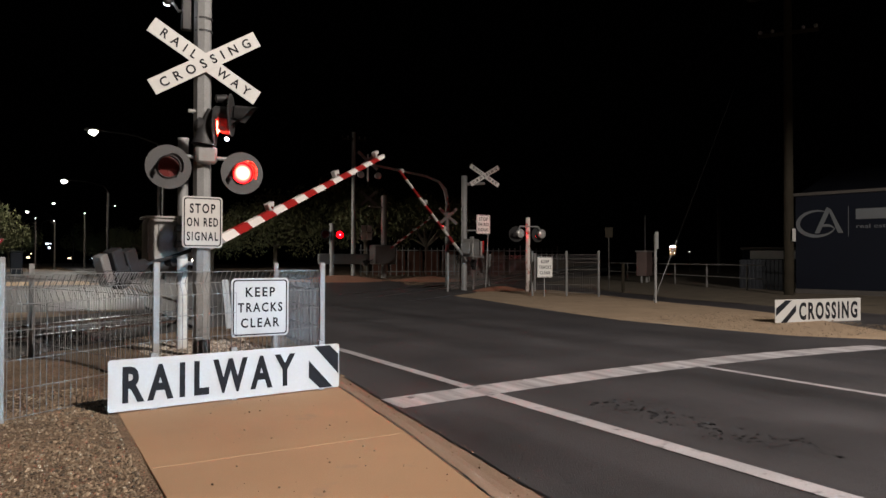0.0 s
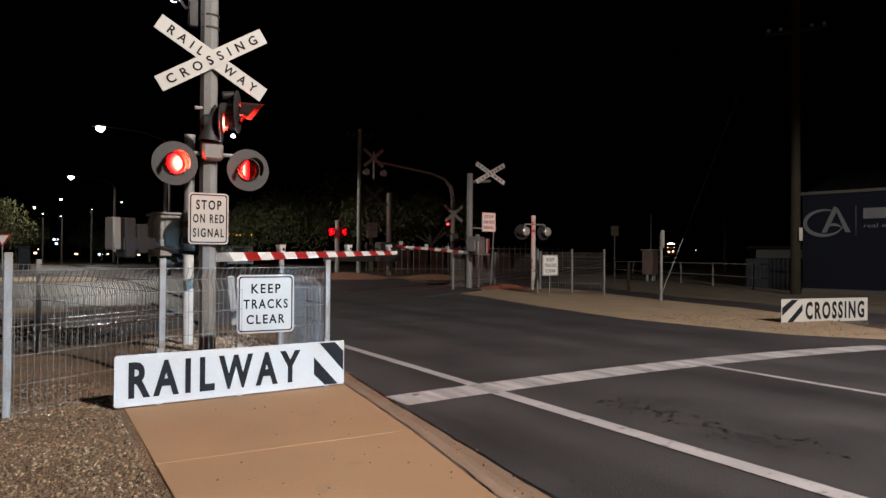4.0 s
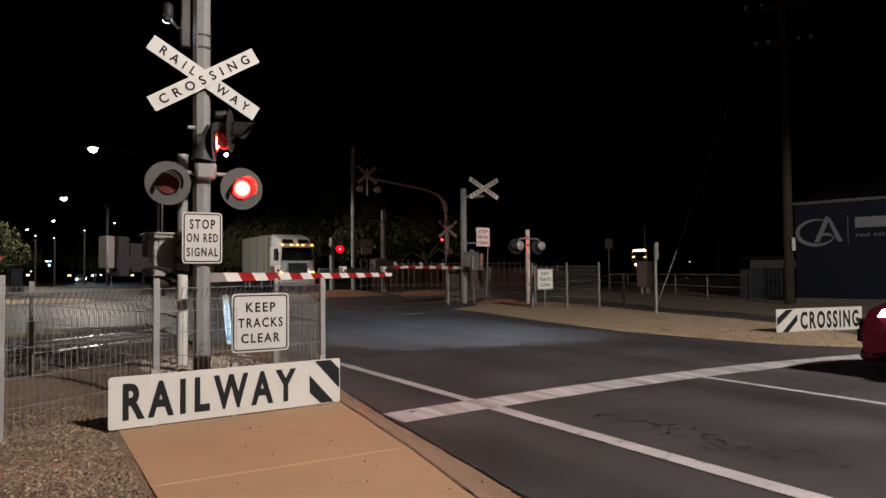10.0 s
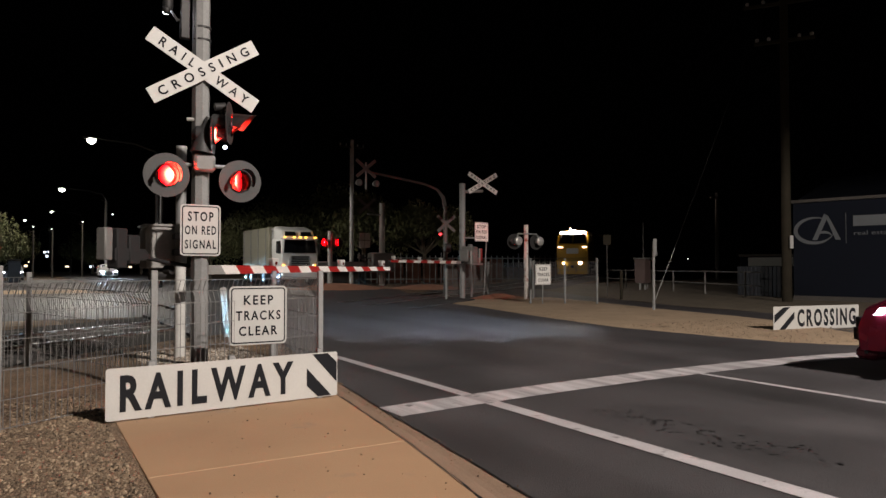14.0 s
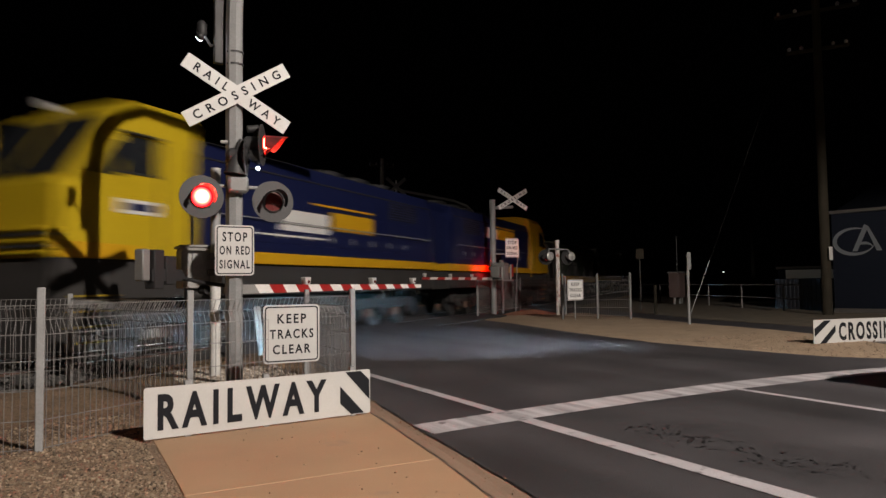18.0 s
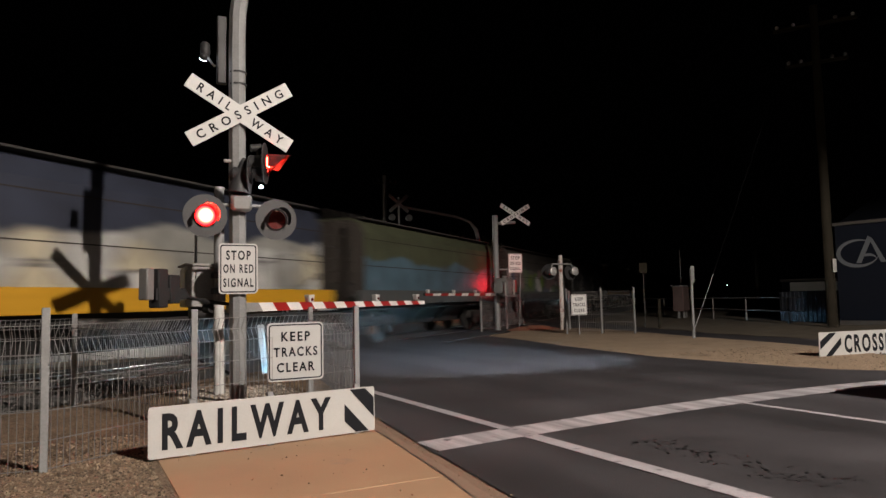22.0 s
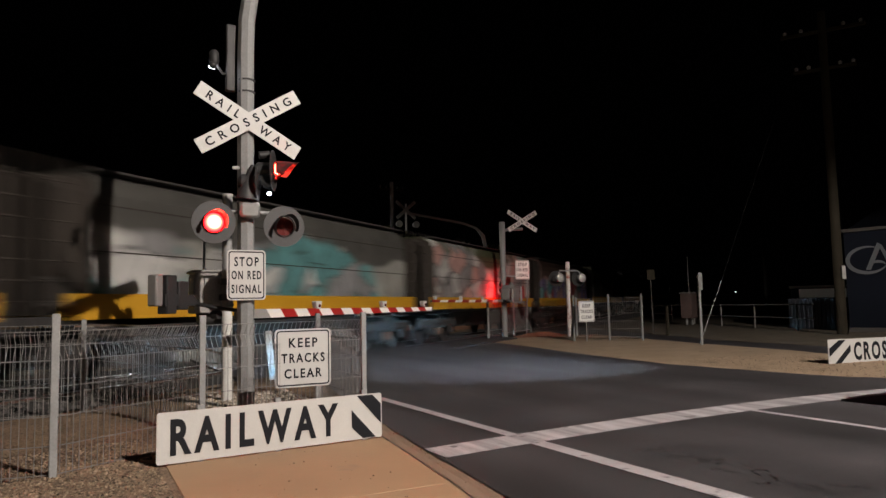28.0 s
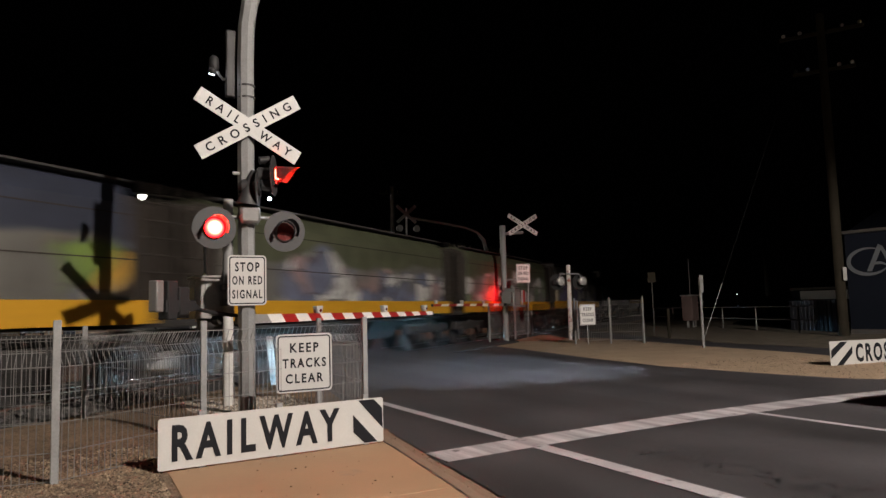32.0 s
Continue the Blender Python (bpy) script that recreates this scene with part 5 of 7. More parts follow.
second = loco(14.7, -1, 3.05, (1.67, 1.92), (
    ("white_band", W_, 5.7, 7.7, 2.44, 2.92, "white band with painted-over name"), ("yellow_band", Y_, 7.85, 10.0, 2.56, 3.02, "yellow band"), ("thin_line", Y_, 7.0, 10.0, 3.12, 3.17, ""),
    ("thin_line", W_, 4.9, 7.6, 2.30, 2.34, ""),
), "walk", "blue diesel locomotive with a yellow cab and banded sides", rake=0.45, top=4.48, shoulder=0.30, yellow=LOCO_LEMON)
TRAIN.append((second, 345.45 + 7.35))
third = loco(14.7, 1, 3.9, (1.67, 1.92), (
    ("yellow_band", Y_, 6.4, 8.9, 3.06, 3.50, "yellow band"), ("thin_line", Y_, 6.4, 9.6, 3.56, 3.60, ""), ("white_band", W_, 9.0, 10.4, 3.06, 3.50, "white band with painted-over name"),
), "walk", "blue diesel locomotive with its yellow cab trailing", rake=0.45, top=4.48, shoulder=0.30)
TRAIN.append((third, 360.8 + 7.35))
# headlamps of the leading cab
# added plate that blocks the headlamps' light from the yellow nose
part("lamp_shelf", box((-9.05 + 0.28, -1.12, 3.84), (-9.05 + 1.05, 1.12, 3.885), 0.01), LOCO_YELLOW, lead)
for y in (-0.78, 0.0, 0.78):
    w, top = (0.30, 4.17) if y == 0 else (0.38, 4.08)
    part("headlamp", box((-9.05 + 0.50, y - w, 3.90), (-9.05 + 1.0, y + w, top), 0.06), HEAD_LAMP if y == 0 else SIDE_LAMP, lead, "glowing headlamp")
for y in (-1.1, 1.1):
    part("marker_lamp", box((-9.05 + 0.14, y - 0.2, 2.60), (-9.05 + 0.26, y + 0.2, 2.69), 0.02), DITCH_LAMP, lead, "glowing marker lamp")
    part("ditch_lamp", tube([(-9.05 + 0.20, y * 0.66, 1.2), (-9.05 + 0.185, y * 0.66, 1.2)], 0.12, 14), SIDE_LAMP, lead, "glowing ditch lamp")
part("crest", prism(rounded(1.1, 0.5, 0.08), -0.01, 0.01), LOCO_WHITE, lead, "pale crest panel on the nose", smooth=False).matrix_local = pose(-9.05 + 0.205, 0, 2.3, 0, 0, -90)
for k in range(24):
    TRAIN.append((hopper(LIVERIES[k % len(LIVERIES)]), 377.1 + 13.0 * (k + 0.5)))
LAMP_POLE = material("dark_lamp_pole", (0.010, 0.010, 0.010), 0.8, 0.0, 0.2, 30, 0.05, 2)
# ---- mesh fences ----
def mesh_panel(p, q, z0, z1, parent, gap=0.05, wire=0.0023, crimp=True, mat=WIRE):
    """A welded wire panel between two plan points: upright wires bent at the top, and cross wires."""
    p, q = Vector((p[0], p[1], 0)), Vector((q[0], q[1], 0))
    d = (q - p).normalized()
    n = Vector((-d.y, d.x, 0))
    length = (q - p).length
    verts, faces = [], []

    def bar(pts, r):
        for a, b in zip(pts, pts[1:]):
            ax = (b - a).normalized()
            u = d if abs(ax.z) > 0.4 else Vector((0, 0, 1))
            w = ax.cross(u).normalized()
            k = len(verts)
            for c in (a, b):
                for s in (u + w, u - w, -u - w, w - u):
                    verts.append(c + s * r)
            for i in range(4):
                faces.append((k + i, k + (i + 1) % 4, k + 4 + (i + 1) % 4, k + 4 + i))

    h = z1 - z0
    for i in range(int(length / gap) + 1):
        o = p + d * min(length, i * gap)
        at = lambda z, off=0.0: o + n * off + Vector((0, 0, z0 + z))
        pts = [at(0), at(h * 0.80)] + ([at(h * 0.90, 0.055), at(h)] if crimp else [at(h)])
        bar(pts, wire)
    for z, off in ((0.03, 0), (h * 0.22, 0), (h * 0.42, 0), (h * 0.62, 0), (h * 0.80, 0), (h * 0.90, 0.055 if crimp else 0), (h, 0)):
        bar([p + n * off + Vector((0, 0, z0 + z)), q + n * off + Vector((0, 0, z0 + z))], wire * 1.25)
    me = bpy.data.meshes.new("wire_panel")
    me.from_pydata(verts, [], faces)
    return part("wire_panel", me, mat, parent, smooth=False)


def fence_post(parent, x, y, z0, z1, w=0.055, mat=GALV):
    return part("post", box((x - w / 2, y - w / 2, z0), (x + w / 2, y + w / 2, z1), 0.006), mat, parent)


fence = thing("mesh_fence", (0, 0, 0), 0, "waist-high grey welded wire fence beside the tracks", "fence")
FP = {"l": (-2.4, 6.2), "a": (-0.168, 5.78), "m": (0.965, 6.55), "b": (0.03, 9.15), "e": (2.72, 7.12), "r": (2.72, 8.75), "w": (-2.3, 9.6)}
FENCE_TOP = {"l": 1.26, "a": 1.26, "m": 1.22, "b": 1.19, "e": 1.21, "r": 1.2, "w": 1.2}
for key, (x, y) in FP.items():
    fence_post(fence, x, y, -0.25, FENCE_TOP[key])
for a, b in (("l", "a"), ("a", "m"), ("m", "b"), ("m", "e"), ("e", "r"), ("b", "w")):
    mesh_panel(FP[a], FP[b], 0.08, 1.13, fence)
PEELING_PALE = material("dusty_white_plastic", (0.34, 0.34, 0.32), 0.7, 0, 0.2, 30, 0.1, 3)
stake = thing("guide_post", (2.82, 11.5, 0.02), 0, "leaning white roadside guide post", "guide post")
part("blade", prism(rounded(0.10, 0.92, 0.02, cz=0.44), -0.012, 0.012, 0.003), PEELING_PALE, stake, smooth=False).matrix_local = pose(0, 0, 0, 0, -5.5, 0)
part("marker_stub", tube([(0.90, 6.42, -0.05), (0.90, 6.42, 0.34)], 0.03, 10), SIGN_WHITE, fence, "short white stub")

FAR_WIRE = material("rusty_dark_wire", (0.175, 0.168, 0.163), 0.6, 0.4, 0.2, 60, 0.0, 6)
far_fence = thing("mesh_fence", (0, 0, 0), 0, "grey wire mesh fence beside the far crossing signal", "fence")
FF = [(14.97, 19.1), (15.78, 18.25), (16.45, 17.4)]
for x, y in FF:
    fence_post(far_fence, x, y, -0.1, 1.55, 0.055)
for a, b in zip(FF, FF[1:]):
    mesh_panel(a, b, 0.1, 1.42, far_fence, 0.06, 0.0032, False, FAR_WIRE)
FG = [(13.55, 22.4), (16.2, 24.7), (18.8, 27.2), (17.3, 21.9)]
for x, y in FG:
    fence_post(far_fence, x, y, -0.1, 1.5, 0.07)
for a, b in zip(FG, FG[1:]):
    mesh_panel(a, b, 0.1, 1.42, far_fence, 0.06, 0.0032, False, FAR_WIRE)

keep2 = thing("keep_clear_sign", (15.14, 18.62, 0.02), 0, "white sign lettered KEEP TRACKS CLEAR on the far fence", "warning sign")
sign_plate(keep2, "plate", 0.67, 0.70, (("KEEP", 0.34, 0.125, 0.19), ("TRACKS", 0.52, 0.125, 0.0), ("CLEAR", 0.45, 0.125, -0.19)), at=(0, 0, 0.97), white=SIGN_LIT)
part("post", tube([(0, 0.03, -0.1), (0, 0.03, 1.2)], 0.02, 8), GALV, keep2)

# ---- the far crossing signal and its barrier ----
far_sig = thing("crossing_signal", (14.77, 23.17, 0), 0, "tall grey crossing signal post with crossbuck on a bracket", "crossing signal")
part("mast", tube([(0, 0, -0.05), (0, 0, 4.55)], 0.115, 14), GALV, far_sig)
part("bracket", tube([(0, -0.02, 4.22), (0.92, -0.05, 4.30)], 0.06, 8), GALV, far_sig)
crossbuck(far_sig, (0.88, -0.14, 4.60), 1.55, 0.185, 29.5, white=SIGN_LIT)
sign_plate(far_sig, "stop_sign", 0.65, 0.76, (("STOP", 0.42, 0.15, 0.21), ("ON RED", 0.50, 0.14, 0.0), ("SIGNAL", 0.50, 0.14, -0.22)), at=(0.83, -0.12, 2.65), label="white sign with black lettering", white=SIGN_LIT)
part("sign_arm", tube([(0, -0.05, 2.40), (0.75, -0.1, 2.40)], 0.03, 8), GALV, far_sig)
part("sign_post", tube([(0.98, -0.05, -0.05), (1.09, -0.09, 2.4)], 0.02, 8), GALV, far_sig, "thin leaning sign post")
far_gate = thing("boom_barrier_stand", (14.85, 22.9, 0), RAIL_TURN, "grey barrier machine bolted to the far signal post", "barrier machine")
part("machine_box", box((-0.30, -0.28, 1.35), (0.45, 0.2, 2.05), 0.04), CABINET, far_gate)
part("bearing", tube([(-0.45, 0, 1.72), (0.6, 0, 1.72)], 0.09, 12), GALV_DULL, far_gate)
part("side_frame", box((-0.65, -0.4, 1.32), (0.7, -0.34, 1.40), 0.01), GALV, far_gate)
part("gear_case", box((-0.62, -0.22, 1.45), (-0.32, 0.16, 1.92), 0.04), CABINET, far_gate, "rounded gear case")
part("lever", box((0.46, -0.36, 1.40), (0.54, -0.30, 1.98), 0.012), GALV_DULL, far_gate)
part("lever", box((-0.70, -0.38, 1.36), (-0.64, -0.32, 1.86), 0.012), GALV_DULL, far_gate)
part("top_lug", tube([(0.0, -0.1, 2.05), (0.0, -0.1, 2.14)], 0.09, 12), CABINET, far_gate)
part("cover_plate", box((-0.2, -0.295, 1.45), (0.32, -0.282, 1.92), 0.006), GALV, far_gate)
# plate coloured red in place of the red lamp light falling on it
part("red_plate", box((0.85, -0.3, 1.5), (1.0, -0.25, 2.0), 0.02), RED_BAND, far_gate)
far_boom = boom((14.3, 22.55, 1.42), 6.58, RAIL_TURN + 180, 0.6, -0.62, (2.21, 4.25, 6.32))
third_boom = boom((20.3, 41.6, 1.7), 4.2, -12, lamps=(1.2, 2.5, 3.9))

# white with reddish flecks scattered over it
RED_FLECKED = material("red_flecked_white_post_paint", (0.62, 0.58, 0.55), 0.7, 0, 0.2, 30, 0.2, 3, spots=((0.30, 0.09, 0.06), 7, 0.55))
LAMP_GLASS = material("clear_lamp_lens", (0.45, 0.45, 0.44), 0.25, 0.3, 0.2, 30, 0.1, 6)
ped = thing("pedestrian_signal", (16.67, 21.54, 0.03), 0, "white post with reddish flecks and two round lamps on arms", "signal")
part("post", tube([(0, 0, -0.05), (0, 0, 2.85)], 0.085, 12), RED_FLECKED, ped)
part("arm", tube([(-0.52, -0.1, 2.35), (-0.45, -0.08, 2.5), (0.45, -0.08, 2.5), (0.52, -0.1, 2.35)], 0.03, 8), GALV, ped)
for x, phase, turn in ((-0.52, 0, 128), (0.52, 1, 180)):
    part("lamp", tube([(x, -0.28, 2.22), (x, -0.24, 2.22), (x, -0.05, 2.22)], [0.12, 0.17, 0.13], 16), LAMP_GLASS, ped, "grey round lamp")
    flasher(ped, (x, 0.05, 2.2), phase, 0.30, 0.12, turn=turn, visor=False)

# its lamps face the far side
flasher(far_sig, (-0.03, 0.16, 2.08), 0, 0.10, 0.07, turn=205, visor=False)
flasher(far_sig, (-0.03, 0.16, 1.84), 1, 0.10, 0.07, turn=205, visor=False)

# cantilever mast behind the far signal
CANTI = material("grimy_cantilever_steel", (0.15, 0.15, 0.145), 0.6, 0.2, 0.2, 40, 0.05, 3)
canti = thing("cantilever_signal", (16.3, 27.0, 0), 0, "curved steel mast reaching over the road with crossbuck and lamps", "crossing signal")
part("mast", tube([(0, 0, 0), (0, 0, 3.9), (-0.12, 0, 4.4), (-0.45, 0, 4.75), (-1.1, 0, 4.95), (-2.4, 0, 5.12), (-3.9, 0, 5.30)], [0.09] * 3 + [0.055] * 4, 12), CANTI, canti)
crossbuck(canti, (-4.0, -0.1, 5.42), 1.15, 0.14, 40, False, True)
part("hanger", tube([(-3.95, 0, 5.7), (-3.95, 0, 4.55)], 0.04, 8), GALV_DULL, canti)
for x in (-4.35, -3.55):
    part("lamp", tube([(x, -0.25, 4.80), (x, -0.2, 4.80), (x, 0, 4.80)], [0.10, 0.15, 0.1], 14), SIGN_BACK, canti)
crossbuck(canti, (-0.05, -0.15, 3.2), 1.15, 0.14, 38, False, True)
SMALL_RED = glow("lit_small_red_lamp", (1.0, 0.04, 0.05), 5.0)
for x in (-0.35,):
    part("lamp", tube([(x, -0.2, 2.72), (x, -0.1, 2.72)], 0.045, 12), SMALL_RED, canti, "small lit red lamp")
part("lamp_box", box((-0.15, -0.3, 1.9), (0.15, 0.0, 2.3), 0.04), BLACK, canti)

# signals of the far approach
far2 = thing("crossing_signal", (17.1, 43.0, 0), 0, "far crossing signal post with a pair of red flashers", "crossing signal")
part("post", tube([(0, 0, 0), (0, 0, 3.6)], 0.16, 12), GALV_DULL, far2)
flasher(far2, (-0.5, -0.15, 2.85), 1, 0.34, 0.25, visor=False)
flasher(far2, (0.5, -0.15, 2.85), 0, 0.34, 0.24, visor=False)
part("housing", box((-0.9, -0.05, 0.9), (4.2, 0.25, 1.6), 0.05), CABINET, far2, "long grey equipment case")
far3 = thing("crossing_signal", (20.4, 42.0, 0), 0, "rear of a far crossing signal with crossbuck", "crossing signal")
part("mast", tube([(0, 0, 0), (0, 0, 5.5)], 0.19, 12), GALV_DULL, far3)
part("bracket", tube([(0, -0.05, 4.7), (-1.1, -0.05, 4.75)], 0.06, 8), GALV_DULL, far3)
crossbuck(far3, (-1.2, -0.15, 5.25), 1.5, 0.2, 40, False, True)
for x in (-1.68, -1.28):
    for z in (2.52, 3.02):
        part("plate", box((x, -0.1, z), (x + 0.36, -0.06, z + 0.46), 0.01), SIGN_LIT, far3, "pale square sign plate")
part("machine_box", box((-0.9, -0.5, 0.9), (0.7, 0.4, 2.2), 0.08), CABINET, far3)
tall = thing("power_pole", (19.06, 44.0, 0), 0, "tall grey power pole with a crossarm", "power pole")
part("pole", tube([(0, 0, 0), (0, 0, 9.96)], [0.16, 0.13], 10), GALV_DULL, tall)
part("crossarm", box((-0.9, -0.06, 9.4), (0.9, 0.06, 9.52), 0.02), WOOD, tall)
for x in (-0.85, -0.42, 0.42, 0.85):
    part("insulator", tube([(x, 0, 9.52), (x, 0, 9.7)], [0.055, 0.03], 8), GALV, tall)

yard = thing("picket_fence", (0, 0, 0), 0, "pale upright-bar fence beyond the crossing", "fence")
for k in range(36):
    part("paling", box((20.5 + 0.42 * k, 46.0 - 0.12 * k, 0), (20.56 + 0.42 * k, 46.05 - 0.12 * k, 2.1 if k % 7 else 2.3), 0.01), GALV, yard)
for z in (0.35, 1.9):
    part("rail", tube([(20.4, 46.05, z), (35.4, 41.75, z)], 0.035, 6), GALV, yard)
# sheets coloured dull red: red lamp light on them is part of the colour
yard2 = thing("panel_fence", (0, 0, 0), 0, "sheet fence coloured as if lit red, behind the palings", "fence")
for k in range(8):
    part("panel", box((22.0 + 1.3 * k, 47.2 - 0.35 * k, 0.05), (23.26 + 1.3 * k, 47.26 - 0.35 * k, 1.85), 0.01), material("red_lit_sheet", (0.17, 0.075, 0.05), 0.8, 0, 0.2, 20, 0.1, 1) if k == 0 else bpy.data.materials["red_lit_sheet"], yard2)

# ---- right-hand verge and side street ----
POLE_GREY = material("dark_grey_pole", (0.06, 0.055, 0.05), 0.85, 0, 0.25, 30, 0.2, 2)
marker = thing("marker_post", (15.75, 14.3, 0.05), 0, "thin steel post with a narrow white plate", "post")
part("post", tube([(0, 0, -0.1), (0, 0, 1.95)], 0.04, 10), GALV, marker)
part("plate", box((-0.07, -0.06, 1.52), (0.07, -0.045, 2.02), 0.004), GALV, marker)
guy = thing("guy_rod", (16.68, 14.6, 0), 0, "pale steel guy rod leaning over the verge", "guy rod")
part("rod", tube([(-0.35, 0.3, 0.0), (0.45, 0.1, 1.85)], 0.010, 8), GALV, guy)
part("guy_wire", tube([(0.45, 0.1, 1.85), (3.9, -0.7, 9.8)], 0.0025, 5), LAMP_POLE, guy, "thin dark stay wire")

upole = thing("power_pole", (23.6, 15.2, 0), 0, "tall weathered timber power pole with crossarms", "power pole")
part("pole", tube([(0, 0, -0.1), (0, 0, 11.6)], [0.175, 0.13], 14), WOOD, upole)
part("name_plate", box((-0.16, -0.26, 1.92), (0.02, -0.23, 2.38), 0.005), SIGN_WHITE, upole, "small pale plate")
for z, w in ((10.9, 1.35), (9.5, 1.0)):
    ca = part("crossarm", box((-w, -0.06, z - 0.06), (w, 0.06, z + 0.06), 0.01), WOOD, upole)
    ca.rotation_euler = (0, 0, radians(-58))
    for x in (-w * 0.9, -w * 0.5, w * 0.5, w * 0.9):
        part("insulator", tube([(x, 0, z + 0.06), (x, 0, z + 0.16), (x, 0, z + 0.2)], [0.05, 0.07, 0.03], 10), GALV_DULL, ca)

GREY_LOGO = material("pale_grey_wall_lettering", (0.105, 0.115, 0.125), 0.6, 0, 0.1, 20, 0.02, 2)
shop = thing("commercial_building", (25.34, 16.05, 0), -78.5, "single-storey building with a dark painted side wall and logo", "building")
part("wall", box((0, 0, -0.1), (22, 0.25, 3.7), 0.02), WALL_DARK, shop, "dark blue-grey painted wall")
part("end_wall", box((0, 0.25, -0.1), (0.25, 9, 3.7), 0.02), WALL_DARK, shop)
part("rear_wall", box((0.25, 8.75, -0.1), (22, 9, 3.7), 0.02), WALL_DARK, shop)
part("plinth", box((0, -0.05, -0.1), (22, 0.0, 0.16), 0.01), POLE_GREY, shop, "pale strip along the foot of the wall")
part("coping", box((-0.05, -0.05, 3.7), (22, 0.3, 3.82), 0.01), POLE_GREY, shop)
bm = bmesh.new()
rr = [(0, 0.3, 3.8), (22, 0.3, 3.8), (22, 4.6, 5.2), (0, 4.6, 5.2)]
bm.faces.new([bm.verts.new(v) for v in rr])
rr = [(0, 4.6, 5.2), (22, 4.6, 5.2), (22, 9, 3.8), (0, 9, 3.8)]
bm.faces.new([bm.verts.new(v) for v in rr])
bmesh.ops.solidify(bm, geom=bm.faces[:], thickness=0.06)
part("roof", bm, WALL_DARK, shop, smooth=False)


def swoosh(cx, cz, rx, rz, a0, a1, w0, w1, n=28):
    """A tapering arc as a raised flat shape on the wall."""
    bm = bmesh.new()
    o, i = [], []
    for k in range(n + 1):
        u = k / n
        a = radians(a0 + (a1 - a0) * u)
        w = w0 + (w1 - w0) * math.sin(math.pi * u) if w0 < w1 else w0 + (w1 - w0) * u
        o.append(bm.verts.new((cx + rx * math.cos(a), -0.012, cz + rz * math.sin(a))))
        i.append(bm.verts.new((cx + (rx - w) * math.cos(a), -0.012, cz + (rz - w) * math.sin(a))))
    for k in range(n):
        bm.faces.new((o[k], o[k + 1], i[k + 1], i[k]))
    return bm


LX, LZ = 0.85, 2.62
part("logo_ring", swoosh(LX - 0.1, LZ, 0.72, 0.52, 55, 345, 0.02, 0.15), GREY_LOGO, shop, "pale grey ring of the logo", smooth=False)
for pts in ([(-0.15, -0.36), (0.02, -0.36), (0.42, 0.53), (0.28, 0.62)], [(0.28, 0.62), (0.42, 0.53), (0.84, -0.36), (0.66, -0.36)]):
    bm = bmesh.new()
    bm.faces.new([bm.verts.new((LX + x, -0.015, LZ + z)) for x, z in pts])
    part("logo_stroke", bm, GREY_LOGO, shop, smooth=False)
part("logo_curl", swoosh(LX + 0.25, LZ - 0.22, 0.28, 0.2, 10, 170, 0.03, 0.1), GREY_LOGO, shop, smooth=False)
part("logo_rule", box((LX + 1.0, -0.012, LZ - 0.5), (LX + 1.015, 0.0, LZ + 0.6)), GREY_LOGO, shop, smooth=False)
part("name_bar", box((LX + 1.25, -0.012, LZ + 0.12), (LX + 3.4, 0.0, LZ + 0.50)), GREY_LOGO, shop, "bar in place of a name", smooth=False)
spell(shop, "real estate", 1.32, 0.15, 0.0, 1.0, (LX + 1.93, -0.006, LZ - 0.13), GREY_LOGO)

rail_fence = thing("post_and_rail_fence", (0, 0, 0), 0, "low pale post-and-rail fence across the side street", "fence")
RAIL_GREY = material("weathered_grey_rail", (0.16, 0.155, 0.15), 0.7, 0.1, 0.25, 30, 0.1, 2)
R0, STEP = Vector((33.60, 34.50, 0)), Vector((-1.66, -3.274, 0))
for k in range(6):
    p = R0 + STEP * k
    part("post", tube([p, p + Vector((0, 0, 1.08))], 0.038, 8), RAIL_GREY, rail_fence)
for z in (0.5, 1.04):
    part("rail", tube([R0 + Vector((0, 0, z)), R0 + STEP * 5.35 + Vector((0, 0, z))], 0.026, 8), RAIL_GREY, rail_fence)
relay = thing("relay_box", (29.2, 27.3, 0), 20, "weathered reddish relay box on short legs", "relay box")
part("body", box((-0.4, -0.3, 0.36), (0.4, 0.3, 1.68), 0.03), material("faded_red_box", (0.105, 0.072, 0.066), 0.7, 0, 0.25, 20, 0.1, 2), relay)
part("roof", box((-0.46, -0.36, 1.68), (0.46, 0.36, 1.75), 0.02), CABINET, relay)
part("aerial", tube([(0.1, 0, 1.75), (0.1, 0, 3.7)], 0.014, 6), CABINET, relay, "thin whip aerial")
for x in (-0.35, 0.35):
    part("leg", box((x - 0.05, -0.05, -0.05), (x + 0.05, 0.05, 0.36), 0.01), GALV, relay)
far_pole = thing("power_pole", (58.5, 45.0, 0), 0, "slim dark power pole beyond the side street", "power pole")
part("pole", tube([(0, 0, -0.1), (0, 0, 8.6)], [0.2, 0.14], 10), POLE_GREY, far_pole)
part("crossarm", box((-0.9, -0.06, 8.0), (0.9, 0.06, 8.14), 0.02), POLE_GREY, far_pole)
yard_lamp = thing("yard_lamp", (72.3, 60.0, 0), 0, "small lit white lamp on a thin pole far off", "lamp")
part("pole", tube([(0, 0, -0.1), (0, 0, 2.3)], 0.05, 8), POLE_GREY, yard_lamp)
part("lantern", box((-0.05, -0.05, 2.25), (0.05, 0.05, 2.35), 0.02), glow("dim_yard_lantern", (1.0, 0.95, 0.85), 4.0), yard_lamp, "lit white lantern")
shed = thing("shed", (35.87, 25.49, 0), -55.7, "low dark shed with a pale fascia", "shed")
part("wall", box((-0.4, 0, 0), (9, 4, 1.85), 0.03), WALL_DARK, shed)
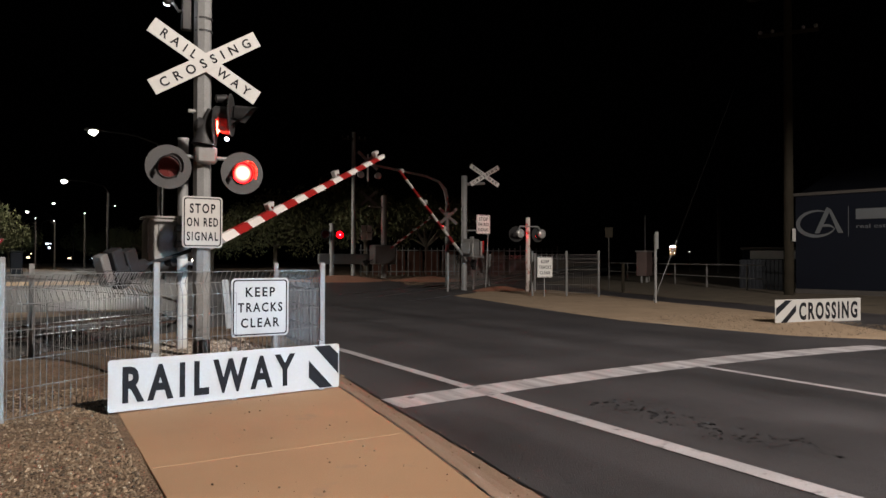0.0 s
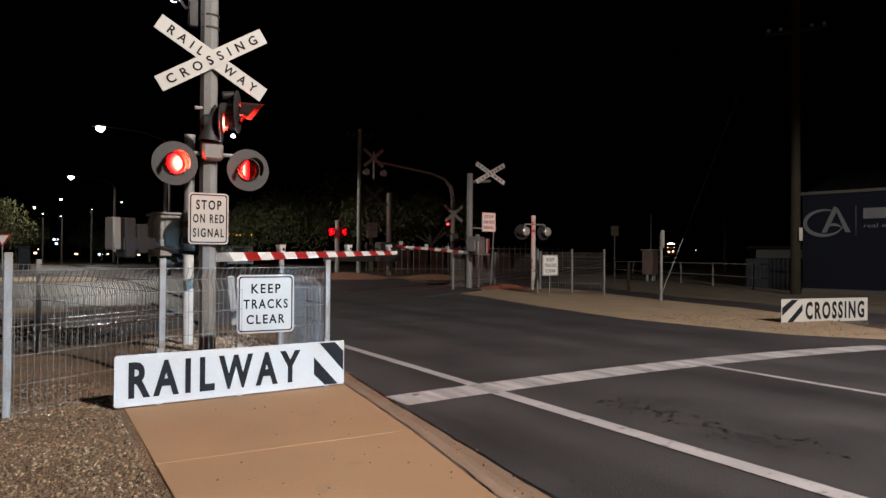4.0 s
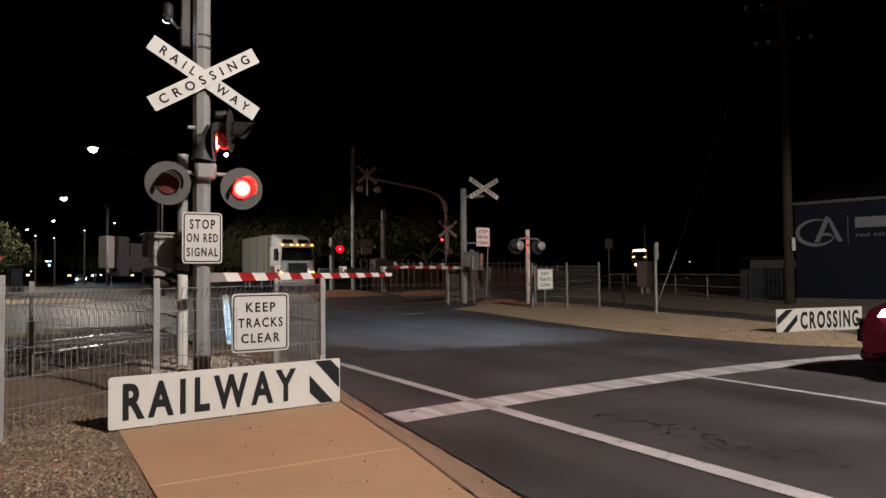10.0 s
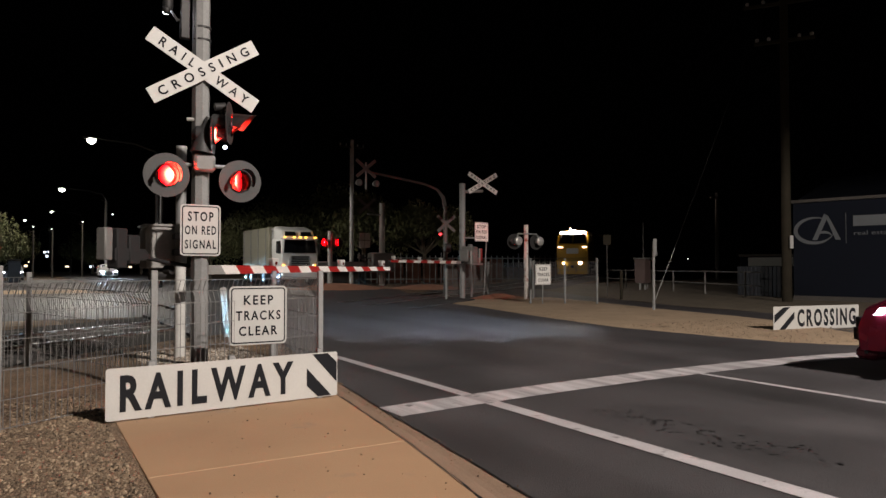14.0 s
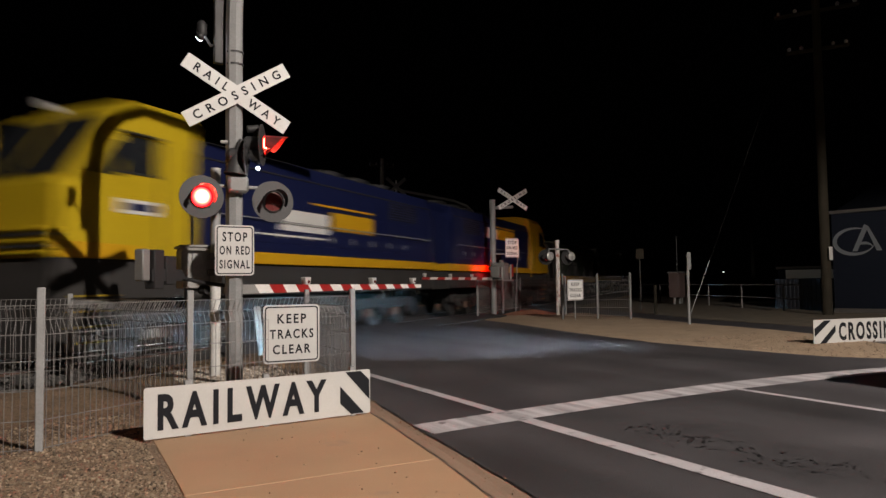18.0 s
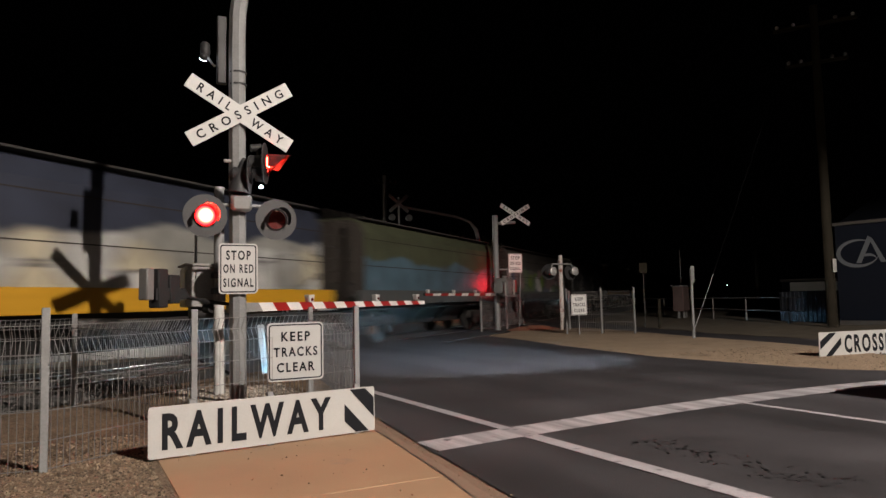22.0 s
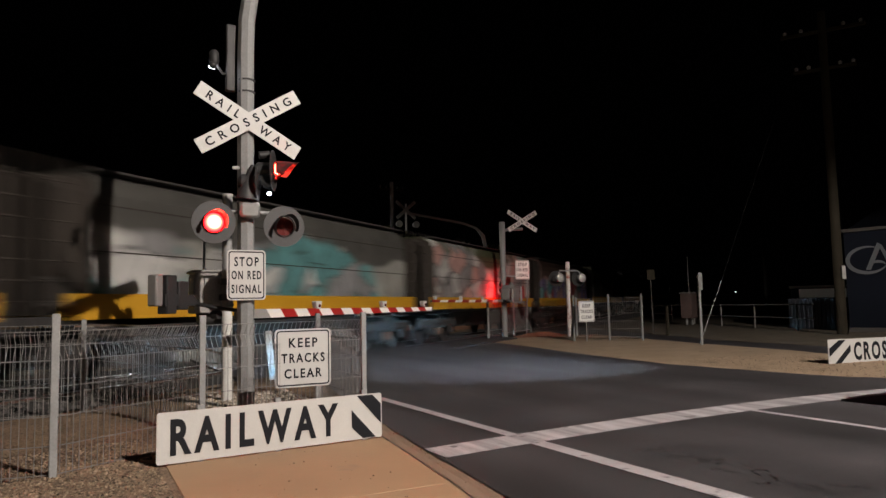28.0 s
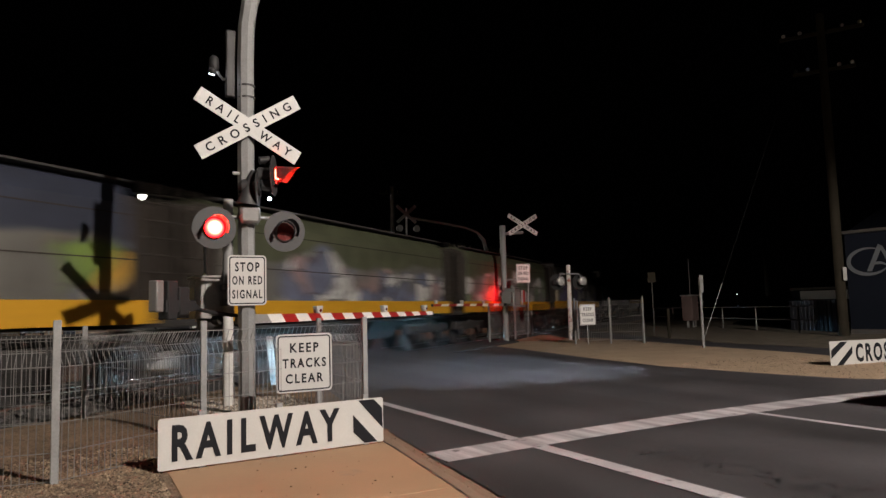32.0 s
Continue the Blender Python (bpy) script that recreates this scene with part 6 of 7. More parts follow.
part("fascia", box((0.0, -0.12, 1.31), (4.0, -0.02, 1.80), 0.02), SIGN_WHITE, shed)
part("roof", box((-0.5, -0.3, 1.85), (9.3, 4.3, 1.98), 0.03), POLE_GREY, shed)
part("roof_vent", box((3.2, 0.6, 1.98), (3.7, 1.0, 2.25), 0.04), POLE_GREY, shed)
SLAT_GREY = material("blue_grey_fence_sheet", (0.028, 0.033, 0.044), 0.7, 0, 0.25, 20, 0.1, 1)
slats = thing("slat_fence", (27.62, 20.16, 0), -108.3, "dark upright slat fence beside the shed", "fence")
for k in range(22):
    part("slat", box((0.13 * k, -0.012 - 0.02 * (k % 2), 0), (0.13 * k + 0.115, 0.012 - 0.02 * (k % 2), 1.27), 0.004), SLAT_GREY, slats)
for z in (0.3, 1.0):
    part("back_rail", box((0, 0.014, z), (2.86, 0.05, z + 0.06), 0.005), SLAT_GREY, slats)
far_box = thing("roadside_cabinet", (-0.85, 66.5, -0.03), 0, "dark roadside cabinet beyond the railway", "cabinet")
part("body", box((-0.45, -0.3, 0.0), (0.45, 0.3, 1.75), 0.06), SLAT_GREY, far_box)
part("cap", box((-0.5, -0.35, 1.75), (0.5, 0.35, 1.9), 0.05), POLE_GREY, far_box)
DIM = material("dim_weathered_steel", (0.05, 0.048, 0.045), 0.8, 0.1, 0.25, 30, 0.1, 2)
sg = thing("street_sign", (20.9, 21.5, 0), -30, "dull rear of a small street sign", "sign")
part("post", tube([(0, 0, 0), (0, 0, 2.6)], 0.022, 8), DIM, sg)
part("plate", box((-0.16, -0.03, 2.18), (0.16, -0.02, 2.6), 0.004), WOOD, sg)
bollard = thing("bollard", (19.8, 19.6, 0), 0, "short steel bollard by the side street", "bollard")
part("post", tube([(0, 0, -0.1), (0, 0, 1.1)], 0.06, 12), WOOD, bollard)

# mounds of reddish dirt by the far signals
MOUND = material("reddish_dirt", (0.30, 0.14, 0.085), 0.95, 0, 0.35, 40, 0.6, 1.5)


def mound(x, y, rx, ry, h, turn=0):
    bm = bmesh.new()
    rings, n = 7, 26
    prev = None
    for i in range(rings + 1):
        u = i / rings
        ring = []
        for k in range(n):
            a = 2 * math.pi * k / n
            w = 1 + 0.15 * noise.noise((math.cos(a) * 2 + x, math.sin(a) * 2, y))
            ring.append(bm.verts.new((rx * u * w * math.cos(a), ry * u * w * math.sin(a), h * math.cos(u * math.pi / 2) ** 1.2 - 0.05 * u + 0.02 * noise.noise((a * 3, u * 5, x)))))
        if prev:
            for k in range(n):
                bm.faces.new((prev[k], prev[(k + 1) % n], ring[(k + 1) % n], ring[k]))
        prev = ring
    bmesh.ops.remove_doubles(bm, verts=bm.verts, dist=1e-4)
    ob = tagged(part("dirt_mound", bm, MOUND, None), "low mound of reddish dirt", "dirt mound")
    ob.matrix_world = pose(x, y, -0.02, 0, 0, turn)


mound(16.3, 22.9, 1.5, 1.0, 0.2)
mound(15.2, 37.0, 3.2, 3.0, 0.35)
mound(20.5, 36.0, 2.2, 3.0, 0.25)

# ---- street lamps ----
POLE_TIMBER = material("pale_pole_timber", (0.045, 0.038, 0.032), 0.9, 0, 0.3, 30, 0.4, 2)
LUMINAIRE = glow("lit_street_luminaire", (1.0, 0.95, 0.85), 9.0)


def street_lamp(x, y, z, arm, power=0, size=1.0):
    sl = thing("street_lamp", (x + arm, y, 0), 0, "tall steel street lamp with a curved arm, lit", "street lamp", "street lamps along the road")
    part("pole", tube([(0, 0, 0), (0, 0, z - 1.2), (-0.1 * arm, 0, z - 0.4), (-0.4 * arm, 0, z - 0.05), (-arm, 0, z + 0.1)], [0.10, 0.08, 0.06, 0.05, 0.04], 10), LAMP_POLE, sl)
    head = part("lantern", box((-arm - 0.45, -0.15, z + 0.02), (-arm + 0.35, 0.15, z + 0.16), 0.04), LAMP_POLE, sl)
    part("luminaire", tube([(-arm, 0, z + 0.03), (-arm, 0, z - 0.02), (-arm + 0.03, 0, z - 0.16 * size), (-arm + 0.05, 0, z - 0.26 * size)], [0.2 * size, 0.27 * size, 0.20 * size, 0.05], 14), LUMINAIRE, head, "bright white luminaire")
    if power:
        lamp("street_light", "SPOT", (x, y, z - 0.6), (x + 0.6, y, 0), power, (1.0, 0.93, 0.82), 0.2, 168)


street_lamp(2.93, 42, 8.16, 3.6, 4000, 0.95)
street_lamp(3.25, 87.5, 9.86, 4.5, 2600, 1.3)
street_lamp(3.27, 125, 9.91, 4.5, 0, 0.8)
street_lamp(-0.35, 148, 9.77, 4.0, 0, 0.8)
street_lamp(14.3, 149, 11.5, -4.0, 0, 0.5)
street_lamp(0.74, 112, 6.85, -1.5, 0, 0.26)
street_lamp(4.0, 150, 8.4, -2.0, 0, 0.35)
street_lamp(7.3, 120, 8.2, -1.5, 0, 0.3)
for x, h in ((5.81, 6.6), (2.63, 5.7), (8.28, 9.6), (0.64, 5.6)):
    pp = thing("power_pole", (x, 95, 0), 0, "slim timber power pole beside the far road", "power pole", "power poles down the road")
    part("pole", tube([(0, 0, -0.1), (0, 0, h)], [0.12, 0.09], 10), POLE_TIMBER, pp)
    part("lamp_bracket", tube([(0, 0, h - 0.3), (-0.5, 0, h - 0.1)], 0.03, 6), POLE_TIMBER, pp)

give = thing("give_way_sign", (-1.6, 45, 0), 0, "red and white triangular give way sign on a post", "road sign")
part("post", tube([(0, 0.03, 0), (0, 0.03, 2.35)], 0.03, 8), GALV, give)
tri = part("plate", prism([(-0.42, 2.32), (0.0, 1.6), (0.42, 2.32)], -0.004, 0.004), RED_BAND, give, "red triangular plate", smooth=False)
part("centre", prism([(-0.29, 2.25), (0.0, 1.75), (0.29, 2.25)], -0.008, -0.005), SIGN_WHITE, tri, "white centre", smooth=False)
guide = thing("road_sign", (5.54, 60, 0), 0, "two small pale plates on a road sign post", "road sign")
part("post", tube([(0, 0.03, 0), (0, 0.03, 2.2)], 0.03, 8), GALV, guide)
part("plate", box((-0.32, -0.01, 1.45), (0.22, 0.01, 1.95), 0.004), SIGN_WHITE, guide)
part("plate", box((0.30, -0.01, 1.55), (0.74, 0.01, 1.95), 0.004), RED_BAND, guide)

# added block whose glowing panes stand for scattered far lights
FAR_COOL_LIGHT = glow("cool_far_light", (0.75, 0.85, 1.0), 3.0)
FAR_WARM_LIGHT = glow("warm_far_light", (1.0, 0.75, 0.5), 2.0)
shops = thing("far_light_block", (-2, 190, 0), 0, "added low dark block carrying a few far points of light", "building")
part("wall", box((-8, 0, 0), (60, 9, 5.2), 0.05), WALL_DARK, shops)
part("awning", box((-8, -1.6, 3.0), (60, 0.0, 3.2), 0.03), WALL_DARK, shops)
for x, z, w, h, m in ((5.4, 4.5, 0.6, 0.4, FAR_COOL_LIGHT), (6.3, 4.6, 0.35, 0.3, FAR_COOL_LIGHT), (5.9, 3.5, 0.5, 0.5, FAR_COOL_LIGHT), (1.5, 1.2, 0.7, 0.5, FAR_WARM_LIGHT), (2.3, 2.2, 0.3, 0.3, FAR_WARM_LIGHT), (10.0, 1.1, 0.8, 0.4, FAR_WARM_LIGHT), (15.0, 1.0, 1.2, 0.5, FAR_COOL_LIGHT), (17.0, 1.2, 0.5, 0.3, FAR_WARM_LIGHT), (24.0, 1.0, 0.7, 0.4, FAR_WARM_LIGHT)):
    part("window", box((x, -0.03, z), (x + w, 0.0, z + h), 0.01), m, shops, "glowing pane for a far point of light")

# ---- trees ----
LEAF = material("gum_leaves", (0.120, 0.125, 0.055), 0.65, 0, 0.45, 3, 0.1, 0.5)
BARK = material("grey_bark", (0.16, 0.13, 0.10), 0.9, 0, 0.3, 20, 0.5, 2)


def tree(x, y, h, r, seed, leaves=9500, squash=0.75, low=0.25):
    rnd = random.Random(seed)
    e = thing("tree", (x, y, 0), rnd.random() * 360, "broad leafy tree lit dimly by street lamps", "tree", "trees along the railway")
    limbs = bmesh.new()
    tube([(0, 0, -0.1), (0.05, 0, h * 0.2), (0.1, 0.05, h * 0.45)], [0.035 * h, 0.028 * h, 0.02 * h], 9, limbs)
    clumps = []
    for k in range(15):
        a, u = rnd.random() * 6.28, rnd.random()
        cr = r * (0.35 + 0.6 * rnd.random())
        c = Vector((cr * math.cos(a), cr * math.sin(a), h * (low + 0.18 + (0.62 - low) * u + 0.12 * (1 - cr / r))))
        clumps.append((c, r * (0.28 + 0.2 * rnd.random())))
        tube([(0.08, 0.03, h * 0.35), (c.x * 0.5, c.y * 0.5, (h * 0.4 + c.z) / 2), c], [0.016 * h, 0.01 * h, 0.004 * h], 6, limbs)
    part("trunk", limbs, BARK, e)
    verts, faces = [], []
    for k in range(leaves):
        c, cr = clumps[k % len(clumps)]
        d = Vector((rnd.gauss(0, 1), rnd.gauss(0, 1), rnd.gauss(0, squash))).normalized() * cr * (0.45 + 0.65 * rnd.random() ** 0.6)
        p = c + d
        s = 0.0105 * h * (0.7 + rnd.random())
        m = Euler((rnd.random() * 6, rnd.random() * 6, rnd.random() * 6)).to_matrix()
        i = len(verts)
        for q in ((-1.6, 0, 0), (0, -0.7, 0.1), (1.6, 0, 0), (0, 0.7, -0.1)):
            verts.append(p + m @ (Vector(q) * s))
        faces += [(i, i + 1, i + 2, i + 3)]
    me = bpy.data.meshes.new("crown")
    me.from_pydata(verts, [], faces)
    part("crown", me, LEAF, e, "dense olive green leaves", smooth=False)
    return e


tree(19.2, 62, 6.6, 4.9, 1)
tree(14.5, 66, 5.2, 3.6, 2, 4000)
tree(25.5, 56, 8.0, 4.2, 3, 9000)
tree(30.5, 54, 6.8, 3.4, 4)
tree(-5.5, 92, 7.5, 4.6, 6)
tree(-2.5, 118, 6.0, 3.6, 7)
tree(9.5, 130, 6.5, 4.0, 8)
tree(15.5, 118, 7.0, 4.4, 9)
tree(21.0, 105, 7.5, 5.0, 10)
tree(-12, 100, 8.0, 5.0, 11)
# ---- vehicles ----
CAR_RED = material("deep_red_car_paint", (0.135, 0.009, 0.028), 0.25, 0.2, 0.05, 40, 0.0, 2)
CAR_WHITE = material("white_truck_paint", (0.78, 0.78, 0.77), 0.4, 0, 0.08, 20, 0.02, 1)
TYRE = material("tyre_rubber", (0.02, 0.02, 0.02), 0.85, 0, 0.2, 60, 0.1, 4)
RIM = material("alloy_rim", (0.5, 0.5, 0.52), 0.3, 0.9, 0.1, 30, 0.0, 4)
BEAM = glow("headlamp_beam_source", (0.80, 0.88, 1.0), 6.5e6)
SPILL = glow("headlamp_spill_source", (0.35, 0.70, 1.0), 4.2e6)
DRL = glow("headlamp_lens_lit", (0.85, 0.9, 1.0), 25.0)
AMBER = glow("amber_cab_lamp", (1.0, 0.42, 0.06), 5.0)
TAIL = glow("tail_lamp_lit", (1.0, 0.05, 0.04), 12.0)
TRUCK_LAMP = glow("truck_headlamp", (1.0, 0.93, 0.8), 30.0)


def road_wheel(parent, x, y, r, w):
    wh = part("wheel", tube([(x - w / 2, y, r), (x - w * 0.4, y, r), (x + w * 0.4, y, r), (x + w / 2, y, r)], [r * 0.93, r, r, r * 0.93], 24), TYRE, parent)
    part("rim", tube([(x - w / 2 - 0.01, y, r), (x + w / 2 + 0.01, y, r)], r * 0.62, 16), RIM, wh)


def lamp_slot(parent, x, z, high, wide, low, top, half, mat, aim=0.0):
    """A small bright source set back in a black slot that shapes its beam."""
    part("beam_source", box((x - wide / 2, -0.17, z), (x + wide / 2, -0.165, z + high)), mat, parent, "bright lamp in a slot")
    x += aim
    for lo, hi in (((x - half - 0.02, -0.03, top), (x + half + 0.02, 0.03, top + 0.05)),
                   ((x - half - 0.02, -0.172, top + 0.03), (x + half + 0.02, -0.03, top + 0.05)),
                   ((x - half - 0.02, -0.01, low - 0.05), (x + half + 0.02, 0.03, low)),
                   ((x - half - 0.02, -0.172, low - 0.07), (x + half + 0.02, 0.03, low - 0.05)),
                   ((x - half - 0.02, -0.172, low - 0.05), (x - half, 0.03, top + 0.03)),
                   ((x + half, -0.172, low - 0.05), (x + half + 0.02, 0.03, top + 0.03)),
                   ((x - half - 0.02, -0.19, low - 0.05), (x + half + 0.02, -0.172, top + 0.03))):
        part("lamp_shield", box(lo, hi), BLACK, parent, smooth=False)


def sedan(name, paint, label, beams=True):
    """A hatchback facing +y, its nose at y = 0."""
    e = thing(name, (0, 0, 0), 0, label, "car")
    side = [(0.02, 0.30), (0.0, 0.55), (0.07, 0.79), (0.32, 0.90), (1.15, 0.99), (1.95, 1.42), (2.6, 1.50), (3.5, 1.44), (4.15, 1.10), (4.35, 0.95), (4.38, 0.40), (4.2, 0.28)]
    bm = bmesh.new()
    xs_ = [-0.88, -0.80, -0.6, 0.0, 0.6, 0.80, 0.88]
    rows = []
    for x in xs_:
        u = abs(x) / 0.88
        row = []
        for y, z in side:
            ny = y + (0.10 * u ** 3 if y < 1.0 else 0) - (0.2 * u ** 3 if y > 3.9 else 0)
            row.append(bm.verts.new((x * (1 - 0.22 * max(0, z - 0.95) / 0.55), -ny, z - (0.06 * u ** 4 if z > 0.7 else 0))))
        rows.append(row)
    for a, b in zip(rows, rows[1:]):
        for k in range(len(side) - 1):
            if k < 2 and abs(a[0].co.x) < 0.85 and abs(b[0].co.x) < 0.85:
                continue
            bm.faces.new((a[k], a[k + 1], b[k + 1], b[k]))
        bm.faces.new((a[-1], a[0], b[0], b[-1]))
    bm.faces.new(rows[0][::-1])
    bm.faces.new(rows[-1])
    body = part("body", bm, paint, e, "painted car body")
    part("windscreen", hull_xyz([(-0.62, -1.24, 1.015), (0.62, -1.24, 1.015), (0.55, -1.93, 1.405), (-0.55, -1.93, 1.405)], 0.012), GLASS_DARK, e)
    for s in (-1, 1):
        part("side_window", hull_xyz([(s * 0.872, -1.5, 1.0), (s * 0.872, -3.6, 1.02), (s * 0.80, -3.3, 1.36), (s * 0.80, -2.0, 1.38)], 0.02), GLASS_DARK, e)
        for y in (-0.85, -3.5):
            road_wheel(e, s * 0.80, y, 0.33, 0.21)
        part("wheel_arch", tube([(s * 0.80, -0.85, 0.34), (s * 0.895, -0.85, 0.34)], 0.39, 24), BLACK, e)
        part("wheel_arch", tube([(s * 0.80, -3.5, 0.34), (s * 0.895, -3.5, 0.34)], 0.39, 24), BLACK, e)
        hl = part("headlight", hull_xyz([(s * 0.56, -0.06, 0.66), (s * 0.82, -0.24, 0.70), (s * 0.84, -0.40, 0.80), (s * 0.55, -0.16, 0.755)], 0.05), DRL, e, "slim headlight, lit")
        if beams:
            # dipped beam: a small bright source set back in a slot
            lamp_slot(hl, s * 0.55, 0.597, 0.006, 0.02, 0.578, 0.594, 0.07, BEAM, -0.05)
            lamp_slot(hl, s * 0.52, 0.47, 0.004, 0.03, 0.461, 0.4795, 0.11, SPILL, -0.085)
        part("tail_light", box((s * 0.7 - 0.14, -4.37, 0.82), (s * 0.7 + 0.14, -4.30, 0.98), 0.02), TAIL, e)
        part("mirror", box((s * 0.98 - 0.1, -1.62, 0.98), (s * 0.98 + 0.1, -1.5, 1.10), 0.03), paint, e)
        part("headlight_wing", hull_xyz([(s * 0.86, -0.19, 0.68), (s * 0.905, -0.36, 0.69), (s * 0.905, -0.44, 0.77), (s * 0.86, -0.24, 0.76)], 0.04), DRL, e, "headlight wrapped round the wing, lit")
        part("air_intake", hull_xyz([(s * 0.66, 0.012, 0.24), (s * 0.885, -0.20, 0.26), (s * 0.885, -0.20, 0.46), (s * 0.70, 0.0, 0.44)], 0.03), BLACK, e, "black corner air intake")
        part("door_seam", hull_xyz([(s * 0.893, -1.30, 0.35), (s * 0.893, -1.32, 0.35), (s * 0.875, -1.47, 0.95), (s * 0.875, -1.45, 0.95)], 0.008), BLACK, e)
        part("sill_trim", box((s * 0.87 - 0.03, -3.1, 0.20), (s * 0.87 + 0.03, -1.25, 0.32), 0.02), BLACK, e)
    part("inner_panel", box((-0.8, -0.45, 0.28), (0.8, -0.40, 0.74)), paint, e)
    part("bumper_bar", box((-0.34, -0.30, 0.30), (0.34, 0.0, 0.72), 0.03), paint, e)
    part("grille", box((-0.3, -0.04, 0.36), (0.3, 0.012, 0.60), 0.02), BLACK, e)
    part("number_plate", box((-0.19, 0.0, 0.42), (0.19, 0.025, 0.53), 0.004), SIGN_WHITE, e)
    part("lower_bumper", box((-0.8, -0.25, 0.18), (0.8, 0.0, 0.33), 0.05), paint, e)
    return e


red_car = sedan("car", CAR_RED, "dark red hatchback with its headlights on, at the stop line")
far_car = sedan("car", CAR_WHITE, "pale car far down the road with headlights on")
side_car = sedan("car", material("dark_car_paint", (0.02, 0.022, 0.028), 0.3, 0.2, 0.05, 40, 0.0, 2), "dark far car with bluish headlights beyond the railway", False)

truck = thing("semi_trailer_truck", (15.9, 47.6, 0), 180, "white cab-over semi-trailer truck with amber roof lamps", "truck")
def softened(bm, r):
    bmesh.ops.bevel(bm, geom=bm.edges[:], offset=r, segments=4, affect="EDGES", profile=0.5)
    return bm


cab = part("cab", softened(hull([(-1.25, [(-2.3, 0.9), (0, 0.9), (0.02, 2.2), (-0.12, 3.2), (-2.3, 3.2)]), (1.25, [(-2.3, 0.9), (0, 0.9), (0.02, 2.2), (-0.12, 3.2), (-2.3, 3.2)])]), 0.16), CAR_WHITE, truck, "white driver's cab")
part("wind_deflector", softened(hull([(-1.18, [(-2.3, 2.9), (-0.18, 2.9), (-0.55, 3.72), (-2.2, 4.05)]), (1.18, [(-2.3, 2.9), (-0.18, 2.9), (-0.55, 3.72), (-2.2, 4.05)])]), 0.2), CAR_WHITE, truck, "rounded white roof fairing")
part("grille_surround", prism([(-0.86, 0.9), (0.86, 0.9), (0.70, 1.95), (-0.70, 1.95)], -0.05, 0.03, 0.02), RIM, truck, "bright grille surround")
for x in (-1.27, 1.27):
    part("side_window", box((x - 0.012, -1.15, 2.15), (x + 0.012, -0.25, 2.95), 0.005), GLASS_DARK, cab)
    part("exhaust_stack", tube([(x * 0.86, -2.5, 0.9), (x * 0.86, -2.5, 3.9)], 0.08, 12), RIM, truck, "bright exhaust stack")
part("windscreen", hull_xyz([(-1.12, 0.05, 2.15), (1.12, 0.05, 2.15), (1.05, -0.06, 3.02), (-1.05, -0.06, 3.02)], 0.03), GLASS_DARK, cab)
for x in (-0.55, 0.55):
    part("roof_window", hull_xyz([(x - 0.40, -0.28, 3.30), (x + 0.40, -0.28, 3.30), (x + 0.36, -0.45, 3.60), (x - 0.36, -0.45, 3.60)], 0.06), GLASS_DARK, cab, "dark roof window")
part("sun_visor", box((-1.2, -0.05, 3.02), (1.2, 0.22, 3.12), 0.02), CAR_WHITE, cab)
part("grille", box((-0.62, -0.02, 0.95), (0.62, 0.06, 1.95), 0.06), BLACK, truck, "black radiator grille")
for k in range(6):
    part("grille_bar", box((-0.6, 0.06, 1.05 + 0.15 * k), (0.6, 0.08, 1.08 + 0.15 * k), 0.004), RIM, truck)
part("bumper", box((-1.25, -0.1, 0.4), (1.25, 0.15, 0.88), 0.06), CAR_WHITE, truck)
for x in (-0.95, 0.95):
    part("headlight", box((x - 0.22, 0.02, 0.98), (x + 0.22, 0.08, 1.2), 0.03), TRUCK_LAMP if x < 0 else LAMP_GLASS, truck)
    part("indicator", box((x * 1.2 - 0.1, 0.03, 1.25), (x * 1.2 + 0.1, 0.08, 1.36), 0.02), AMBER, truck)
    part("mirror", box((x * 1.45 - 0.12, -0.25, 2.1), (x * 1.45 + 0.12, -0.15, 2.75), 0.03), BLACK, truck)
for x in (-1.05, -0.4, 0.0, 0.4, 1.05):
    part("roof_lamp", box((x - 0.09, 0.0, 3.14), (x + 0.09, 0.1, 3.24), 0.02), AMBER, truck, "amber roof lamp")
part("trailer", box((-1.25, -9.6, 1.25), (1.25, -2.9, 4.0), 0.05), material("cream_trailer_panel", (0.30, 0.285, 0.22), 0.6, 0, 0.1, 8, 0.05, 0.6), truck, "cream box trailer")
for k in range(4):
    part("trailer_rib", box((1.25, -9.3 + 1.9 * k, 1.3), (1.29, -9.2 + 1.9 * k, 3.95), 0.01), GALV, truck)
part("chassis", box((-0.5, -9.6, 0.8), (0.5, -0.5, 1.25), 0.03), DARK_STEEL, truck)
for y in (-0.9, -4.4, -7.6, -8.8):
    for s in (-1, 1):
        road_wheel(truck, s * 1.0, y, 0.5, 0.35)
# ---- what moves ----
def on_track(q, t):
    s = q - SPEED * t
    return pose(*rail_place(s, TRACK, 0.045 + grade(s)), 0, 0, RAIL_TURN)


BOOM_LIFT = [(0, 19.7), (0.6, 16.4), (1.2, 13.0), (1.8, 10.1), (2.4, 7.3), (3.0, 5.0), (3.5, 2.85), (4.2, 0.55), (4.7, 0.0), (32, 0.0)]


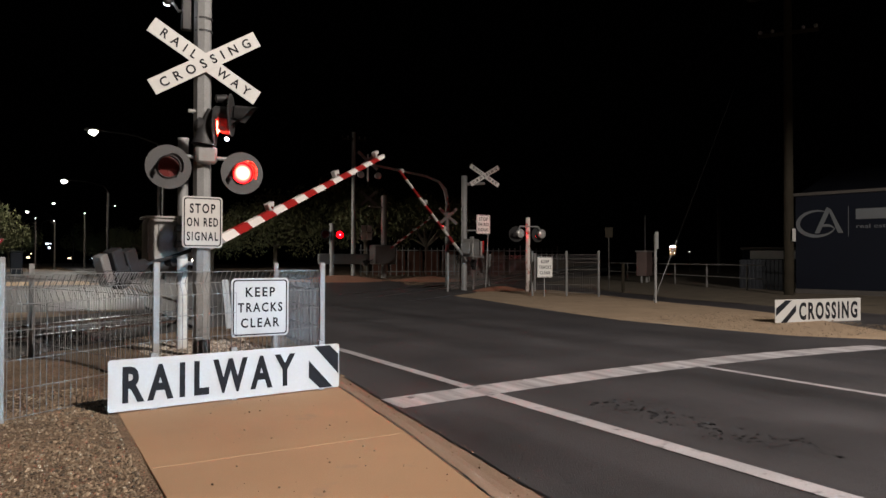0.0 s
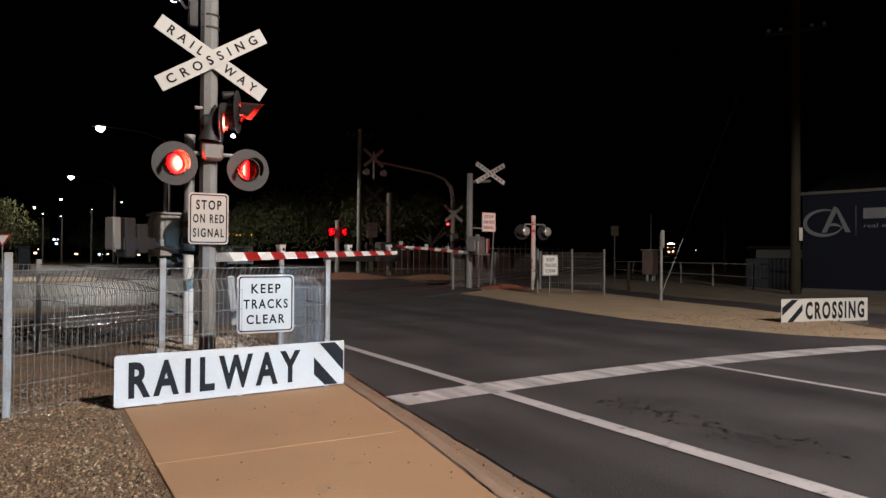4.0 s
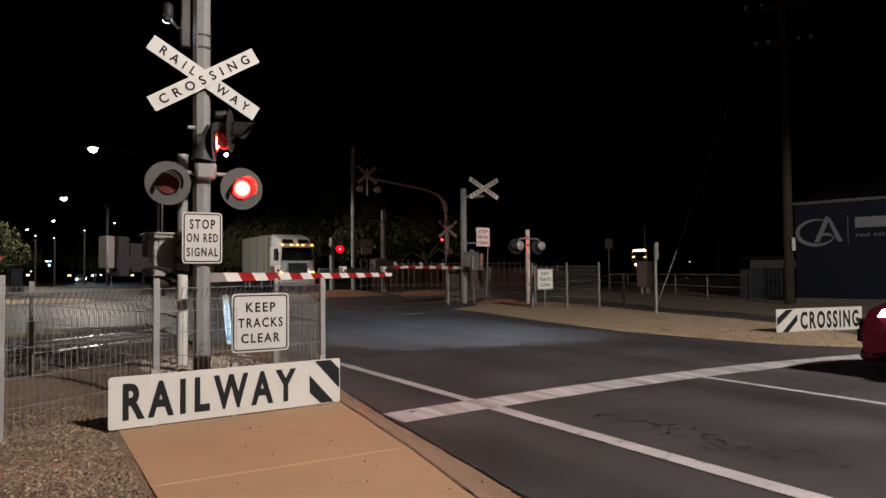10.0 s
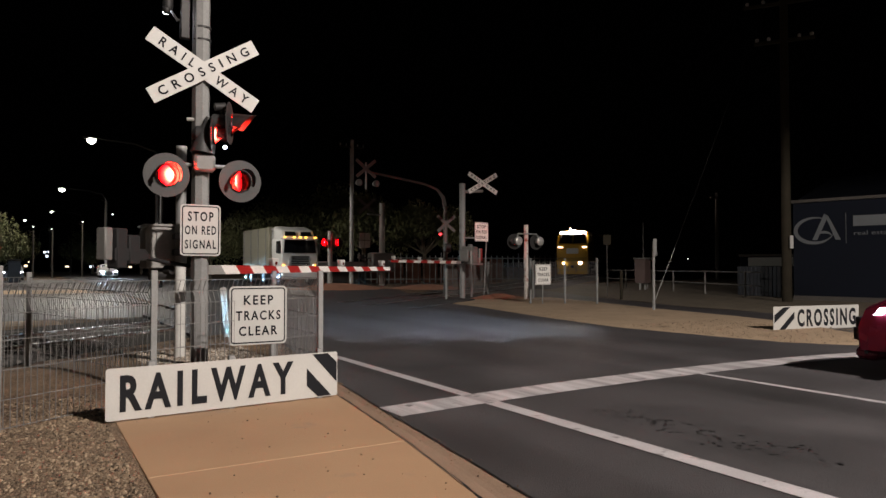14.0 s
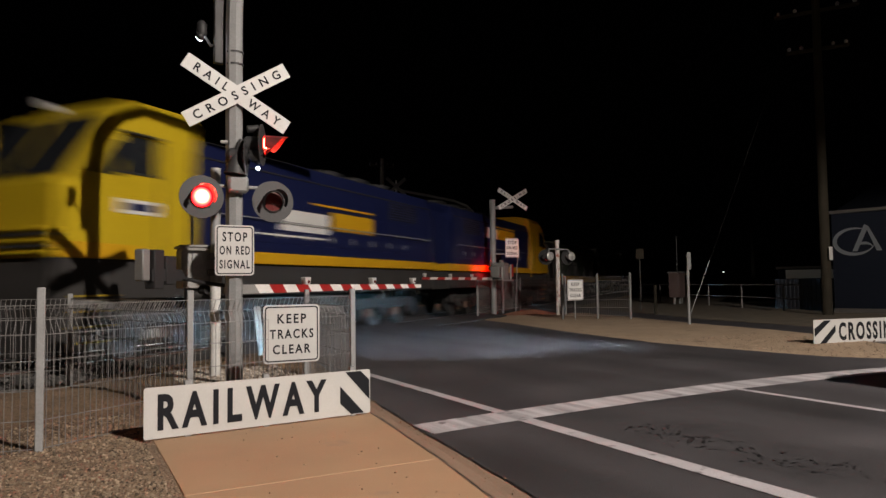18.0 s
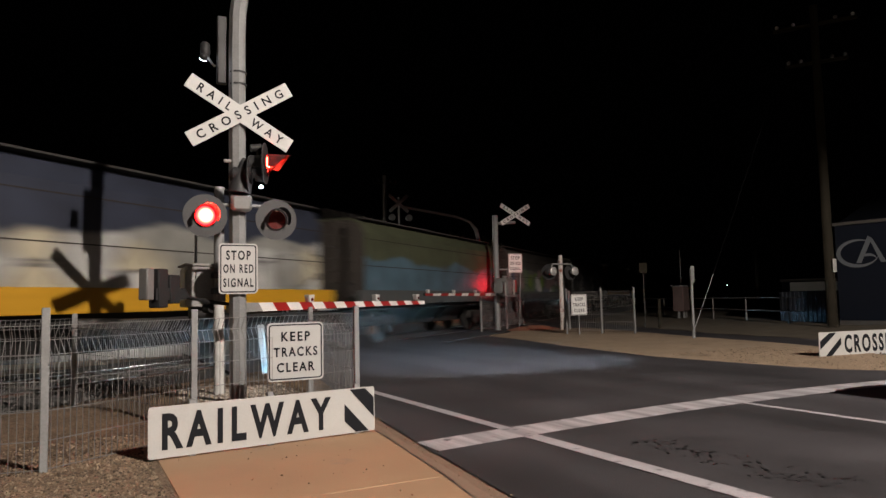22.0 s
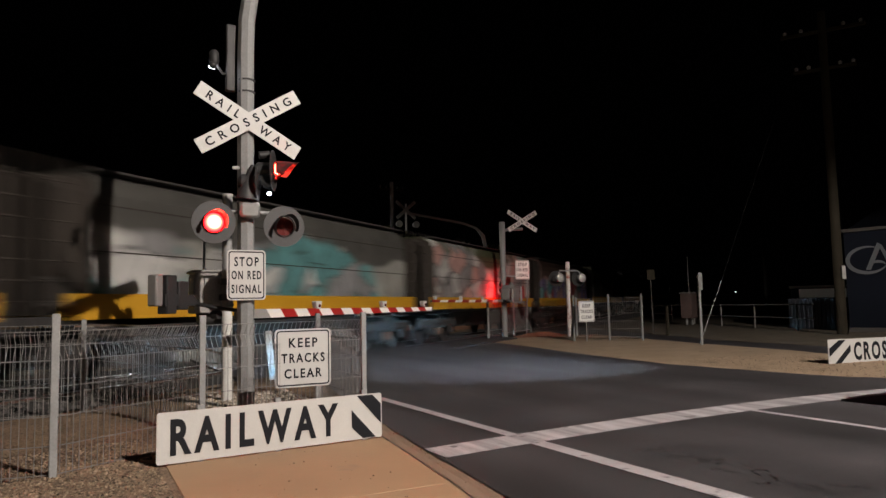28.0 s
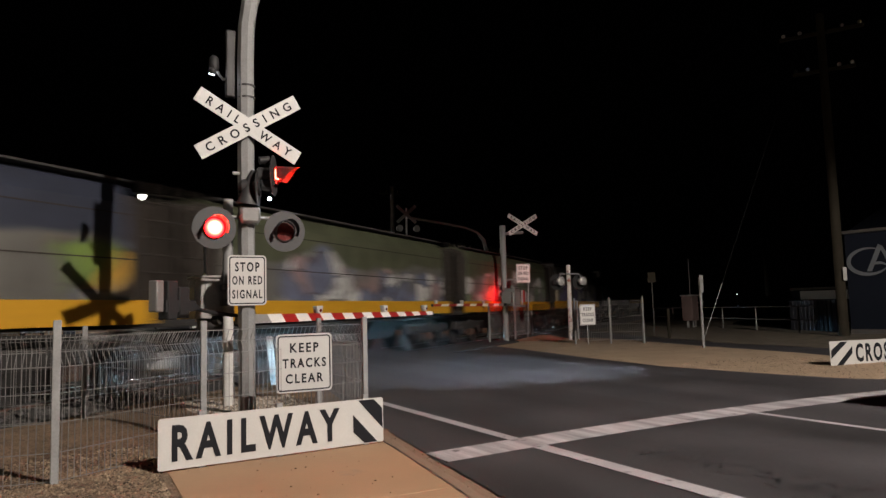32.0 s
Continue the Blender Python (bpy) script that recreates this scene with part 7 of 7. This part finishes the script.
def motions():
    for ob, q in TRAIN:
        walk(ob, [(2.0 * k, on_track(q, 2.0 * k)) for k in range(17)])
    walk(near_boom, [(t, pose(BOOM[0], BOOM[1], 1.215, 0, 0, RAIL_TURN) @ pose(0, 0, 0, 0, -a, 0)) for t, a in BOOM_LIFT])
    for arm, at, turn, lift in ((far_boom, (14.3, 22.55, 1.42), RAIL_TURN + 180, 1.15), (third_boom, (20.3, 41.6, 1.7), -12, 1.85)):
        walk(arm, [(t, pose(*at, 0, 0, turn) @ pose(0, 0, 0, 0, -a * lift, 0)) for t, a in BOOM_LIFT])
    walk(red_car, [(t, pose(8.7, y, 0.05)) for t, y in ((0, -14.5), (5, -13.0), (6.5, -10.8), (7.3, -5.0), (7.8, 0.0), (8.2, 2.65), (8.6, 3.85), (9.0, 4.24), (9.5, 4.31), (12, 4.31), (32, 4.31))])
    walk(far_car, [(t, pose(7.6, y, 0.03, 0, 0, 180)) for t, y in ((0, 330), (6, 215), (9, 150), (13, 92), (16.5, 62), (19, 50), (21, 47), (32, 47))])
    walk(side_car, [(t, pose(x, 74.0, 0.03, 0, 0, 180)) for t, x in ((0, -22.0), (11.2, -22.0), (12.0, -5.5), (12.5, -1.0), (13.0, -0.75), (14.0, -1.1), (14.4, -1.4), (18, -4.0), (32, -4.0))])
    walk(truck, [(t, pose(x, y, 0.03, 0, 0, 180)) for t, x, y in ((0, 17.0, 92.0), (3.5, 16.7, 69), (6, 16.4, 58.0), (7.5, 16.1, 52.2), (9, 15.9, 47.6), (11, 15.8, 45.6), (13, 15.75, 45.0), (32, 15.75, 45.0))])
    turns = [(0, 180.0)]
    for k in range(32):
        turns += [(k + 0.30 + j * 0.03, 180.0 + 60 * j) for j in range(4)] + [(k + 0.83 + j * 0.03, 60.0 * j) for j in range(4)]
    walk(strobe, [(t, pose(-0.37, 0.07, 4.03, 0, 0, a)) for t, a in turns + [(32, 180.0)]])
    half = 0.715
    for ob, phase in FLASHERS:
        lit = phase == 0
        rows = [(0, pose(0, 0, 0, 0, 0, 0 if lit else 180))]
        angle, t = (0 if lit else 180), 0.385
        while t < 32:
            for k in range(4):
                rows.append((t + k / 30, pose(0, 0, 0, 0, 0, angle + 60 * k)))
            angle += 180
            t += half
        rows = [r for r in rows if r[0] <= 31.95]
        rows.append((32, rows[-1][1]))
        walk(ob, rows)


motions()
